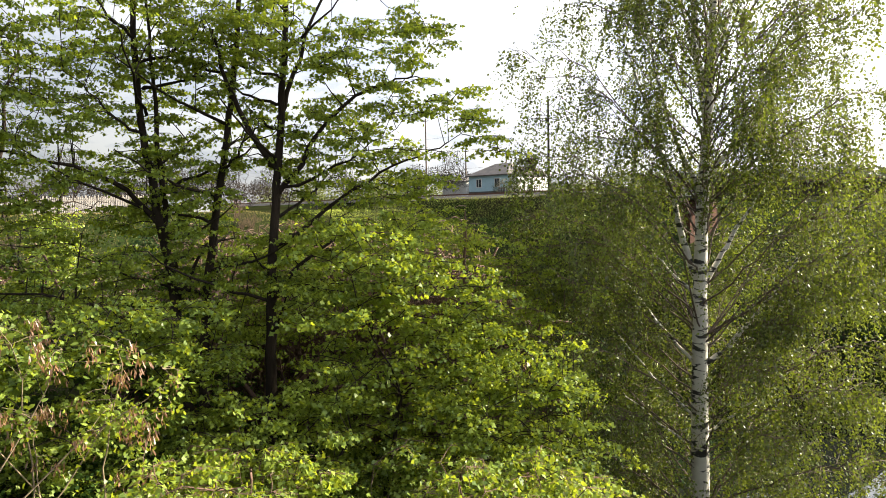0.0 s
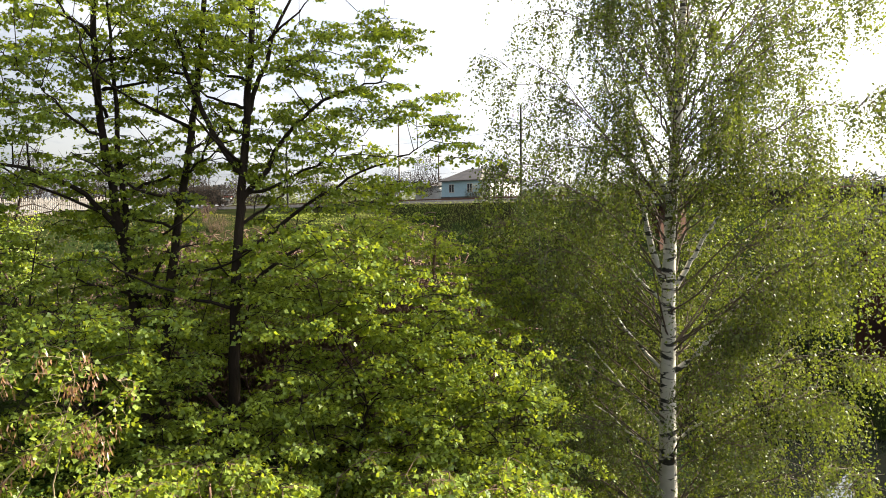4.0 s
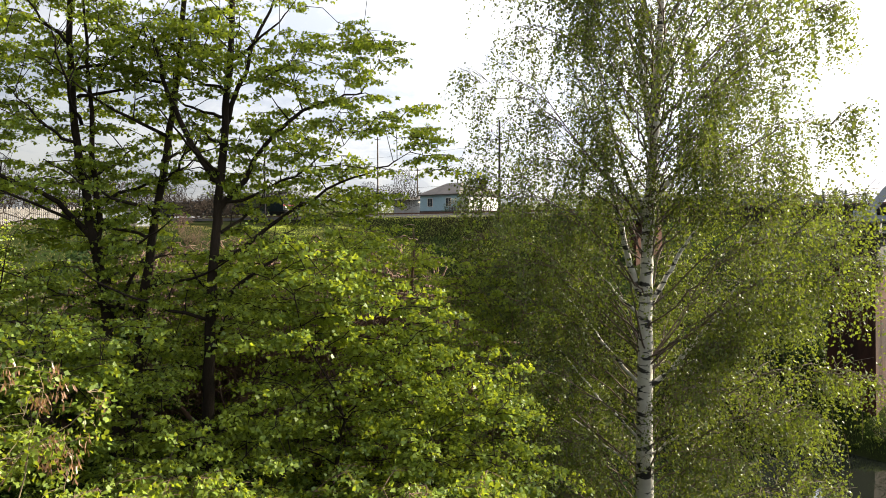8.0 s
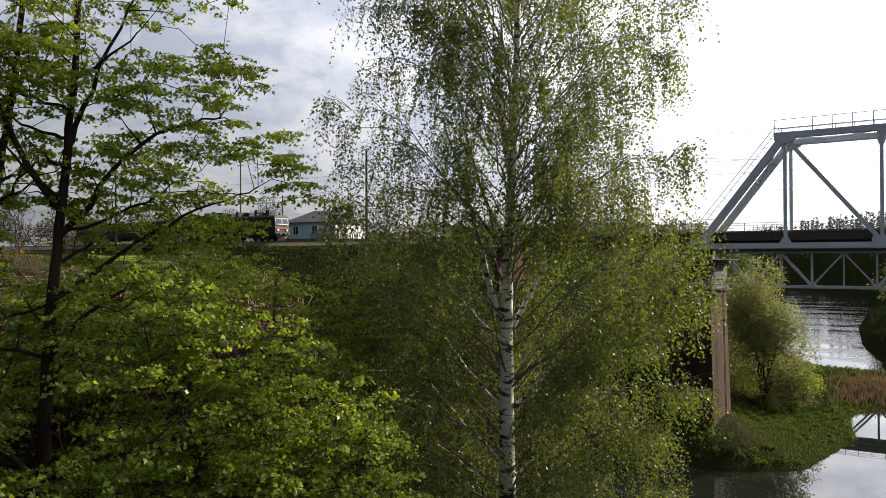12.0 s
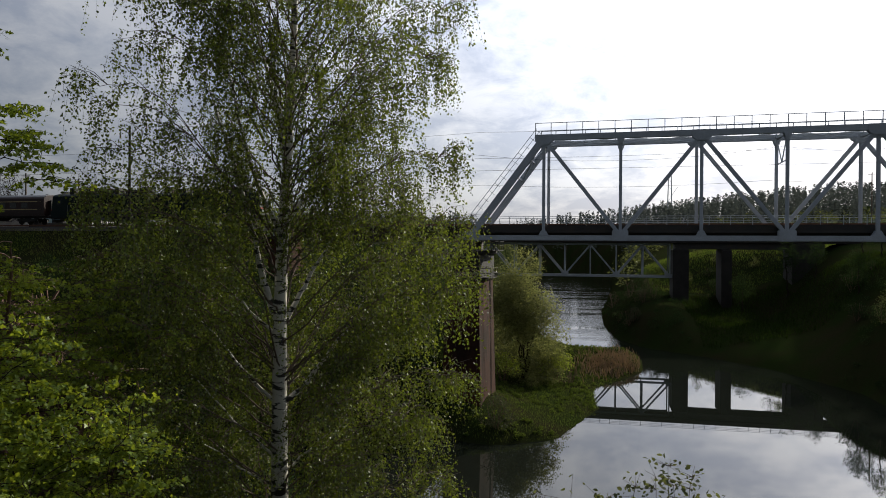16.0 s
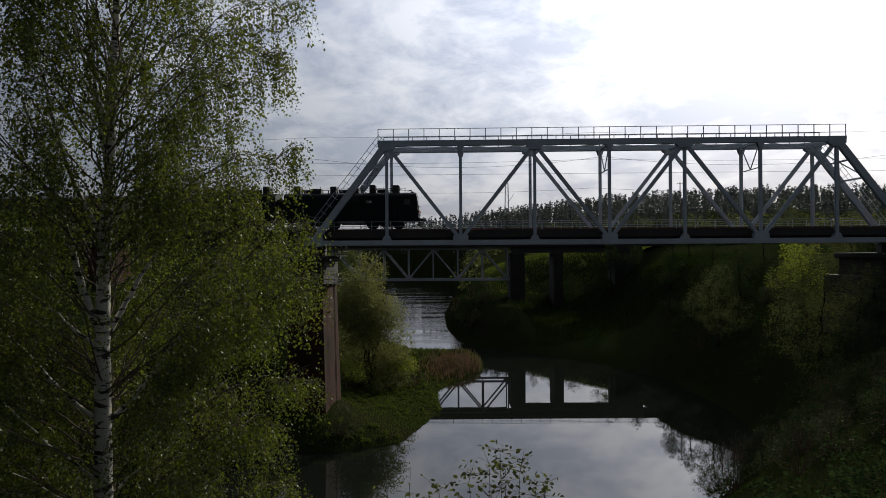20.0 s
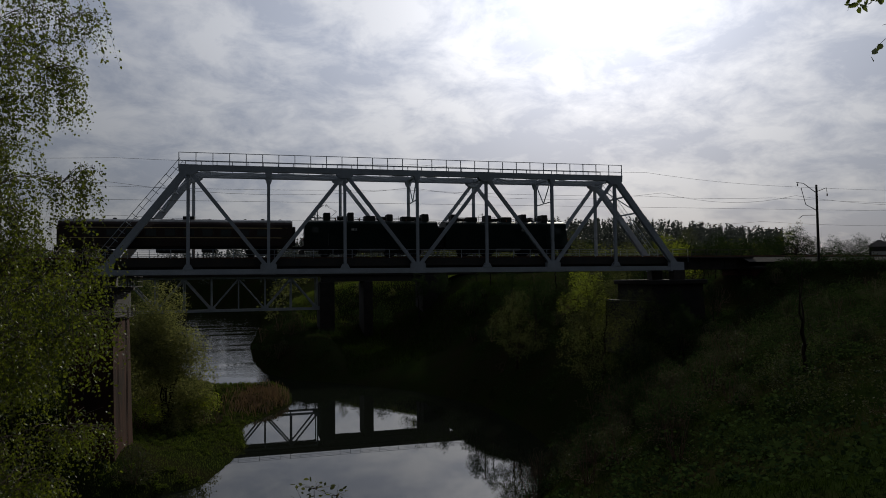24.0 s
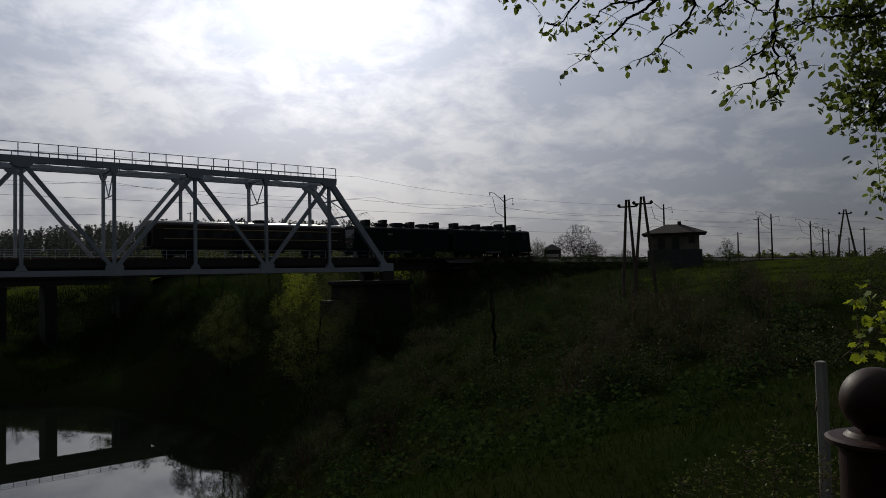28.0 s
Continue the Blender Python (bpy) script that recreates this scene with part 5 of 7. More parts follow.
def signal_house():
    m = pose(90.2, 57.3, 22.2, 0, 0, -57.7) @ Matrix.Diagonal((0.86, 0.86, 0.9, 1)) @ pose(0, 0, -22.2)
    t = thing("signal_house", "cream two-level railway post house with dark hipped roof", "building", at=m)
    b = 22.2
    part("plinth", Build().box(-4.3, 4.3, -3.4, 3.4, b - 2.2, b + 1.35, 0.04), "darkwall", t)
    part("wall", Build().box(-3.9, 3.9, -3.1, 3.1, b + 1.35, b + 4.1, 0.03), "plaster", t)
    xa, xb, ya, yb, z0, z1 = -5.1, 5.1, -4.2, 4.2, b + 4.0, b + 5.55
    v = [(xa, ya, z0), (xb, ya, z0), (xb, yb, z0), (xa, yb, z0), (-1.2, 0, z1), (1.2, 0, z1), (xa, ya, z0 - 0.18), (xb, ya, z0 - 0.18), (xb, yb, z0 - 0.18), (xa, yb, z0 - 0.18)]
    roof = part("roof", Build().add(v, [(0, 1, 5, 4), (1, 2, 5), (2, 3, 4, 5), (3, 0, 4), (6, 7, 1, 0), (7, 8, 2, 1), (8, 9, 3, 2), (9, 6, 0, 3), (9, 8, 7, 6)]), "sleeper", t)
    part("chimney", Build().box(0.6, 1.2, -0.3, 0.3, z1 - 0.4, z1 + 0.45, 0.02), "brick", roof)
    for x, w, z in ((-2.0, 0.55, 1.45), (0.2, 0.6, 1.45), (2.7, 0.5, 2.3)):
        f = part("window" if x > 1 else "door", Build().box(x - w, x + w, -3.16, -3.09, b + z, b + 3.35), "darkwall", t)
        part("pane", Build().box(x - w + 0.1, x + w - 0.1, -3.19, -3.15, b + z + 0.15, b + 3.25), GLASS, f)
    rl = Build().tube([(-4.1, -3.35, b + 2.3), (1.2, -3.35, b + 2.3)], 0.03, 5)
    rail = part("balcony_railing", rl, "dark_steel", t)
    for i in range(12):
        x = -4.1 + 5.3 * i / 11
        part("railing_post", Build().box(x - 0.02, x + 0.02, -3.37, -3.33, b + 1.35, b + 2.3), "dark_steel", rail)
    m = pose(92.9, 83.4, 22.6, 0, 0, -47) @ Matrix.Diagonal((0.72, 0.72, 0.72, 1)) @ pose(0, 0, -22.6)
    s = thing("trackside_hut", "small trackside hut with pale window band and tin roof", "hut", at=m)
    part("wall", Build().box(-2.0, 2.0, -1.6, 1.6, 22.0, 24.5), "darkwall", s)
    part("window_band", Build().box(-1.5, 1.5, -1.66, -1.6, 24.5 - 1.0, 24.5 - 0.25), "white", s)
    part("wall_top", Build().box(-2.0, 2.0, -1.6, 1.6, 24.5, 25.2), "darkwall", s)
    part("roof", Build().plate([(-2.4, -2.0, 25.2), (2.4, -2.0, 25.2), (0.3, 0, 26.6), (-0.3, 0, 26.6)], (0, 0.1, 0.1)), "slate", s)
    part("roof_back", Build().plate([(-2.4, 2.0, 25.2), (-0.3, 0, 26.6), (0.3, 0, 26.6), (2.4, 2.0, 25.2)], (0, 0.1, 0.1)), "slate", s)


signal_house()


# ---- railing post by the standpoint ----
def ball_post():
    t = thing("railing_post_with_ball", "dark red painted iron post topped by a ball", "railing post")
    x, y = 1.83, 0.67
    prof = [(0.001, 0.138)] + [(0.076 * math.cos(a), 0.064 + 0.076 * math.sin(a)) for a in [math.radians(80 - 10 * i) for i in range(16)]]
    part("ball", Build().lathe([(r, z) for r, z in reversed(prof)], 32, (x, y, 20.145)), "rustpaint", t, "glossy dark brown iron ball", smooth=True)
    part("cap_plate", Build().lathe([(0.10, 0), (0.108, 0.004), (0.108, 0.012), (0.10, 0.016), (0.07, 0.018), (0.06, 0.028)], 56, (x, y, 20.112)), "rustpaint", t)
    part("post", Build().tube([(x, y, 18.0), (x, y, 20.115)], 0.080, 56), "rustpaint", t)
    part("hand_rail", Build().beam((x + 0.05, y - 0.02, 19.95), (x + 2.4, y - 1.6, 19.95), 0.05, 0.06), "rustpaint", t)
    part("hand_rail", Build().beam((x + 0.05, y - 0.02, 19.4), (x + 2.4, y - 1.6, 19.4), 0.05, 0.06), "rustpaint", t)
    c = thing("concrete_post", "weathered square concrete fence post", "fence post")
    part("shaft", Build().box(8.475, 8.59, 3.53, 3.63, 17.6, 19.43, 0.012), "concrete", c)
    part("wire_loop", Build().tube([(8.36, 3.58, 19.0), (8.30, 3.55, 18.95), (8.33, 3.57, 18.88), (8.40, 3.60, 18.92)], 0.008, 5), "rust", c)


ball_post()


# ---- trees near the standpoint ----
def tree_parts(name, label, sk, leaf_mesh, bark, category="tree", group="", at_leaf="crown", at=None):
    t = thing(name, label, category, group, at=at)
    part("trunk", sk.b, bark, t, smooth=True)
    if leaf_mesh is not None:
        part(at_leaf, leaf_mesh, None, t, kind="stuff")
    return t


def layered(sk, blobs, n, fan, per, wide=1.1, tall=1.3, reach=0.5, zb=0.55):
    """Level fans of leafy twigs, one above the other, on boughs that reach into each blob."""
    rng = sk.rng
    out = []
    for x, y, z, r, h in blobs:
        w = r * (0.45 + h)
        q = (r * wide, r * wide, h * tall + 0.08)
        for p in in_blob(rng, (x, y, z), q, int(n * w) + 2, 0.12):
            line = sk.reach(p, 0.006, 4, 0.10, r_max=0.04, zbias=zb)
            d = p - line[0]
            a0 = math.atan2(d[1], d[0])
            for _ in range(fan):
                a, L = a0 + rng.normal(0, 1.0), rng.uniform(0.35, 1.0) * reach
                tip = p + np.array([math.cos(a) * L, math.sin(a) * L, -0.22 * L + rng.normal(0, 0.03)])
                sk.b.tube([p, (p + tip) / 2 + (0, 0, 0.025), tip], [0.0035, 0.0025, 0.0015], 3, False)
                k = rng.poisson(per)
                u = rng.uniform(0.3, 1.08, k)[:, None]
                out.append(p + (tip - p) * u + rng.normal(0, 1, (k, 3)) * (0.05, 0.05, 0.02))
    return np.concatenate(out)


CROWN_A = [(-11.7, 2.9, 23.1, 1.07, 0.7), (-11.7, 4.1, 23.5, 1.11, 0.6), (-12.0, 4.4, 22.6, 0.94, 0.42), (-11.8, 3.1, 22.0, 1.08, 0.36), (-12.0, 3.7, 21.3, 1.22, 0.22), (-12.6, 3.0, 20.9, 0.94, 0.22),
           (-11.9, 2.7, 20.0, 0.99, 0.3), (-12.2, 3.5, 19.4, 1.13, 0.28), (-12.2, 4.4, 20.6, 0.63, 0.26), (-12.2, 2.2, 22.5, 1.0, 0.8), (-12.6, 2.1, 20.3, 0.93, 0.5), (-11.8, 2.6, 19.0, 0.98, 0.35), (-11.8, 3.6, 25.0, 1.6, 0.9)]
CROWN_B = [(-10.8, 4.8, 23.3, 0.86, 0.5), (-10.8, 5.7, 22.9, 0.79, 0.45), (-11.2, 5.7, 22.2, 0.72, 0.28), (-10.9, 4.9, 20.8, 0.5, 0.12), (-10.9, 5.6, 23.9, 0.9, 0.5), (-11.7, 4.9, 21.8, 0.72, 0.25),
           (-11.0, 4.8, 18.8, 0.88, 0.3), (-11.3, 5.2, 20.2, 0.85, 0.2), (-11.5, 4.4, 19.7, 0.8, 0.2), (-11.2, 5.6, 19.4, 0.8, 0.22), (-11.4, 5.0, 21.3, 0.75, 0.2), (-12.3, 5.2, 20.6, 0.9, 0.2), (-11.0, 5.7, 18.3, 0.6, 0.25), (-10.9, 5.6, 25.3, 1.3, 0.7)]
CROWN_C = [(-9.3, 6.2, 23.2, 1.0, 0.45), (-9.2, 7.2, 22.8, 0.95, 0.28), (-8.8, 8.3, 23.7, 0.69, 0.28), (-8.2, 7.8, 22.2, 0.83, 0.25), (-7.9, 8.7, 21.9, 0.43, 0.42), (-10.2, 6.8, 22.1, 1.1, 0.26), (-8.8, 7.2, 21.6, 1.02, 0.26),
           (-9.6, 7.1, 20.9, 0.97, 0.28), (-9.3, 8.1, 20.9, 0.81, 0.22), (-10.0, 5.9, 23.5, 0.75, 0.46), (-10.1, 6.5, 20.2, 0.69, 0.25), (-10.5, 5.6, 19.6, 0.75, 0.2), (-10.6, 6.4, 19.2, 0.8, 0.22), (-10.5, 6.2, 21.4, 0.85, 0.2), (-9.9, 7.0, 19.6, 0.85, 0.22), (-9.3, 7.6, 20.2, 0.8, 0.2), (-11.3, 7.0, 19.9, 0.9, 0.2), (-9.3, 6.2, 19.3, 0.55, 0.25), (-9.4, 6.8, 25.0, 1.5, 0.7)]
CROWN_LOW_EAST = [(-8.0, 6.1, 20.1, 0.9, 0.34), (-7.9, 7.1, 19.3, 0.95, 0.45), (-7.7, 8.0, 18.8, 0.64, 0.46), (-8.3, 5.9, 19.2, 0.67, 0.26), (-8.3, 6.9, 18.4, 1.14, 0.45), (-7.8, 8.1, 17.9, 0.92, 0.48), (-6.7, 7.8, 17.6, 0.93, 0.5),
                  (-8.0, 7.4, 17.3, 1.16, 0.55), (-9.3, 6.8, 17.4, 0.93, 0.48), (-6.4, 8.3, 18.1, 0.51, 0.45), (-6.2, 9.0, 16.6, 0.54, 0.4), (-6.6, 7.5, 16.6, 1.15, 0.48), (-8.1, 6.9, 16.1, 1.13, 0.5), (-9.0, 6.7, 16.5, 0.82, 0.45)]
CROWN_LOW_WEST = [(-8.1, 5.1, 17.0, 0.86, 0.48), (-9.0, 4.6, 17.4, 0.66, 0.42), (-9.7, 4.2, 17.8, 0.6, 0.45), (-9.2, 3.4, 19.1, 0.79, 0.26), (-9.8, 2.9, 18.8, 0.91, 0.34), (-9.8, 4.2, 18.6, 0.69, 0.28), (-9.6, 2.2, 18.2, 0.96, 0.52),
                  (-9.8, 3.2, 17.4, 1.09, 0.55), (-9.9, 4.4, 16.5, 1.05, 0.45), (-9.8, 2.2, 17.1, 0.97, 0.45), (-10.4, 1.7, 18.8, 0.76, 0.55), (-8.5, 4.5, 16.5, 0.78, 0.3), (-8.4, 5.5, 17.8, 0.49, 0.3), (-10.6, 1.2, 17.4, 1.0, 0.8)]


def make_maples():
    # three slender stems on the near bank
    stems = [
        ("a", 11, [(-11.35, 5.05, 13.5), (-11.45, 4.95, 17.2), (-11.53, 4.85, 19.0), (-11.60, 4.68, 20.24), (-11.66, 4.56, 21.2), (-11.71, 4.43, 22.1), (-11.75, 4.4, 23.6), (-11.7, 4.5, 25.6)], 0.125, CROWN_A),
        ("b", 12, [(-11.35, 5.1, 13.4), (-11.3, 5.15, 17.0), (-11.25, 5.23, 18.9), (-11.18, 5.36, 20.0), (-11.1, 5.52, 21.2), (-11.0, 5.71, 22.3), (-10.94, 5.82, 23.45), (-10.9, 6.0, 25.8)], 0.11, CROWN_B),
        ("c", 13, [(-10.3, 5.75, 13.2), (-10.26, 5.8, 17.0), (-10.23, 5.86, 18.3), (-10.19, 5.92, 19.84), (-10.14, 6.01, 21.1), (-10.07, 6.12, 22.25), (-10.03, 6.18, 23.4), (-9.9, 6.3, 25.6)], 0.13, CROWN_C),
    ]
    for nm, seed, line, r, blobs in stems:
        sk = Skeleton(seed)
        sk.limb(line, r, 0.03, 9, 0.012)
        if nm == "a":
            sk.limb([(-11.6, 4.68, 20.3), (-11.75, 4.1, 21.0), (-11.95, 3.4, 21.3), (-12.2, 2.4, 21.5)], 0.05, 0.015, 6, 0.02)
            sk.limb([(-11.57, 4.75, 19.8), (-11.68, 4.75, 21.0), (-11.55, 4.62, 22.5), (-11.4, 4.5, 24.0)], 0.06, 0.02, 6, 0.02)
            sk.limb([(-11.53, 4.85, 18.9), (-11.35, 5.1, 19.6), (-11.2, 5.3, 20.0)], 0.05, 0.02, 6, 0.01)
            sk.limb([(-11.5, 4.9, 18.2), (-11.7, 4.0, 18.9), (-11.9, 3.0, 19.3), (-12.1, 2.2, 19.4)], 0.045, 0.012, 6, 0.02)
        if nm == "c":
            sk.limb([(-10.14, 6.0, 21.2), (-10.3, 5.7, 21.7), (-10.45, 5.4, 22.4), (-10.6, 5.2, 23.4)], 0.06, 0.02, 6, 0.02)
            sk.limb([(-10.16, 5.97, 20.7), (-9.9, 6.4, 21.4), (-9.5, 7.0, 22.4), (-8.9, 7.9, 22.75)], 0.055, 0.015, 6, 0.02)
            sk.limb([(-10.1, 6.1, 22.0), (-9.9, 6.4, 23.2), (-9.5, 6.8, 24.5)], 0.05, 0.015, 6, 0.02)
            sk.limb([(-10.22, 5.88, 19.0), (-9.9, 6.3, 19.7), (-9.5, 6.9, 20.1)], 0.05, 0.015, 6, 0.02)
            sk.limb([(-10.1, 6.1, 20.0), (-9.5, 7.0, 20.8), (-8.9, 7.6, 21.3), (-8.3, 8.2, 21.6)], 0.04, 0.012, 6, 0.02)
        stem = np.array(line)
        for i in range(11):
            q = stem[2] + (stem[-2] - stem[2]) * (i + 0.5) / 11
            a, L = sk.rng.uniform(0, 2 * math.pi), sk.rng.uniform(1.1, 2.1)
            e = q + np.array([math.cos(a) * L, math.sin(a) * L, L * sk.rng.uniform(0.25, 0.6)])
            sk.limb([q, (q + e) / 2 + (0, 0, -0.12), e], 0.032, 0.008, 5, 0.02)
        pos = layered(sk, blobs, 36, 7, 9, reach=0.45)
        lm = leaves("crown", pos, 0.066, "maple", "star", sk.rng, flat=0.3, droop=0.5)
        tree_parts("maple_tree", "young maple with dark slender trunk and fresh green leaves", sk, lm, "bark", "tree", "maples on the near bank")
    # low leafy maples in front of the stems
    for seed, base, blobs in ((21, (-8.6, 6.6, 14.0), CROWN_LOW_EAST), (22, (-9.4, 4.8, 14.2), CROWN_LOW_WEST)):
        sk = Skeleton(seed)
        b = np.array(base)
        sk.limb([b, b + (0.1, 0.1, 1.2), b + (0.2, 0.2, 2.4), b + (0.35, 0.4, 3.6)], 0.09, 0.02, 8, 0.02)
        sk.limb([b + (0, 0, 0.8), b + (0.6, 0.7, 1.8), b + (1.1, 1.3, 3.0)], 0.06, 0.02, 6, 0.02)
        sk.limb([b + (0, 0, 0.6), b + (-0.5, -0.7, 1.6), b + (-0.8, -1.2, 2.6)], 0.06, 0.02, 6, 0.02)
        pos = layered(sk, blobs, 42, 7, 11, wide=1.15, tall=1.25)
        lm = leaves("crown", pos, 0.069, "maple", "star", sk.rng, flat=0.45, droop=0.5)
        tree_parts("maple_bush", "low spreading young maple with bright green leaves", sk, lm, "bark", "tree", "maples on the near bank")
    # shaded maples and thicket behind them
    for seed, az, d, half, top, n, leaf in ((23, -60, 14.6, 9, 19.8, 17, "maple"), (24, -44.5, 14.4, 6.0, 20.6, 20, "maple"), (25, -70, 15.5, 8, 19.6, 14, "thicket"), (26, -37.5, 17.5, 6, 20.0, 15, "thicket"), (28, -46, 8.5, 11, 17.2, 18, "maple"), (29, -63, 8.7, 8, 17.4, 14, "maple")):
        sk = Skeleton(seed)
        rng = sk.rng
        bx0, by0 = d * math.sin(radians(az)), d * math.cos(radians(az))
        g = gz(bx0, by0)
        b = np.array([bx0, by0, g - 0.3])
        high = top - g
        sk.limb([b, b + (0.1, -0.1, high * 0.4), b + (0.0, 0.1, high * 0.7), np.array([bx0 + 0.2, by0, top])], 0.02 + 0.014 * high, 0.015, 8, 0.02)
        for k in ((-1, 1) if d > 10 else ()):
            sk.limb([b + (0, 0, 1.0), b + (k * 0.6, k * 0.8, 2.4), b + (k * 1.1, k * 1.5, 4.2)], 0.06, 0.02, 6, 0.03)
        blobs = []
        for i in range(n):
            a, dd = radians(az + half * rng.uniform(-1, 1)), d + rng.uniform(-1.0, 1.2)
            f = rng.uniform(0, 1) ** 0.8
            k = 0.6 if d < 10 else 1.0
            blobs.append((dd * math.sin(a), dd * math.cos(a), top - f * (top - max(g + 0.8 * k, 15.0)), rng.uniform(0.8, 1.2) * k, rng.uniform(0.2, 0.4)))
        pos = layered(sk, blobs, 24 if d > 10 else 27, 7, 9, wide=1.15)
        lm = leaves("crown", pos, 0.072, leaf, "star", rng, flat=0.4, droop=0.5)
        tree_parts("maple_tree", "young maple of the thicket behind the slender stems", sk, lm, "twig", "tree", "maples on the near bank")


make_maples()

def birch_reach(z, az):
    """How far the crown stands out from the trunk, by height and bearing."""
    r = np.interp(z, [13.0, 14.5, 16.0, 18.0, 20.0, 22.0, 24.0, 26.5, 28.5, 30.0], [3.0, 4.0, 4.5, 4.5, 4.2, 3.8, 3.75, 3.75, 3.3, 1.5])
    return r * (1.0 + 0.05 * math.sin(3 * az + 0.9 * z) + 0.03 * math.sin(5 * az - 1.7 * z))


def make_birch():
    sk = Skeleton(31)
    gb = gz(-6.7, 14.2)
    sk.limb([(-6.66, 14.2, gb - 0.3), (-6.70, 14.18, 14.1), (-6.72, 14.17, 16.97), (-6.71, 14.17, 18.8), (-6.70, 14.18, 20.0), (-6.61, 14.22, 21.8), (-6.57, 14.24, 22.74), (-6.51, 14.27, 24.0), (-6.45, 14.3, 26.0), (-6.4, 14.3, 28.2), (-6.4, 14.3, 30.0)], 0.215, 0.02, 12, 0.006)
    limbs = [
        ([(-6.72, 14.2, 17.0), (-6.2, 14.5, 17.5), (-5.6, 14.8, 18.4), (-5.0, 15.0, 19.4)], 0.07, 0.02),
        ([(-6.72, 14.2, 17.0), (-7.3, 13.8, 17.7), (-7.8, 13.4, 18.6), (-8.2, 13.0, 19.2)], 0.045, 0.012),
        ([(-6.72, 14.2, 18.5), (-7.1, 13.9, 18.9), (-7.5, 13.6, 19.5)], 0.045, 0.012),
        ([(-6.72, 14.2, 18.6), (-6.95, 14.0, 19.4), (-7.1, 13.9, 20.3), (-7.4, 13.6, 22.0), (-7.9, 13.2, 23.8)], 0.085, 0.02),
        ([(-6.7, 14.2, 18.7), (-6.4, 14.4, 19.4), (-6.1, 14.6, 20.0), (-5.6, 15.0, 21.0)], 0.07, 0.015),
        ([(-6.66, 14.2, 21.0), (-6.3, 14.45, 21.5), (-5.7, 14.8, 22.4), (-5.2, 15.2, 23.6)], 0.06, 0.015),
        ([(-6.66, 14.2, 20.6), (-7.2, 13.8, 22.0), (-7.5, 13.6, 23.6), (-7.9, 13.3, 25.5)], 0.055, 0.015),
        ([(-6.55, 14.25, 22.8), (-7.0, 14.0, 24.2), (-7.3, 13.8, 26.0)], 0.055, 0.015),
        ([(-6.52, 14.27, 23.4), (-6.1, 14.5, 24.8), (-5.8, 14.8, 26.5)], 0.05, 0.015),
        ([(-6.60, 14.22, 22.0), (-6.75, 14.0, 23.5), (-6.85, 13.9, 25.2), (-6.9, 13.8, 27.0)], 0.05, 0.015),
        ([(-6.62, 14.22, 21.6), (-6.9, 14.6, 23.2), (-7.2, 15.0, 25.0), (-7.4, 15.3, 26.8)], 0.05, 0.015),
        ([(-6.70, 14.2, 15.8), (-7.4, 13.7, 16.6), (-8.2, 13.1, 17.8)], 0.035, 0.01),
        ([(-6.70, 14.2, 15.2), (-7.3, 13.8, 15.6), (-8.0, 13.2, 16.4)], 0.03, 0.01),
        ([(-6.70, 14.2, 15.5), (-6.1, 14.6, 16.0), (-5.3, 15.0, 16.9)], 0.035, 0.01),
    ]
    for pts, r0, r1 in limbs:
        sk.limb(pts, r0, r1, 7, 0.015)
    white = sk.b
    sk.b = Build()
    rng = sk.rng
    pos = []

    def strand(p, out, L):
        """A thin twig that hangs from p, with its leaves."""
        k = max(6, int(L * 32))
        s = np.linspace(0, 1, k)[:, None]
        line = p + np.array([out[0] * 0.28, out[1] * 0.28, 0]) * s ** 0.6 * L * 0.6 + np.array([0, 0, -L]) * s ** 1.25 + rng.normal(0, 0.10, 3) * s ** 2
        sk.b.tube([line[0], line[k // 3], line[2 * k // 3], line[-1]], [0.0035, 0.0028, 0.002, 0.0012], 3, False)
        m = rng.random(k) < 0.92
        pos.append(line[m] + rng.normal(0, 0.045, (int(m.sum()), 3)))

    view = math.atan2(-14.2, 6.6)
    n = 150
    for i in range(n):
        f = (i + 0.5) / n
        zt = 13.4 + 15.2 * f
        az = i * 2.39996 + rng.uniform(-0.3, 0.3)
        R = birch_reach(zt, az) * rng.uniform(0.68, 0.98)
        z0 = max(12.4, zt - R * (0.40 + 0.55 * f) * rng.uniform(0.8, 1.2))
        # the side towards the path is thinner and shows the trunk
        turn = abs((az - view + math.pi) % (2 * math.pi) - math.pi)
        if turn < 0.8 and z0 < 21.0:
            R *= 0.55
            if turn < 0.42:
                continue
        o = np.array([math.cos(az), math.sin(az), 0.0])
        foot = np.array([np.interp(z0, [14, 20, 24, 28], [-6.70, -6.70, -6.51, -6.4]), np.interp(z0, [14, 20, 24, 28], [14.18, 14.18, 14.27, 14.3]), z0])
        rise = (zt - z0) * 1.08
        tip = foot + o * R + np.array([0, 0, rise * 0.92])
        side = np.array([-o[1], o[0], 0.0])
        bow = side * rng.normal(0, 0.10 * R)
        T = sk.limb([foot, foot + o * 0.34 * R + bow + (0, 0, rise * 0.48), foot + o * 0.72 * R + bow * 0.6 + (0, 0, rise * 0.95), tip], 0.022, 0.005, 5, 0.035)
        run = len(T)
        bare = float(np.interp(zt, [19.0, 23.0], [0.16, 0.56])) + rng.uniform(-0.2, 0.2)
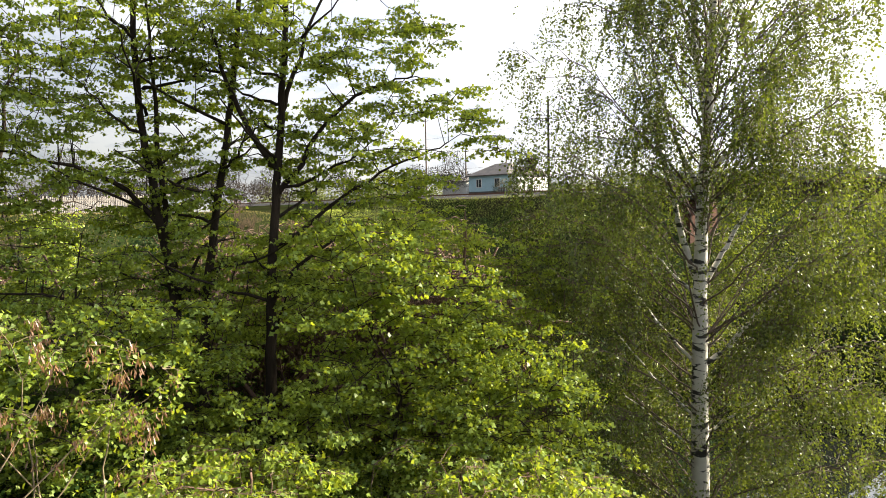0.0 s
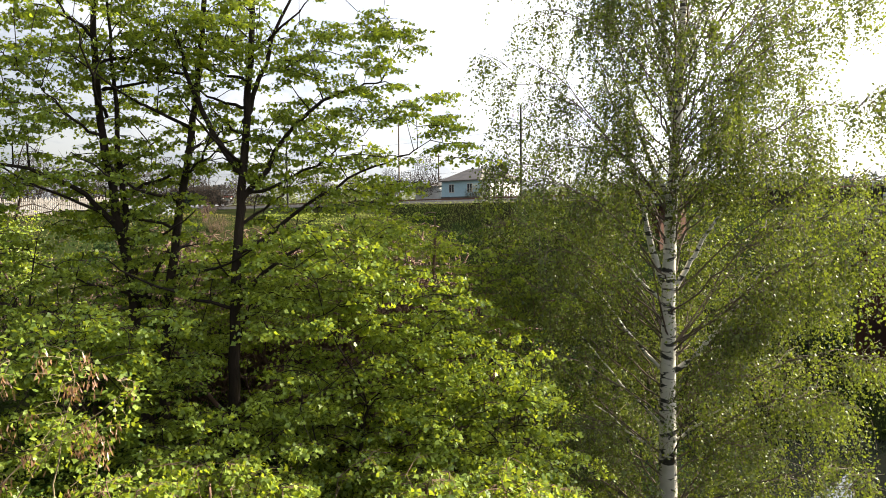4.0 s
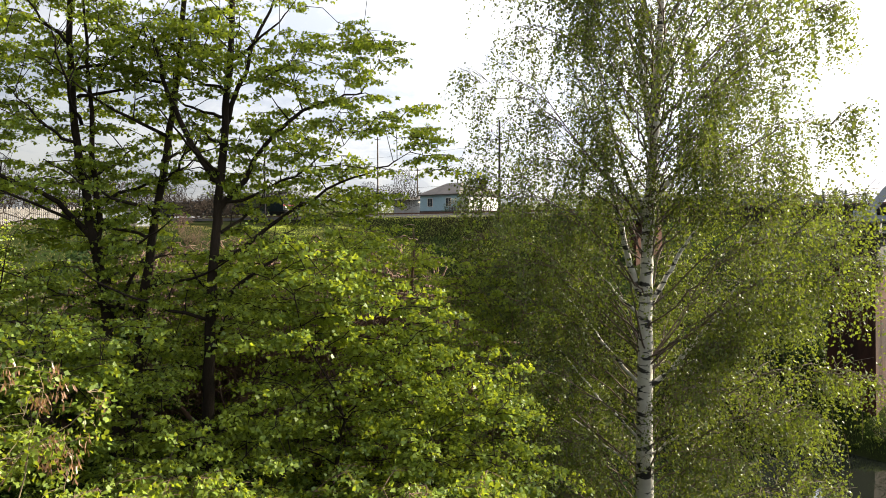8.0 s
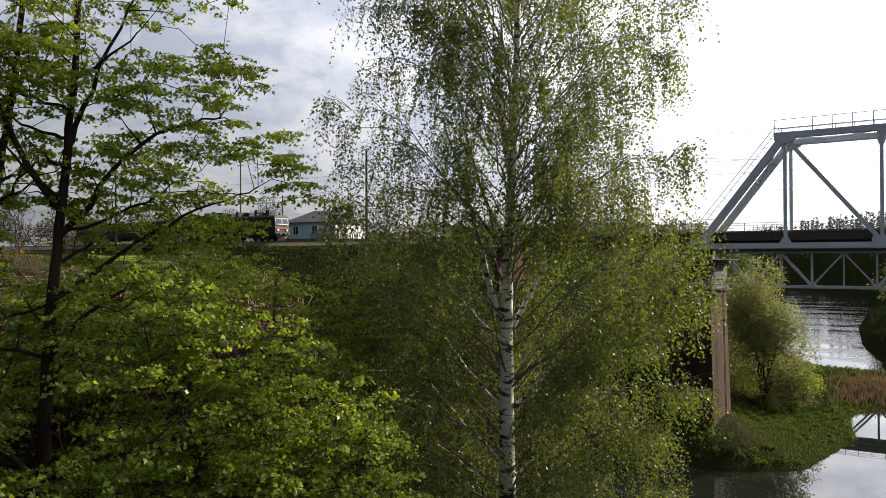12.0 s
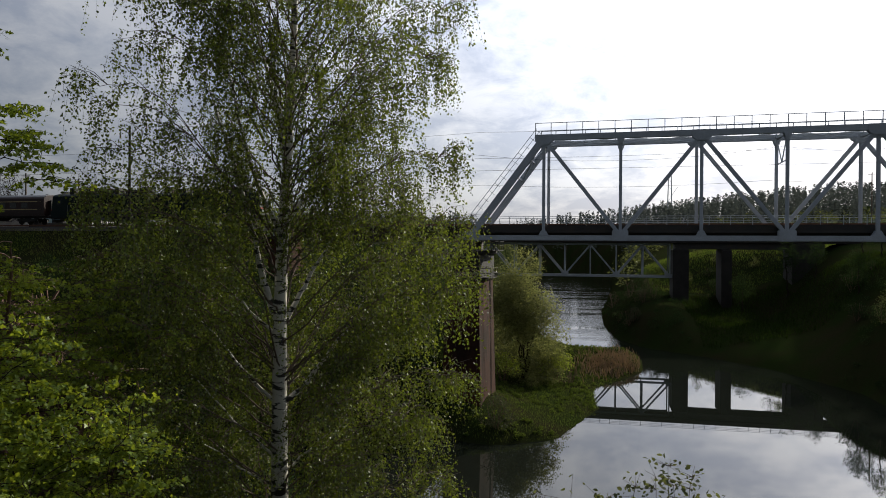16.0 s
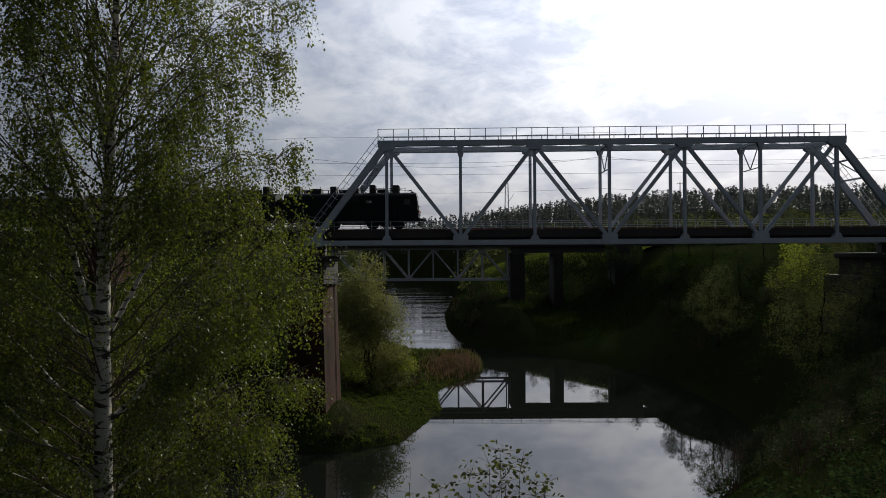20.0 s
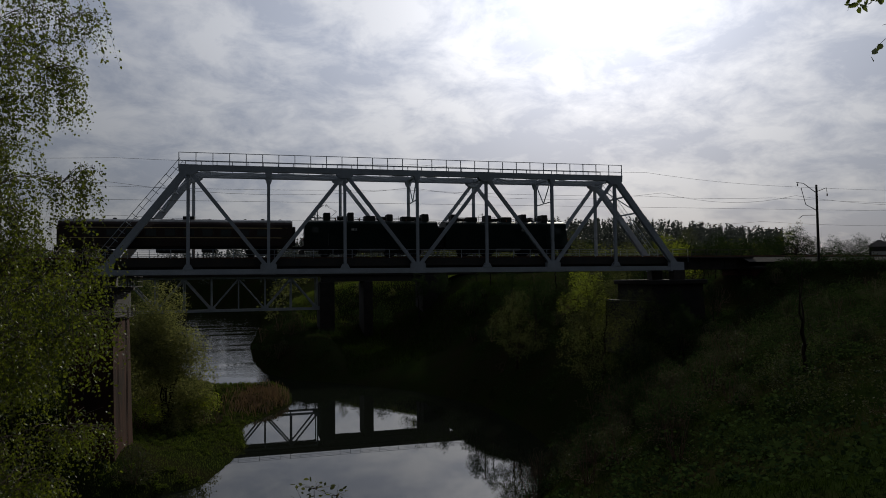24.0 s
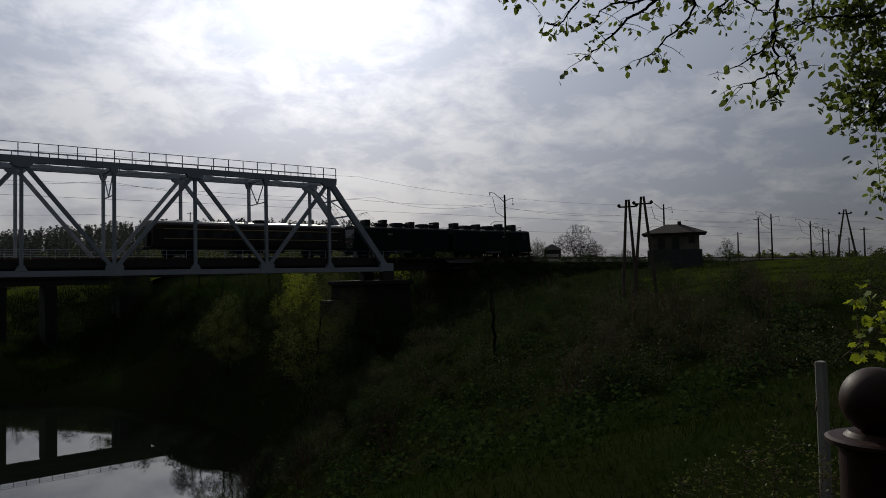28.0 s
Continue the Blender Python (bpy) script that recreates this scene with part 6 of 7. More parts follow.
        for j in range(max(2, run // (4 if zt < 19 else 3)), run):
            q, u = T[j], j / run
            for sgn in (-1, 1, 0):
                if rng.random() < bare:
                    continue
                L = rng.uniform(0.45, 1.15) * (1.15 - 0.45 * u) * (0.75 + 0.1 * R)
                d = o * rng.uniform(0.25, 0.9) + side * sgn * rng.uniform(0.5, 1.1) + np.array([0, 0, rng.uniform(-0.1, 0.55)])
                d /= np.linalg.norm(d)
                e = q + d * L + np.array([0, 0, -0.12 * L])
                mid = (q + e) / 2 + np.array([0, 0, 0.10 * L])
                sk.b.tube([q, mid, e], [0.009, 0.006, 0.003], 3, False)
                hang = 0.9 if zt < 19 else 1.25
                for w in np.linspace(0.35, 1.0, 4):
                    p = q + (mid - q) * min(1, w * 2) if w < 0.5 else mid + (e - mid) * (w * 2 - 1)
                    strand(p + rng.normal(0, 0.05, 3), d, rng.uniform(0.25, 0.95) * hang)
    pos = np.concatenate(pos)
    lm = leaves("crown", pos, 0.066, "birchleaf", "diamond", rng, droop=0.9)
    t = thing("birch_tree", "tall birch with white black-marked trunk and drooping young leaves", "tree")
    part("trunk", white, "birch", t, smooth=True)
    part("branchwork", sk.b, "birchtwig", t, kind="stuff")
    part("crown", lm, None, t, kind="stuff")


make_birch()
blossom_tree(-74.6, 88.2, 41)


# ---- plants farther off: a few grown forms, planted many times ----
def grown(seed, h, r, n_boughs, n_twigs, per, leaf, size, shape, bark, stems=1, low=0.25, spread=0.22, flat=0.2, shell=0.3, leafy=True, lean=0.10, thick=0.004, lobes=5):
    """The trunk and crown meshes of a plant that stands at the origin."""
    sk = Skeleton(seed)
    rng = sk.rng
    for i in range(stems):
        a = 2 * math.pi * i / max(1, stems) + rng.uniform(-0.4, 0.4)
        out = (0.45 * r if stems > 1 else lean * r)
        tip = np.array([math.cos(a) * out, math.sin(a) * out, h * rng.uniform(0.72, 0.9)])
        foot = np.array([math.cos(a), math.sin(a), 0]) * (0.06 * r if stems > 1 else 0)
        foot[2] = -0.4
        sk.limb([foot, foot * 1.4 + (0, 0, h * 0.25), (foot + tip) * 0.5, tip], 0.017 * h / math.sqrt(stems) + 0.02, 0.012, 6, 0.01 * h)
    blobs = []
    k = lobes
    for i in range(k):
        a = 2 * math.pi * i / k + rng.uniform(0, 0.6)
        f = rng.uniform(0.3, 0.62)
        blobs.append(((math.cos(a) * r * f, math.sin(a) * r * f, h * rng.uniform(low + 0.12, 0.72)), (r * 0.5, r * 0.5, h * 0.2), 1))
    blobs.append(((0, 0, h * 0.82), (r * 0.42, r * 0.42, h * 0.18), 1))
    pos = []
    for c, q, w in blobs:
        for p in in_blob(rng, c, q, n_boughs, 0.2):
            sk.reach(p, max(0.008, thick * 1.6), 4, 0.1, r_max=0.05)
        for p in in_blob(rng, c, q, n_twigs, shell):
            line = sk.reach(p, thick, 3, 0.1, r_max=max(0.016, thick * 1.5))
            if leafy:
                tail = line[len(line) // 2:]
                pos.append(tail[rng.integers(0, len(tail), per)] + rng.normal(0, spread, (per, 3)))
    me = sk.b.mesh("trunk", True)
    me.materials.append(M[bark])
    cm = leaves("crown", np.concatenate(pos), size, leaf, shape, rng, flat=flat, droop=0.2) if leafy else None
    return me, cm


FORM = {
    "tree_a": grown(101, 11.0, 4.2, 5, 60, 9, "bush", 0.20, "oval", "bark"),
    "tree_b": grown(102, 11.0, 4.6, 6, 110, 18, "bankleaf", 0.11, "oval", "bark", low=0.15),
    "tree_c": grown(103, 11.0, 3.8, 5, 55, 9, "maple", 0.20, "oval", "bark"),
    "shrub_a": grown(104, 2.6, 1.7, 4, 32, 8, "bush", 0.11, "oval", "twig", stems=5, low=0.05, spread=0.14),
    "shrub_b": grown(105, 2.4, 1.6, 4, 32, 8, "dryweed", 0.10, "oval", "twig", stems=6, low=0.05, spread=0.13),
    "shrub_c": grown(106, 2.2, 1.5, 4, 30, 8, "maple", 0.11, "oval", "twig", stems=5, low=0.05, spread=0.14),
    "bare_tree": grown(107, 9.0, 4.4, 9, 75, 0, "bush", 0.1, "oval", "bark", leafy=False, stems=2, shell=0.2),
    "brown_thicket": grown(118, 3.0, 1.7, 8, 150, 0, "bush", 0.1, "oval", "twig", leafy=False, stems=7, low=0.0, shell=0.0, thick=0.0075),
    "far_bare_tree": grown(117, 9.0, 5.2, 14, 330, 0, "bush", 0.1, "oval", "bark", leafy=False, stems=4, shell=0.0, thick=0.024, lobes=7, low=0.15),
    "bare_shrub": grown(108, 2.8, 1.7, 6, 45, 0, "bush", 0.1, "oval", "twig", leafy=False, stems=8, low=0.0, shell=0.1),
    "willow_tree": grown(109, 17.5, 6.0, 7, 150, 13, "willow", 0.235, "oval", "bark", low=-0.14, spread=0.34, stems=6, shell=0.1, lobes=24),
}
NAMES = {
    "tree_a": ("broadleaf_tree", "leafy broadleaf tree on the river bank", "tree", "bank trees"),
    "tree_b": ("broadleaf_tree", "yellow-green willow tree on the bank", "tree", "bank trees"),
    "tree_c": ("broadleaf_tree", "young fresh green tree on the bank", "tree", "bank trees"),
    "shrub_a": ("shrub", "dark green rounded shrub on the slope", "shrub", "shrubs"),
    "shrub_b": ("shrub", "pale green willow shrub on the slope", "shrub", "shrubs"),
    "shrub_c": ("shrub", "fresh green shrub on the bank", "shrub", "shrubs"),
    "bare_tree": ("bare_tree", "bare branching tree not yet in leaf", "tree", "bare trees"),
    "far_bare_tree": ("bare_tree", "bare branching tree not yet in leaf", "tree", "bare trees"),
    "bare_shrub": ("bare_shrub", "leafless brown thicket shrub", "shrub", "bare shrubs"),
    "brown_thicket": ("bare_shrub", "dense brown leafless thicket", "shrub", "bare shrubs"),
    "willow_tree": ("willow_tree", "tall yellow-green willow on the grassy spit by the pier", "tree", ""),
}


def plant(form, x, y, s=1.0, turn=0.0, sz=None, sink=0.1, z=None):
    nm, label, cat, grp = NAMES[form]
    t = thing(nm, label, cat, grp)
    zz = (gz(x, y) if z is None else z) - sink
    t.matrix_basis = pose(x, y, zz, 0, 0, turn) @ Matrix.Diagonal((s, s, sz or s, 1))
    me, cm = FORM[form]
    part("trunk", me, None, t)
    if cm:
        part("crown", cm, None, t)
    return t


prng = random.Random(7)
plant("willow_tree", -10.3, 103.0, 1.1, 30, 1.14)
plant("shrub_c", -5.6, 104.0, 2.2, 60)
plant("shrub_c", -12.6, 97.5, 2.0, 160)
for x, y, s in ((-17, 116, 0.8), (-19, 98, 0.45), (-8.5, 96, 0.22)):
    plant("tree_b", x, y, s, prng.uniform(0, 360))
plant("shrub_b", -10.2, 73.2, 1.5, 10)
plant("shrub_b", -6.8, 108, 1.3, 50)
plant("bare_shrub", -3.5, 104, 1.5, 80)
# east bank beyond and below the railway bridge
for form, x, y, s in (("tree_b", 42, 104, 1.15), ("tree_a", 47, 108, 1.1), ("tree_c", 51, 100, 0.9), ("tree_a", 56, 112, 1.0), ("tree_b", 62, 104, 0.9), ("tree_a", 48, 122, 1.0),
                      ("tree_b", 46.0, 87, 1.15), ("tree_c", 48, 90, 1.0), ("tree_b", 42.6, 70.5, 0.95), ("tree_a", 58, 92, 0.8), ("tree_c", 66, 95, 0.8), ("tree_a", 46, 138, 0.8),
                      ("tree_a", 60, 128, 0.9), ("tree_c", 74, 112, 0.9), ("tree_b", 84, 118, 0.9), ("tree_a", 96, 124, 0.8), ("tree_b", 70, 140, 1.0), ("tree_a", 54, 150, 0.8), ("tree_c", 110, 120, 0.8),
                       ("tree_a", 80, 200, 1.0), ("tree_a", 100, 190, 0.9),
                      ("tree_a", -30, 240, 1.0), ("tree_b", -36, 280, 1.0), ("tree_a", -34, 200, 0.9), ("tree_c", -40, 170, 0.9), ("tree_a", -30, 140, 0.8), ("tree_b", -36, 120, 0.8), ("tree_a", -28, 330, 1.2), ("tree_b", -45, 150, 1.0), ("tree_a", -55, 190, 1.1), ("tree_c", -60, 230, 1.1), ("tree_a", -50, 260, 1.1), ("tree_a", -75, 200, 1.1), ("tree_b", -27, 175, 0.8), ("tree_a", -30, 210, 0.9), ("tree_a", -44, 300, 1.2), ("tree_b", -60, 320, 1.2)):
    plant(form, x, y, s, prng.uniform(0, 360))
n = 0
while n < 60:
    x, y = prng.uniform(4, 70), prng.uniform(48, 200)
    d = float(shore_distance(np.array([x]), np.array([y]))[0])
    if d < 1.0 or d > 30 or abs(y - track_y(x)) < 4 or ((x - 31) / 13) ** 2 + ((y - 146) / 36) ** 2 < 1:
        continue
    plant(prng.choice(("shrub_a", "shrub_a", "shrub_b", "bare_shrub")), x, y, prng.uniform(0.7, 1.7), prng.uniform(0, 360))
    n += 1
# near east slope
n = 0
while n < 80:
    x, y = prng.uniform(22, 74), prng.uniform(10, 70)
    az = math.degrees(math.atan2(x, y))
    d = float(shore_distance(np.array([x]), np.array([y]))[0])
    if d < 1.5 or abs(y - track_y(x)) < 5 or (az > 58 and math.hypot(x, y) > 40):
        continue
    plant(prng.choice(("shrub_a", "shrub_a", "shrub_a", "bare_shrub", "shrub_b")), x, y, prng.uniform(0.45, 1.05), prng.uniform(0, 360))
    n += 1
n = 0
while n < 46:
    a, d = radians(prng.uniform(49, 64)), prng.uniform(24, 52)
    plant(prng.choice(("shrub_b", "shrub_b", "bare_shrub")), d * math.sin(a), d * math.cos(a), prng.uniform(0.4, 0.85), prng.uniform(0, 360))
    n += 1
for i in range(16):
    a, d = radians(23 + 1.05 * i), prng.uniform(45, 58)
    if float(shore_distance(np.array([d * math.sin(a)]), np.array([d * math.cos(a)]))[0]) > 0.5:
        plant(prng.choice(("shrub_b", "bare_shrub", "shrub_a")), d * math.sin(a), d * math.cos(a), prng.uniform(0.7, 1.2), prng.uniform(0, 360))
plant("bare_tree", 27.6, 29.3, 0.78, 40)
plant("tree_b", 38.3, 70.0, 1.15, 20, 1.4)
plant("far_bare_tree", 115.3, 96.0, 1.25, 10, 1.05)
plant("far_bare_tree", 126, 82, 0.6, 150)
plant("tree_a", 70.5, 38.3, 0.28, 40)
plant("bare_shrub", 58, 22, 0.6, 10)
for x, y, f, sc in ((47, 166, "tree_a", 0.8), (54, 160, "tree_a", 0.8), (42.5, 171, "tree_a", 1.2), (33.5, 174.5, "tree_a", 0.9), (24, 196, "tree_b", 0.36), (33, 205, "tree_b", 0.42), (41, 198, "tree_b", 0.34), (50, 210, "tree_c", 0.5), (29, 215, "tree_b", 0.4)):
    plant(f, x, y, sc, prng.uniform(0, 360))
plant("tree_a", 96.6, 52.8, 0.4, 70)
for i in range(38):
    a, d = radians(32.5 + 0.40 * i), prng.uniform(118, 150)
    plant(prng.choice(("tree_a", "tree_a", "far_bare_tree", "tree_a")), d * math.sin(a), d * math.cos(a), prng.uniform(0.55, 0.82) * (1.0 if i < 30 else 0.75), prng.uniform(0, 360))
for i in range(12):
    a, d = radians(44 + 0.9 * i), prng.uniform(125, 160)
    plant("shrub_a", d * math.sin(a), d * math.cos(a), prng.uniform(0.8, 1.4), prng.uniform(0, 360))
for x, y, f, s in ((48, 70.5, "tree_a", 0.62), (52.5, 69.5, "tree_a", 0.5), (57, 69, "tree_a", 0.42), (43, 68, "tree_a", 0.6), (46.2, 73.2, "tree_b", 0.72), (38.5, 66, "tree_a", 0.6), (42.5, 61, "tree_a", 0.55), (36.5, 58, "tree_a", 0.5),
                   (-31, 70, "tree_a", 1.25), (-37, 68, "tree_a", 1.15), (-43, 70, "tree_a", 0.85), (-48, 67, "tree_a", 0.8), (-52, 71, "tree_b", 0.55), (-24, 71, "tree_a", 1.4), (-45, 62, "tree_a", 0.9),
                   (-54, 60, "tree_a", 0.7), (-20, 73, "tree_a", 1.0)):
    plant(f, x, y, s, prng.uniform(0, 360))
# west bank between the birch and the house
n = 0
while n < 50:
    x, y = prng.uniform(-66, -19), prng.uniform(50, 77)
    d = float(shore_distance(np.array([x]), np.array([y]))[0])
    if d < 1.0 or abs(y - track_y(x)) < 3.4 or (-46 < math.degrees(math.atan2(x, y)) < -36.5 and y > 56):
        continue
    f = prng.choice(("shrub_a", "shrub_b", "shrub_c", "bare_shrub", "tree_a"))
    s = prng.uniform(0.9, 1.9) if f != "tree_a" else prng.uniform(0.3, 0.5)
    if y > 70 and f != "bare_shrub":
        s *= 0.55
    plant(f, x, y, s, prng.uniform(0, 360))
    n += 1
for x, y, s in ((-70, 87.5, 0.42), (-76.5, 87.8, 0.28), (-64.5, 88, 0.4), (-60, 90, 0.5), (-96, 88, 0.5), (-104, 86, 0.6), (-50, 92, 0.5)):
    plant("tree_b", x, y, s, prng.uniform(0, 360))
# meadow side, west: brown thicket behind the maples and bare trees on the skyline
n = 0
while n < 90:
    a, d = radians(prng.uniform(-86, -48)), prng.uniform(18, 44)
    x, y = d * math.sin(a), d * math.cos(a)
    if float(shore_distance(np.array([x]), np.array([y]))[0]) < 1.0:
        continue
    plant(prng.choice(("bare_shrub", "bare_shrub", "shrub_a", "shrub_c", "shrub_b")), x, y, prng.uniform(0.6, 1.25), prng.uniform(0, 360))
    n += 1
for i in range(16):
    a, d = radians(-88 + 2.9 * i), prng.uniform(85, 150)
    plant("far_bare_tree" if i < 9 else prng.choice(("far_bare_tree", "tree_b")), d * math.sin(a), d * math.cos(a), prng.uniform(0.7, 1.2), prng.uniform(0, 360))
for i in range(8):
    plant("bare_tree", -34 - 4.0 * i, 3.0 + prng.uniform(-3, 3), prng.uniform(0.8, 1.1), prng.uniform(0, 360))


for x, y, f, sc in ((-17, 16, "tree_c", 0.75), (-14, 20, "tree_a", 0.7), (-20, 13, "tree_c", 0.7), (-24, 10, "tree_a", 0.6), (-25, 17, "tree_c", 0.75), (-12, 17, "tree_c", 0.55), (-18, 21, "tree_a", 0.7), (-28, 12, "tree_b", 0.6),
                    (-15.5, 12.0, "tree_c", 0.6), (-30, 20, "tree_a", 0.7), (-22, 6, "tree_b", 0.45), (-10.5, 21, "tree_a", 0.6), (-19, 5, "tree_c", 0.42)):
    plant(f, x, y, sc, prng.uniform(0, 360))


for i in range(16):
    a, d = radians(prng.uniform(-84, -68)), prng.uniform(30, 48)
    plant("brown_thicket", d * math.sin(a), d * math.cos(a), prng.uniform(0.9, 1.45), prng.uniform(0, 360))
for i in range(84):
    a, d = radians(prng.uniform(-67, -44)), prng.uniform(16, 23)
    x, y = d * math.sin(a), d * math.cos(a)
    plant("brown_thicket", x, y, max(0.8, (prng.uniform(18.4, 20.5) - gz(x, y)) / 3.0), prng.uniform(0, 360))
for i in range(34):
    a, d = radians(prng.uniform(-62, -45)), prng.uniform(60, 72)
    plant("brown_thicket", d * math.sin(a), d * math.cos(a), prng.uniform(0.6, 1.1), prng.uniform(0, 360))
plant("bare_tree", -20.5, 2.6, 1.2, 75)
plant("bare_tree", -24.0, 6.0, 0.95, 190)
for i in range(26):
    a, d = radians(prng.uniform(27, 35)), prng.uniform(27, 60)
    plant(prng.choice(("shrub_b", "shrub_a", "bare_shrub")), d * math.sin(a), d * math.cos(a), prng.uniform(0.5, 0.95), prng.uniform(0, 360))


def undergrowth():
    """Low tangled bushes that cover the banks, too many to tell apart."""
    rng = np.random.default_rng(15)
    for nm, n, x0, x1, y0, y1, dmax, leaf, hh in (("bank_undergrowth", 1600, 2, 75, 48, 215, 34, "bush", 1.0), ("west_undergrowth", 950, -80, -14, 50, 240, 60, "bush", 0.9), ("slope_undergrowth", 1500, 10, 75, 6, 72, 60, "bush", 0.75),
                                                  ("thicket_undergrowth", 420, -40, -8, 6, 27, 40, "bush", 0.8), ("near_undergrowth", 360, -14, 0, -1, 13, 60, "thicket", 0.42), ("spit_tussocks", 1100, -22, 9, 69, 145, 14, "litgrass", 0.30), ("lineside_weeds", 900, 62, 125, 62, 78, 200, "bush", 0.75)):
        x, y = rng.uniform(x0, x1, n), rng.uniform(y0, y1, n)
        d = shore_distance(x, y)
        ty = 80.26 - 0.036 * x
        keep = (d > 0.4) & (d < dmax) & (np.abs(y - ty) > (2.0 if nm == "lineside_weeds" else 3.6)) & ~((np.abs(y - 181) < 6) & (x > 40)) & (np.hypot(x, y) > (6.5 if nm == "near_undergrowth" else 14))
        keep &= ~(((x - 31) / 13) ** 2 + ((y - 146) / 36) ** 2 < 1)
        if nm == "west_undergrowth":
            keep &= ~(((x + 6) / 14) ** 2 + ((y - 106) / 40) ** 2 < 1) & ~((y > 84) & (y < 108) & (x < -60)) & ~((np.degrees(np.arctan2(x, y)) < -36.5) & (y > 62))
        if nm == "lineside_weeds":
            keep &= (ty - y < 6.5) & (ty - y > 2.1)
        if nm == "slope_undergrowth":
            keep &= (np.sin(x * 0.21 + 1.0) * np.cos(y * 0.19) + rng.normal(0, 0.4, n) > -0.1) & ~((np.degrees(np.arctan2(x, y)) > 57) & (np.hypot(x, y) > 44))
        x, y = x[keep], y[keep]
        z = ground_z(x, y)
        V = []
        for i in range(len(x)):
            h = rng.uniform(0.5, 1.6) * hh
            k = int(60 + 50 * h) * (3 if nm == "near_undergrowth" else 1)
            V.append(in_blob(rng, (x[i], y[i], z[i] + h * 0.45), (h * 0.9, h * 0.9, h * 0.75), k, 0.4))
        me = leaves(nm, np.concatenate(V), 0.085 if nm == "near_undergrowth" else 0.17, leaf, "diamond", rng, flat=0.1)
        tagged(new(nm, me), "tangled green undergrowth covering the bank", "undergrowth", kind="stuff")


undergrowth()


# ---- far woods ----
def woods():
    rng = np.random.default_rng(5)
    pos, size = [], []
    N = 3000
    a = rng.uniform(radians(-30), radians(42), N)
    d = rng.uniform(390, 640, N)
    x, y = d * np.sin(a), d * np.cos(a)
    keep = shore_distance(x, y) > 6
    x, y = x[keep], y[keep]
    z = ground_z(x, y)
    V = []
    for i in range(len(x)):
        h = rng.uniform(12, 18)
        k = 62
        f = rng.uniform(0.0, 1.0, k) ** 0.85
        r = (1 - f) * h * 0.24 + 0.15
        b = rng.uniform(0, 2 * np.pi, k)
        V.append(np.stack([x[i] + np.cos(b) * r * 0.5, y[i] + np.sin(b) * r * 0.5, z[i] + f * h], 1))
    P = np.concatenate(V)
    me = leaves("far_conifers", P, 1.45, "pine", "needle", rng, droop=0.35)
    tagged(new("far_conifers", me), "pine wood on the distant rise, greyed as by haze", "forest", kind="stuff")
    N = 1300
    a = rng.uniform(radians(-60), radians(85), N)
    d = rng.uniform(215, 420, N)
    x, y = d * np.sin(a), d * np.cos(a)
    keep = shore_distance(x, y) > 4
    keep &= ~((a > radians(4)) & (a < radians(19)) & (d < 330))
    x, y = x[keep], y[keep]
    z = ground_z(x, y)
    V = []
    for i in range(len(x)):
        h = rng.uniform(5, 11) if math.atan2(x[i], y[i]) < radians(41) else rng.uniform(2.0, 4.5)
        V.append(in_blob(rng, (x[i], y[i], z[i] + h * 0.5), (h * 0.42, h * 0.42, h * 0.5), 80, 0.4))
    me = leaves("far_broadleaf_trees", np.concatenate(V), 0.9, "bankleaf", "diamond", rng, flat=0.2)
    tagged(new("far_broadleaf_trees", me), "mixed spring woodland across the river", "woodland", kind="stuff")


woods()


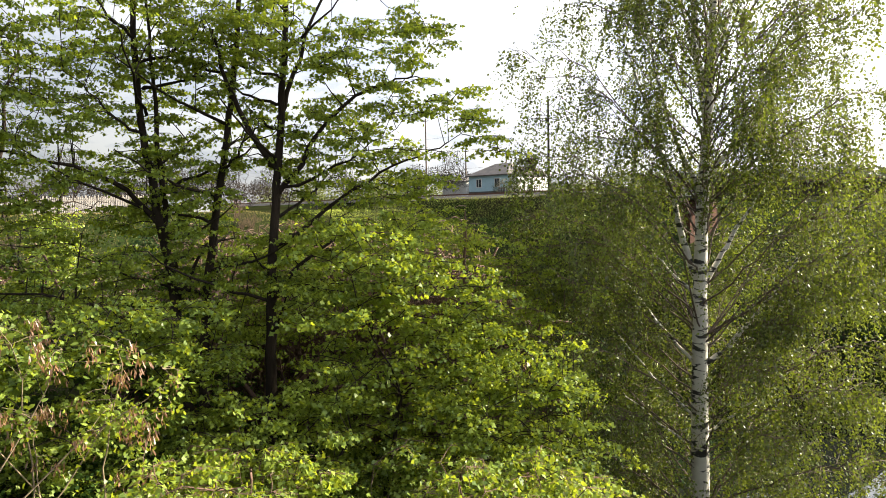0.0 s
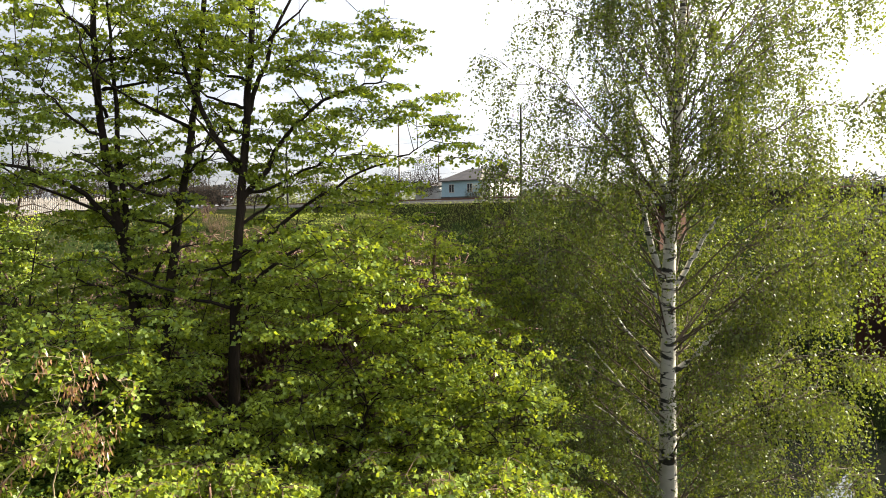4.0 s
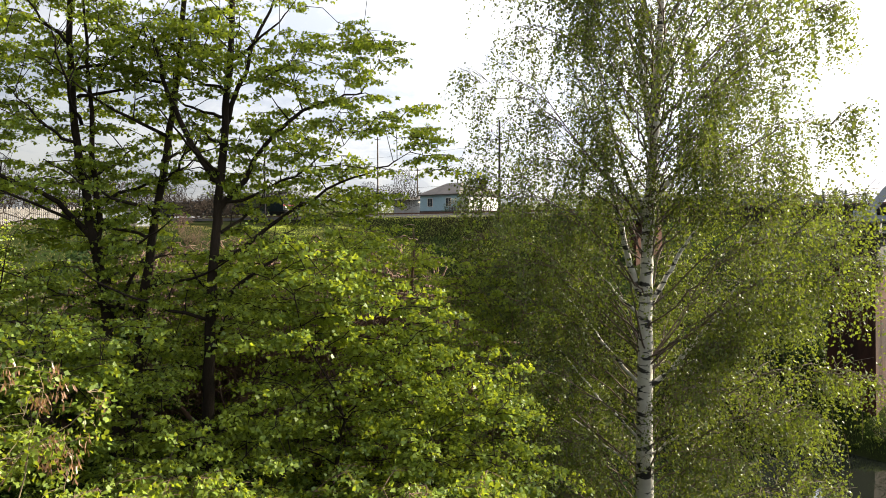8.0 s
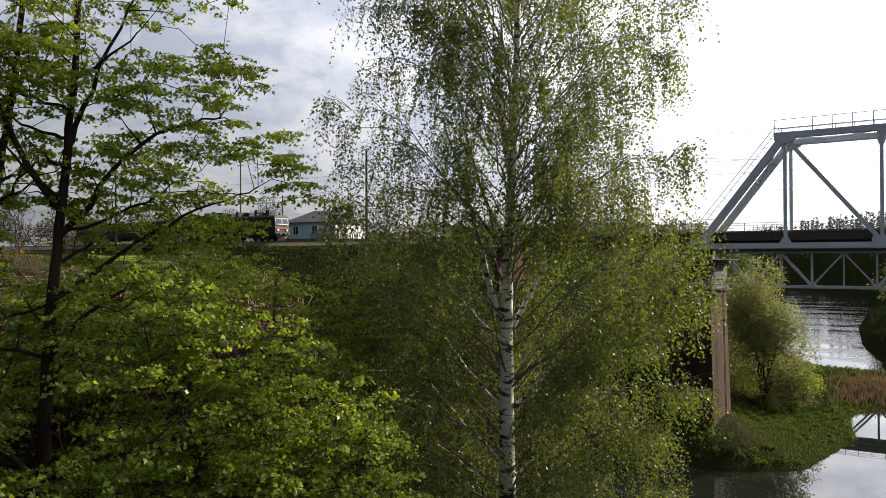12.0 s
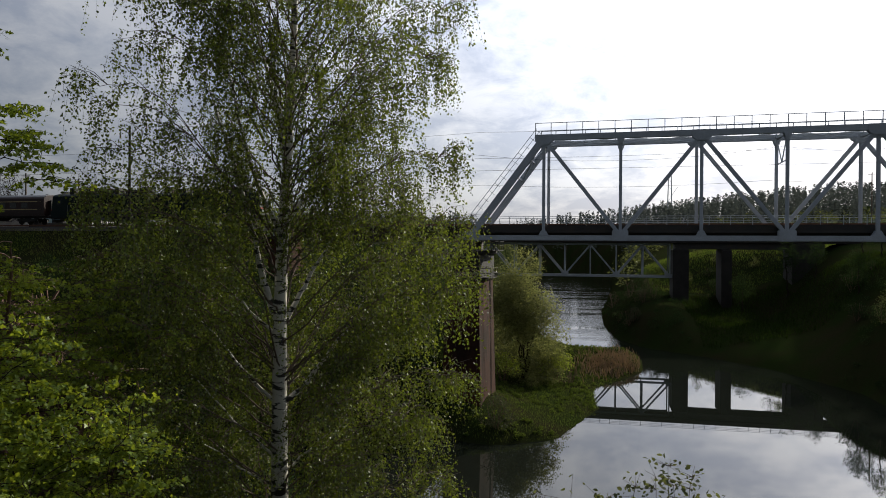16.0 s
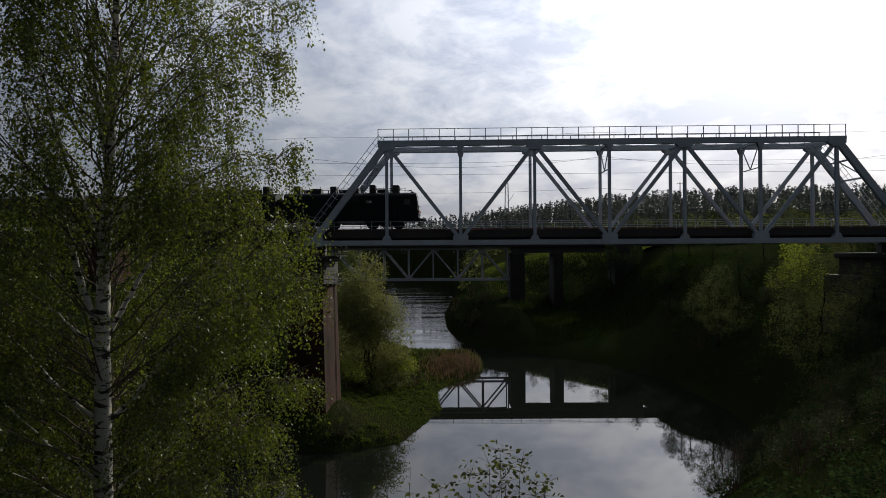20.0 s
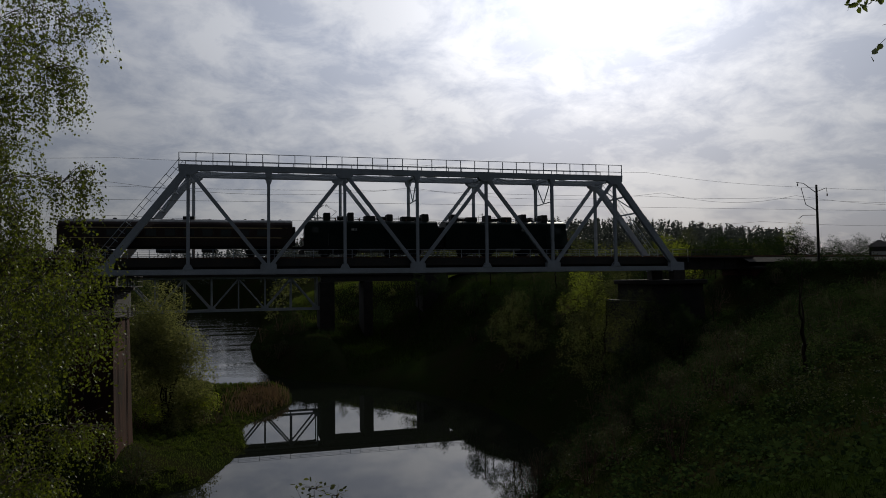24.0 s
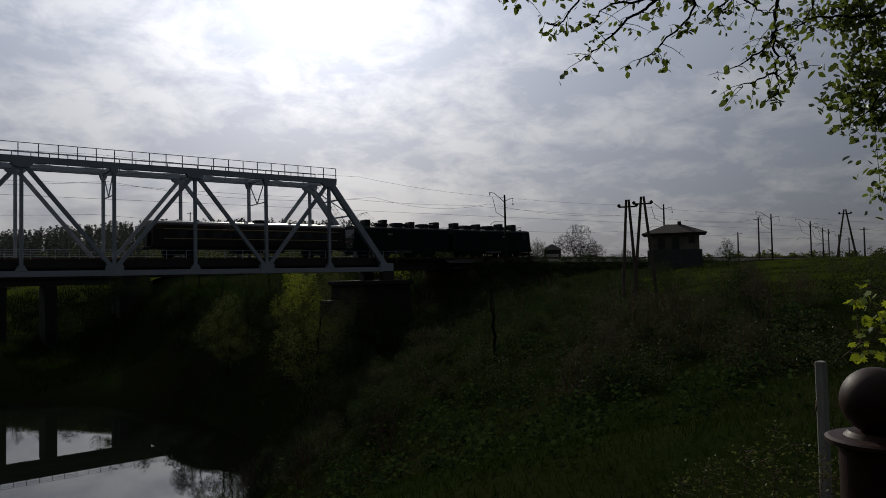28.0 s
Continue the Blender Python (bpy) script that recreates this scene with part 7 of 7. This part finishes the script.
# ---- grass, reeds and weeds ----
def meadow():
    rng = np.random.default_rng(8)

    def sow(n, x0, x1, y0, y1, dmin=0.2, dmax=999):
        x, y = rng.uniform(x0, x1, n), rng.uniform(y0, y1, n)
        d = shore_distance(x, y)
        k = (d > dmin) & (d < dmax)
        x, y = x[k], y[k]
        return np.stack([x, y, ground_z(x, y) - 0.03], 1)

    spit = sow(60000, -22, 9, 69, 145, 0.1, 14)
    me = leaves("spit_grass", spit, 0.28, "litgrass", "blade", rng, upright=True)
    tagged(new("spit_grass", me), "fresh green grass on the low spit", "grass", kind="stuff")
    bank = sow(15000, 20, 62, 138, 184, 2, 40)
    beyond = sow(26000, 14, 85, 187, 250, 1, 80)
    me = leaves("far_bank_grass", beyond, 0.7, "litgrass", "blade", rng, upright=True)
    tagged(new("far_bank_grass", me), "bright grass on the bank beyond the road bridge", "grass", kind="stuff")
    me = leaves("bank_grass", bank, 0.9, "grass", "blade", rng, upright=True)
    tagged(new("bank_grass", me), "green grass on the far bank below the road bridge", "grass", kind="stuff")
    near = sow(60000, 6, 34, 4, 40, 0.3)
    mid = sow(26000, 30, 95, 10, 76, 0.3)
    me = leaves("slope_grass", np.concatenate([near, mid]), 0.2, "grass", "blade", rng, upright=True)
    tagged(new("slope_grass", me), "rough green grass over the near slope and field", "grass", kind="stuff")
    field = sow(130000, 40, 105, 12, 52, 8)
    field = field[(field[:, 2] > 18.6) & (np.degrees(np.arctan2(field[:, 0], field[:, 1])) > 55)]
    me = leaves("field_grass", field, 0.26, "litgrass", "blade", rng, upright=True)
    tagged(new("field_grass", me), "short green grass on the level field by the line", "grass", kind="stuff")
    west = np.concatenate([sow(40000, -75, -20, 5, 45, 0.5), sow(25000, -95, -20, 50, 90, 0.5)])
    me = leaves("meadow_grass", west, 0.2, "drygrass", "blade", rng, upright=True)
    tagged(new("meadow_grass", me), "spring meadow grass on the western bank", "grass", kind="stuff")
    verge = sow(36000, -100, -44, 62, 82, 0.5)
    me = leaves("verge_grass", verge, 0.24, "vergegrass", "blade", rng, upright=True)
    tagged(new("verge_grass", me), "bright grass on the railway embankment below the house", "grass", kind="stuff")
    c = rng.normal(0, 1, (1700, 2)) * (2.6, 4.2) + (2.6, 118)
    k = shore_distance(c[:, 0], c[:, 1]) > 0.2
    c = c[k]
    P = np.stack([c[:, 0], c[:, 1], ground_z(c[:, 0], c[:, 1])], 1)
    me = leaves("dry_reeds", P, 1.15, "reed", "blade", rng, upright=True)
    tagged(new("dry_reeds", me), "brown dry reeds at the spit's edge", "reeds", kind="stuff")
    # tall leafy weeds
    w = sow(12000, 18, 66, 8, 64, 1.0)
    keep = np.sin(w[:, 0] * 0.62 + 1.3 * np.sin(w[:, 1] * 0.3)) * np.cos(w[:, 1] * 0.55 + np.sin(w[:, 0] * 0.4)) + rng.normal(0, 0.16, len(w)) > 0.48
    w = w[keep]
    out = []
    for p in w:
        h = rng.uniform(0.7, 1.9)
        k = 30
        f = rng.uniform(0.05, 1, k)
        wide = 0.05 + 0.14 * (1 - f)
        out.append(p + np.stack([rng.normal(0, 1, k) * wide, rng.normal(0, 1, k) * wide, f * h], 1))
    me = leaves("tall_weeds", np.concatenate(out), 0.10, "dryweed", "diamond", rng, droop=-0.3)
    tagged(new("tall_weeds", me), "pale tall leafy weeds on the slope", "weeds", kind="stuff")


meadow()


# ---- branches close to the standpoint ----
NUDGE = pose(-0.05, -0.05, -0.08)


def spot(az, el, d):
    """A point at the distance d from the standpoint, az clockwise from +y, el upwards."""
    a, b = radians(az + 0.4), radians(el + 1.1)
    return (0.07 + d * math.sin(a) * math.cos(b), 0.06 + d * math.cos(a) * math.cos(b), 20.51 + d * math.sin(b))


def overhanging_branch():
    sk = Skeleton(61)
    sk.limb([(4.3, 0.6, 17.5), (4.3, 0.55, 19.6), (4.25, 0.5, 21.2), (4.2, 0.45, 22.6), (4.1, 0.5, 24.0)], 0.11, 0.05, 10, 0.01)
    twigs = [
        (3.10, 0.0220, 0.0080, [(74.2, 20.4), (70.2, 20.7), (66.1, 21.2), (61.2, 21.7), (56.7, 21.9), (51.4, 22.0)]),
        (3.00, 0.0100, 0.0020, [(62.8, 21.5), (58.9, 20.6), (56.6, 19.6), (54.9, 18.8), (53.4, 17.7), (52.2, 16.7), (50.4, 15.7)]),
        (3.00, 0.0080, 0.0020, [(55.0, 22.0), (51.4, 21.3), (49.6, 21.2), (47.8, 20.9), (45.9, 20.5), (44.4, 21.1), (43.3, 21.2)]),
        (2.95, 0.0060, 0.0020, [(58.9, 20.6), (59.7, 18.9), (58.4, 17.5), (57.1, 16.5), (55.1, 15.3)]),
        (3.05, 0.0060, 0.0020, [(52.3, 22.0), (49.9, 19.7), (48.9, 18.4), (47.7, 18.7)]),
        (3.05, 0.0060, 0.0020, [(56.6, 19.6), (54.3, 19.8), (52.3, 19.5), (51.0, 18.2)]),
        (2.90, 0.0080, 0.0020, [(66.1, 21.2), (65.6, 19.0), (64.9, 17.6), (64.8, 16.1), (64.9, 14.5), (65.0, 13.1), (65.1, 12.0), (64.1, 11.3)]),
        (2.90, 0.0040, 0.0015, [(64.8, 15.8), (63.6, 14.6), (62.2, 14.1), (61.3, 13.7)]),
        (2.90, 0.0040, 0.0015, [(65.0, 13.4), (63.5, 12.8), (62.4, 12.6)]),
        (2.90, 0.0040, 0.0015, [(64.8, 16.1), (65.8, 14.6), (66.5, 13.2)]),
        (3.20, 0.0120, 0.0030, [(74.0, 16.2), (71.4, 16.0), (69.1, 16.4), (67.6, 16.8), (66.4, 16.1)]),
        (3.20, 0.0080, 0.0020, [(73.8, 12.3), (71.9, 11.6), (70.7, 9.6), (68.8, 8.9)]),
        (3.20, 0.0060, 0.0020, [(73.8, 10.3), (71.6, 9.9), (71.1, 8.4)]),
        (3.00, 0.0060, 0.0020, [(63.3, 21.5), (62.4, 19.0), (61.0, 18.5), (60.1, 17.7)]),
        (3.00, 0.0060, 0.0020, [(67.8, 21.0), (67.2, 19.0), (67.7, 17.4), (66.7, 16.3)]),
        (3.00, 0.0060, 0.0020, [(61.2, 21.7), (61.6, 19.9), (63.7, 18.1), (64.2, 17.5)]),
    ]
    pos = []
    rng = sk.rng
    for d, r0, r1, line in twigs:
        pts = [spot(a, e, d + 0.06 * math.sin(2.1 * i + d * 40)) for i, (a, e) in enumerate(line)]
        if r0 > 0.02 or line[0][0] > 71:
            pts.insert(0, (4.2, 0.5, pts[0][2] + 0.25))
        T = sk.limb(pts, r0, r1, 6, 0.004)
        for i in range(1, len(T)):
            if r0 > 0.02 and i < len(T) // 4:
                continue
            for u in np.arange(0, 1, 0.03 / max(0.03, np.linalg.norm(T[i] - T[i - 1]))):
                if rng.random() < 0.35:
                    continue
                q = T[i - 1] + (T[i] - T[i - 1]) * u
                tip = q + rng.normal(0, 1, 3) * (0.055, 0.055, 0.035) - (0, 0, 0.025)
                sk.b.tube([q, (q + tip) / 2 + (0, 0, 0.008), tip], [0.0018, 0.0013, 0.0008], 3, False)
                k = rng.integers(2, 7)
                pos.append(q + (tip - q) * rng.uniform(0.4, 1.05, k)[:, None] + rng.normal(0, 0.010, (k, 3)))
    # denser leaves towards the trunk
    for a, e in ((70.9, 15.6), (70.3, 17.4), (71.9, 13.1), (70.5, 10.8), (71.9, 10.6), (72.1, 6.0), (68.4, 18.0)):
        for p in in_blob(rng, spot(a, e, 3.3), (0.14, 0.14, 0.16), 24, 0.1):
            sk.reach(p, 0.0015, 3, 0.05, r_max=0.005)
            pos.append(p + rng.normal(0, 0.035, (12, 3)))
    lm = leaves("crown", np.concatenate(pos), 0.033, "limeleaf", "oval", rng, droop=0.7)
    tree_parts("lime_tree", "overhanging branches with small fresh oval leaves", sk, lm, "bark")
    # maple twig at the edge, and sprigs below
    sk = Skeleton(62)
    sk.limb([(4.75, 1.2, 17.5), (4.6, 1.3, 19.4), (4.3, 1.4, 20.4), (4.05, 1.5, 20.5)], 0.02, 0.004, 6, 0.006)
    sk.limb([(4.4, 1.38, 20.2), (4.1, 1.55, 20.2), (3.97, 1.62, 20.12)], 0.008, 0.003, 5, 0.005)
    p = np.concatenate([in_blob(sk.rng, (4.08, 1.5, 20.30), (0.12, 0.12, 0.26), 60, 0.1), in_blob(sk.rng, (4.5, 1.3, 20.1), (0.3, 0.3, 0.5), 60, 0.1)])
    for q in p[:60]:
        sk.reach(q, 0.0015, 3, 0.05, r_max=0.004)
    lm = leaves("crown", p, 0.046, "maple", "maple", sk.rng, droop=0.6)
    tree_parts("maple_sapling", "thin maple sapling with bright lobed leaves", sk, lm, "twig", "sapling", at=NUDGE)
    for nm, seed, spots, base, size in (
            ("sprig_bush", 63, [(0.59, 5.56, 18.88), (-0.14, 5.59, 18.55), (0.87, 5.53, 18.62), (0.34, 5.58, 18.70), (0.62, 5.5, 18.76), (0.5, 5.6, 18.78), (0.95, 5.6, 18.62), (0.1, 5.5, 18.6), (0.75, 5.6, 18.8)], (0.45, 5.6), 0.046),
            ("sprig_bush", 64, [(6.52, 3.18, 19.0), (6.22, 3.74, 18.62), (6.68, 2.82, 18.80), (6.4, 3.4, 18.8), (6.6, 3.0, 18.9), (6.3, 3.6, 18.65), (6.75, 2.7, 18.95), (6.1, 3.9, 18.5), (6.5, 3.3, 18.7), (6.8, 2.9, 18.6), (6.6, 3.2, 18.6)], (6.6, 3.3), 0.036)):
        sk = Skeleton(seed)
        g = gz(*base)
        pos = []
        for s in spots:
            s = np.array(s)
            b = np.array([base[0] + (s[0] - base[0]) * 0.6, base[1] + (s[1] - base[1]) * 0.6, g - 0.2])
            L = sk.limb([b, (b + s) / 2 + sk.rng.normal(0, 0.03, 3), s], 0.008, 0.002, 5, 0.006)
            q = L[sk.rng.integers(len(L) // 3, len(L), 120)]
            pos.append(q + sk.rng.normal(0, 1, (120, 3)) * (0.08, 0.08, 0.06))
            for w in pos[-1][::2]:
                k = int(np.argmin(np.linalg.norm(L - w, axis=1)))
                sk.b.tube([L[k], w], [0.002, 0.001], 3, False)
        lm = leaves("crown", np.concatenate(pos), size, "bankleaf", "oval", sk.rng, droop=-0.1)
        tree_parts(nm, "leafy sprigs of a low bush on the near bank", sk, lm, "twig", "bush", "low bushes")


overhanging_branch()


def dry_key_bush():
    sk = Skeleton(71)
    rng = sk.rng
    base = np.array([-8.6, 1.6, gz(-8.6, 1.6)])
    tips = [(-8.38, 1.71, 19.2), (-8.2, 2.1, 18.9), (-8.08, 2.73, 18.85), (-7.91, 3.15, 18.5), (-8.34, 1.85, 18.2), (-8.12, 2.6, 18.4), (-8.5, 1.2, 18.6), (-8.1, 3.0, 18.0), (-8.56, 1.0, 19.3), (-8.5, 0.6, 18.8), (-8.6, 0.5, 18.0)]
    pos, green = [], []
    for s in tips:
        s = np.array(s)
        b = base + rng.normal(0, 1, 3) * (0.3, 0.5, 0)
        b[2] = base[2] - 0.3
        m = (b + s) / 2 + rng.normal(0, 0.15, 3)
        L = sk.limb([b, m, s, s + (rng.normal(0, 0.1), rng.normal(0, 0.15), 0.25)], 0.013, 0.003, 6, 0.02)
        for q in L[len(L) // 2::2]:
            for _ in range(2):
                e = q + rng.normal(0, 1, 3) * (0.18, 0.26, 0.13)
                sk.b.tube([q, (q + e) / 2 + (0, 0, 0.03), e], [0.004, 0.003, 0.002], 4, False)
                green.append(q + (e - q) * rng.uniform(0.2, 1, (7, 1)) + rng.normal(0, 0.10, (7, 3)))
                if rng.random() < 0.72:
                    k = rng.integers(16, 34)
                    pos.append(e + np.stack([rng.normal(0, 0.045, k), rng.normal(0, 0.045, k), -np.abs(rng.normal(0, 0.10, k))], 1))
                else:
                    green.append(e + rng.normal(0, 0.07, (10, 3)))
    t = tree_parts("box_elder_bush", "pale twigged bush hung with bunches of dry brown keys", sk, None, "paletwig", "bush")
    part("dry_keys", leaves("dry_keys", np.concatenate(pos), 0.085, "key", "key", rng, droop=2.6), None, t, "bunches of dry brown winged seeds", kind="stuff")
    part("crown", leaves("crown", np.concatenate(green), 0.075, "maple", "oval", rng, droop=0.4), None, t, kind="stuff")


dry_key_bush()


# ---- what moves ----
def train_row(s):
    """The pose of a vehicle whose middle is at the distance s along the line."""
    x = s
    d = track_y(x + 0.5) - track_y(x - 0.5)
    return pose(x, track_y(x), RAIL_Z, 0, 0, math.degrees(math.atan(d)))


def motions():
    for ob, back, turned in ((LOCO_FRONT, 8.2, 0), (LOCO_REAR, 24.55, 180), (COACH, 45.2, 0)):
        rows = []
        for i in range(29):
            u = i - 20.0
            front = -1.6 + 9.885 * u + 0.0415 * u * u
            rows.append((float(i), train_row(front - back) @ pose(0, 0, 0, 0, 0, turned)))
        walk(ob, rows)


motions()
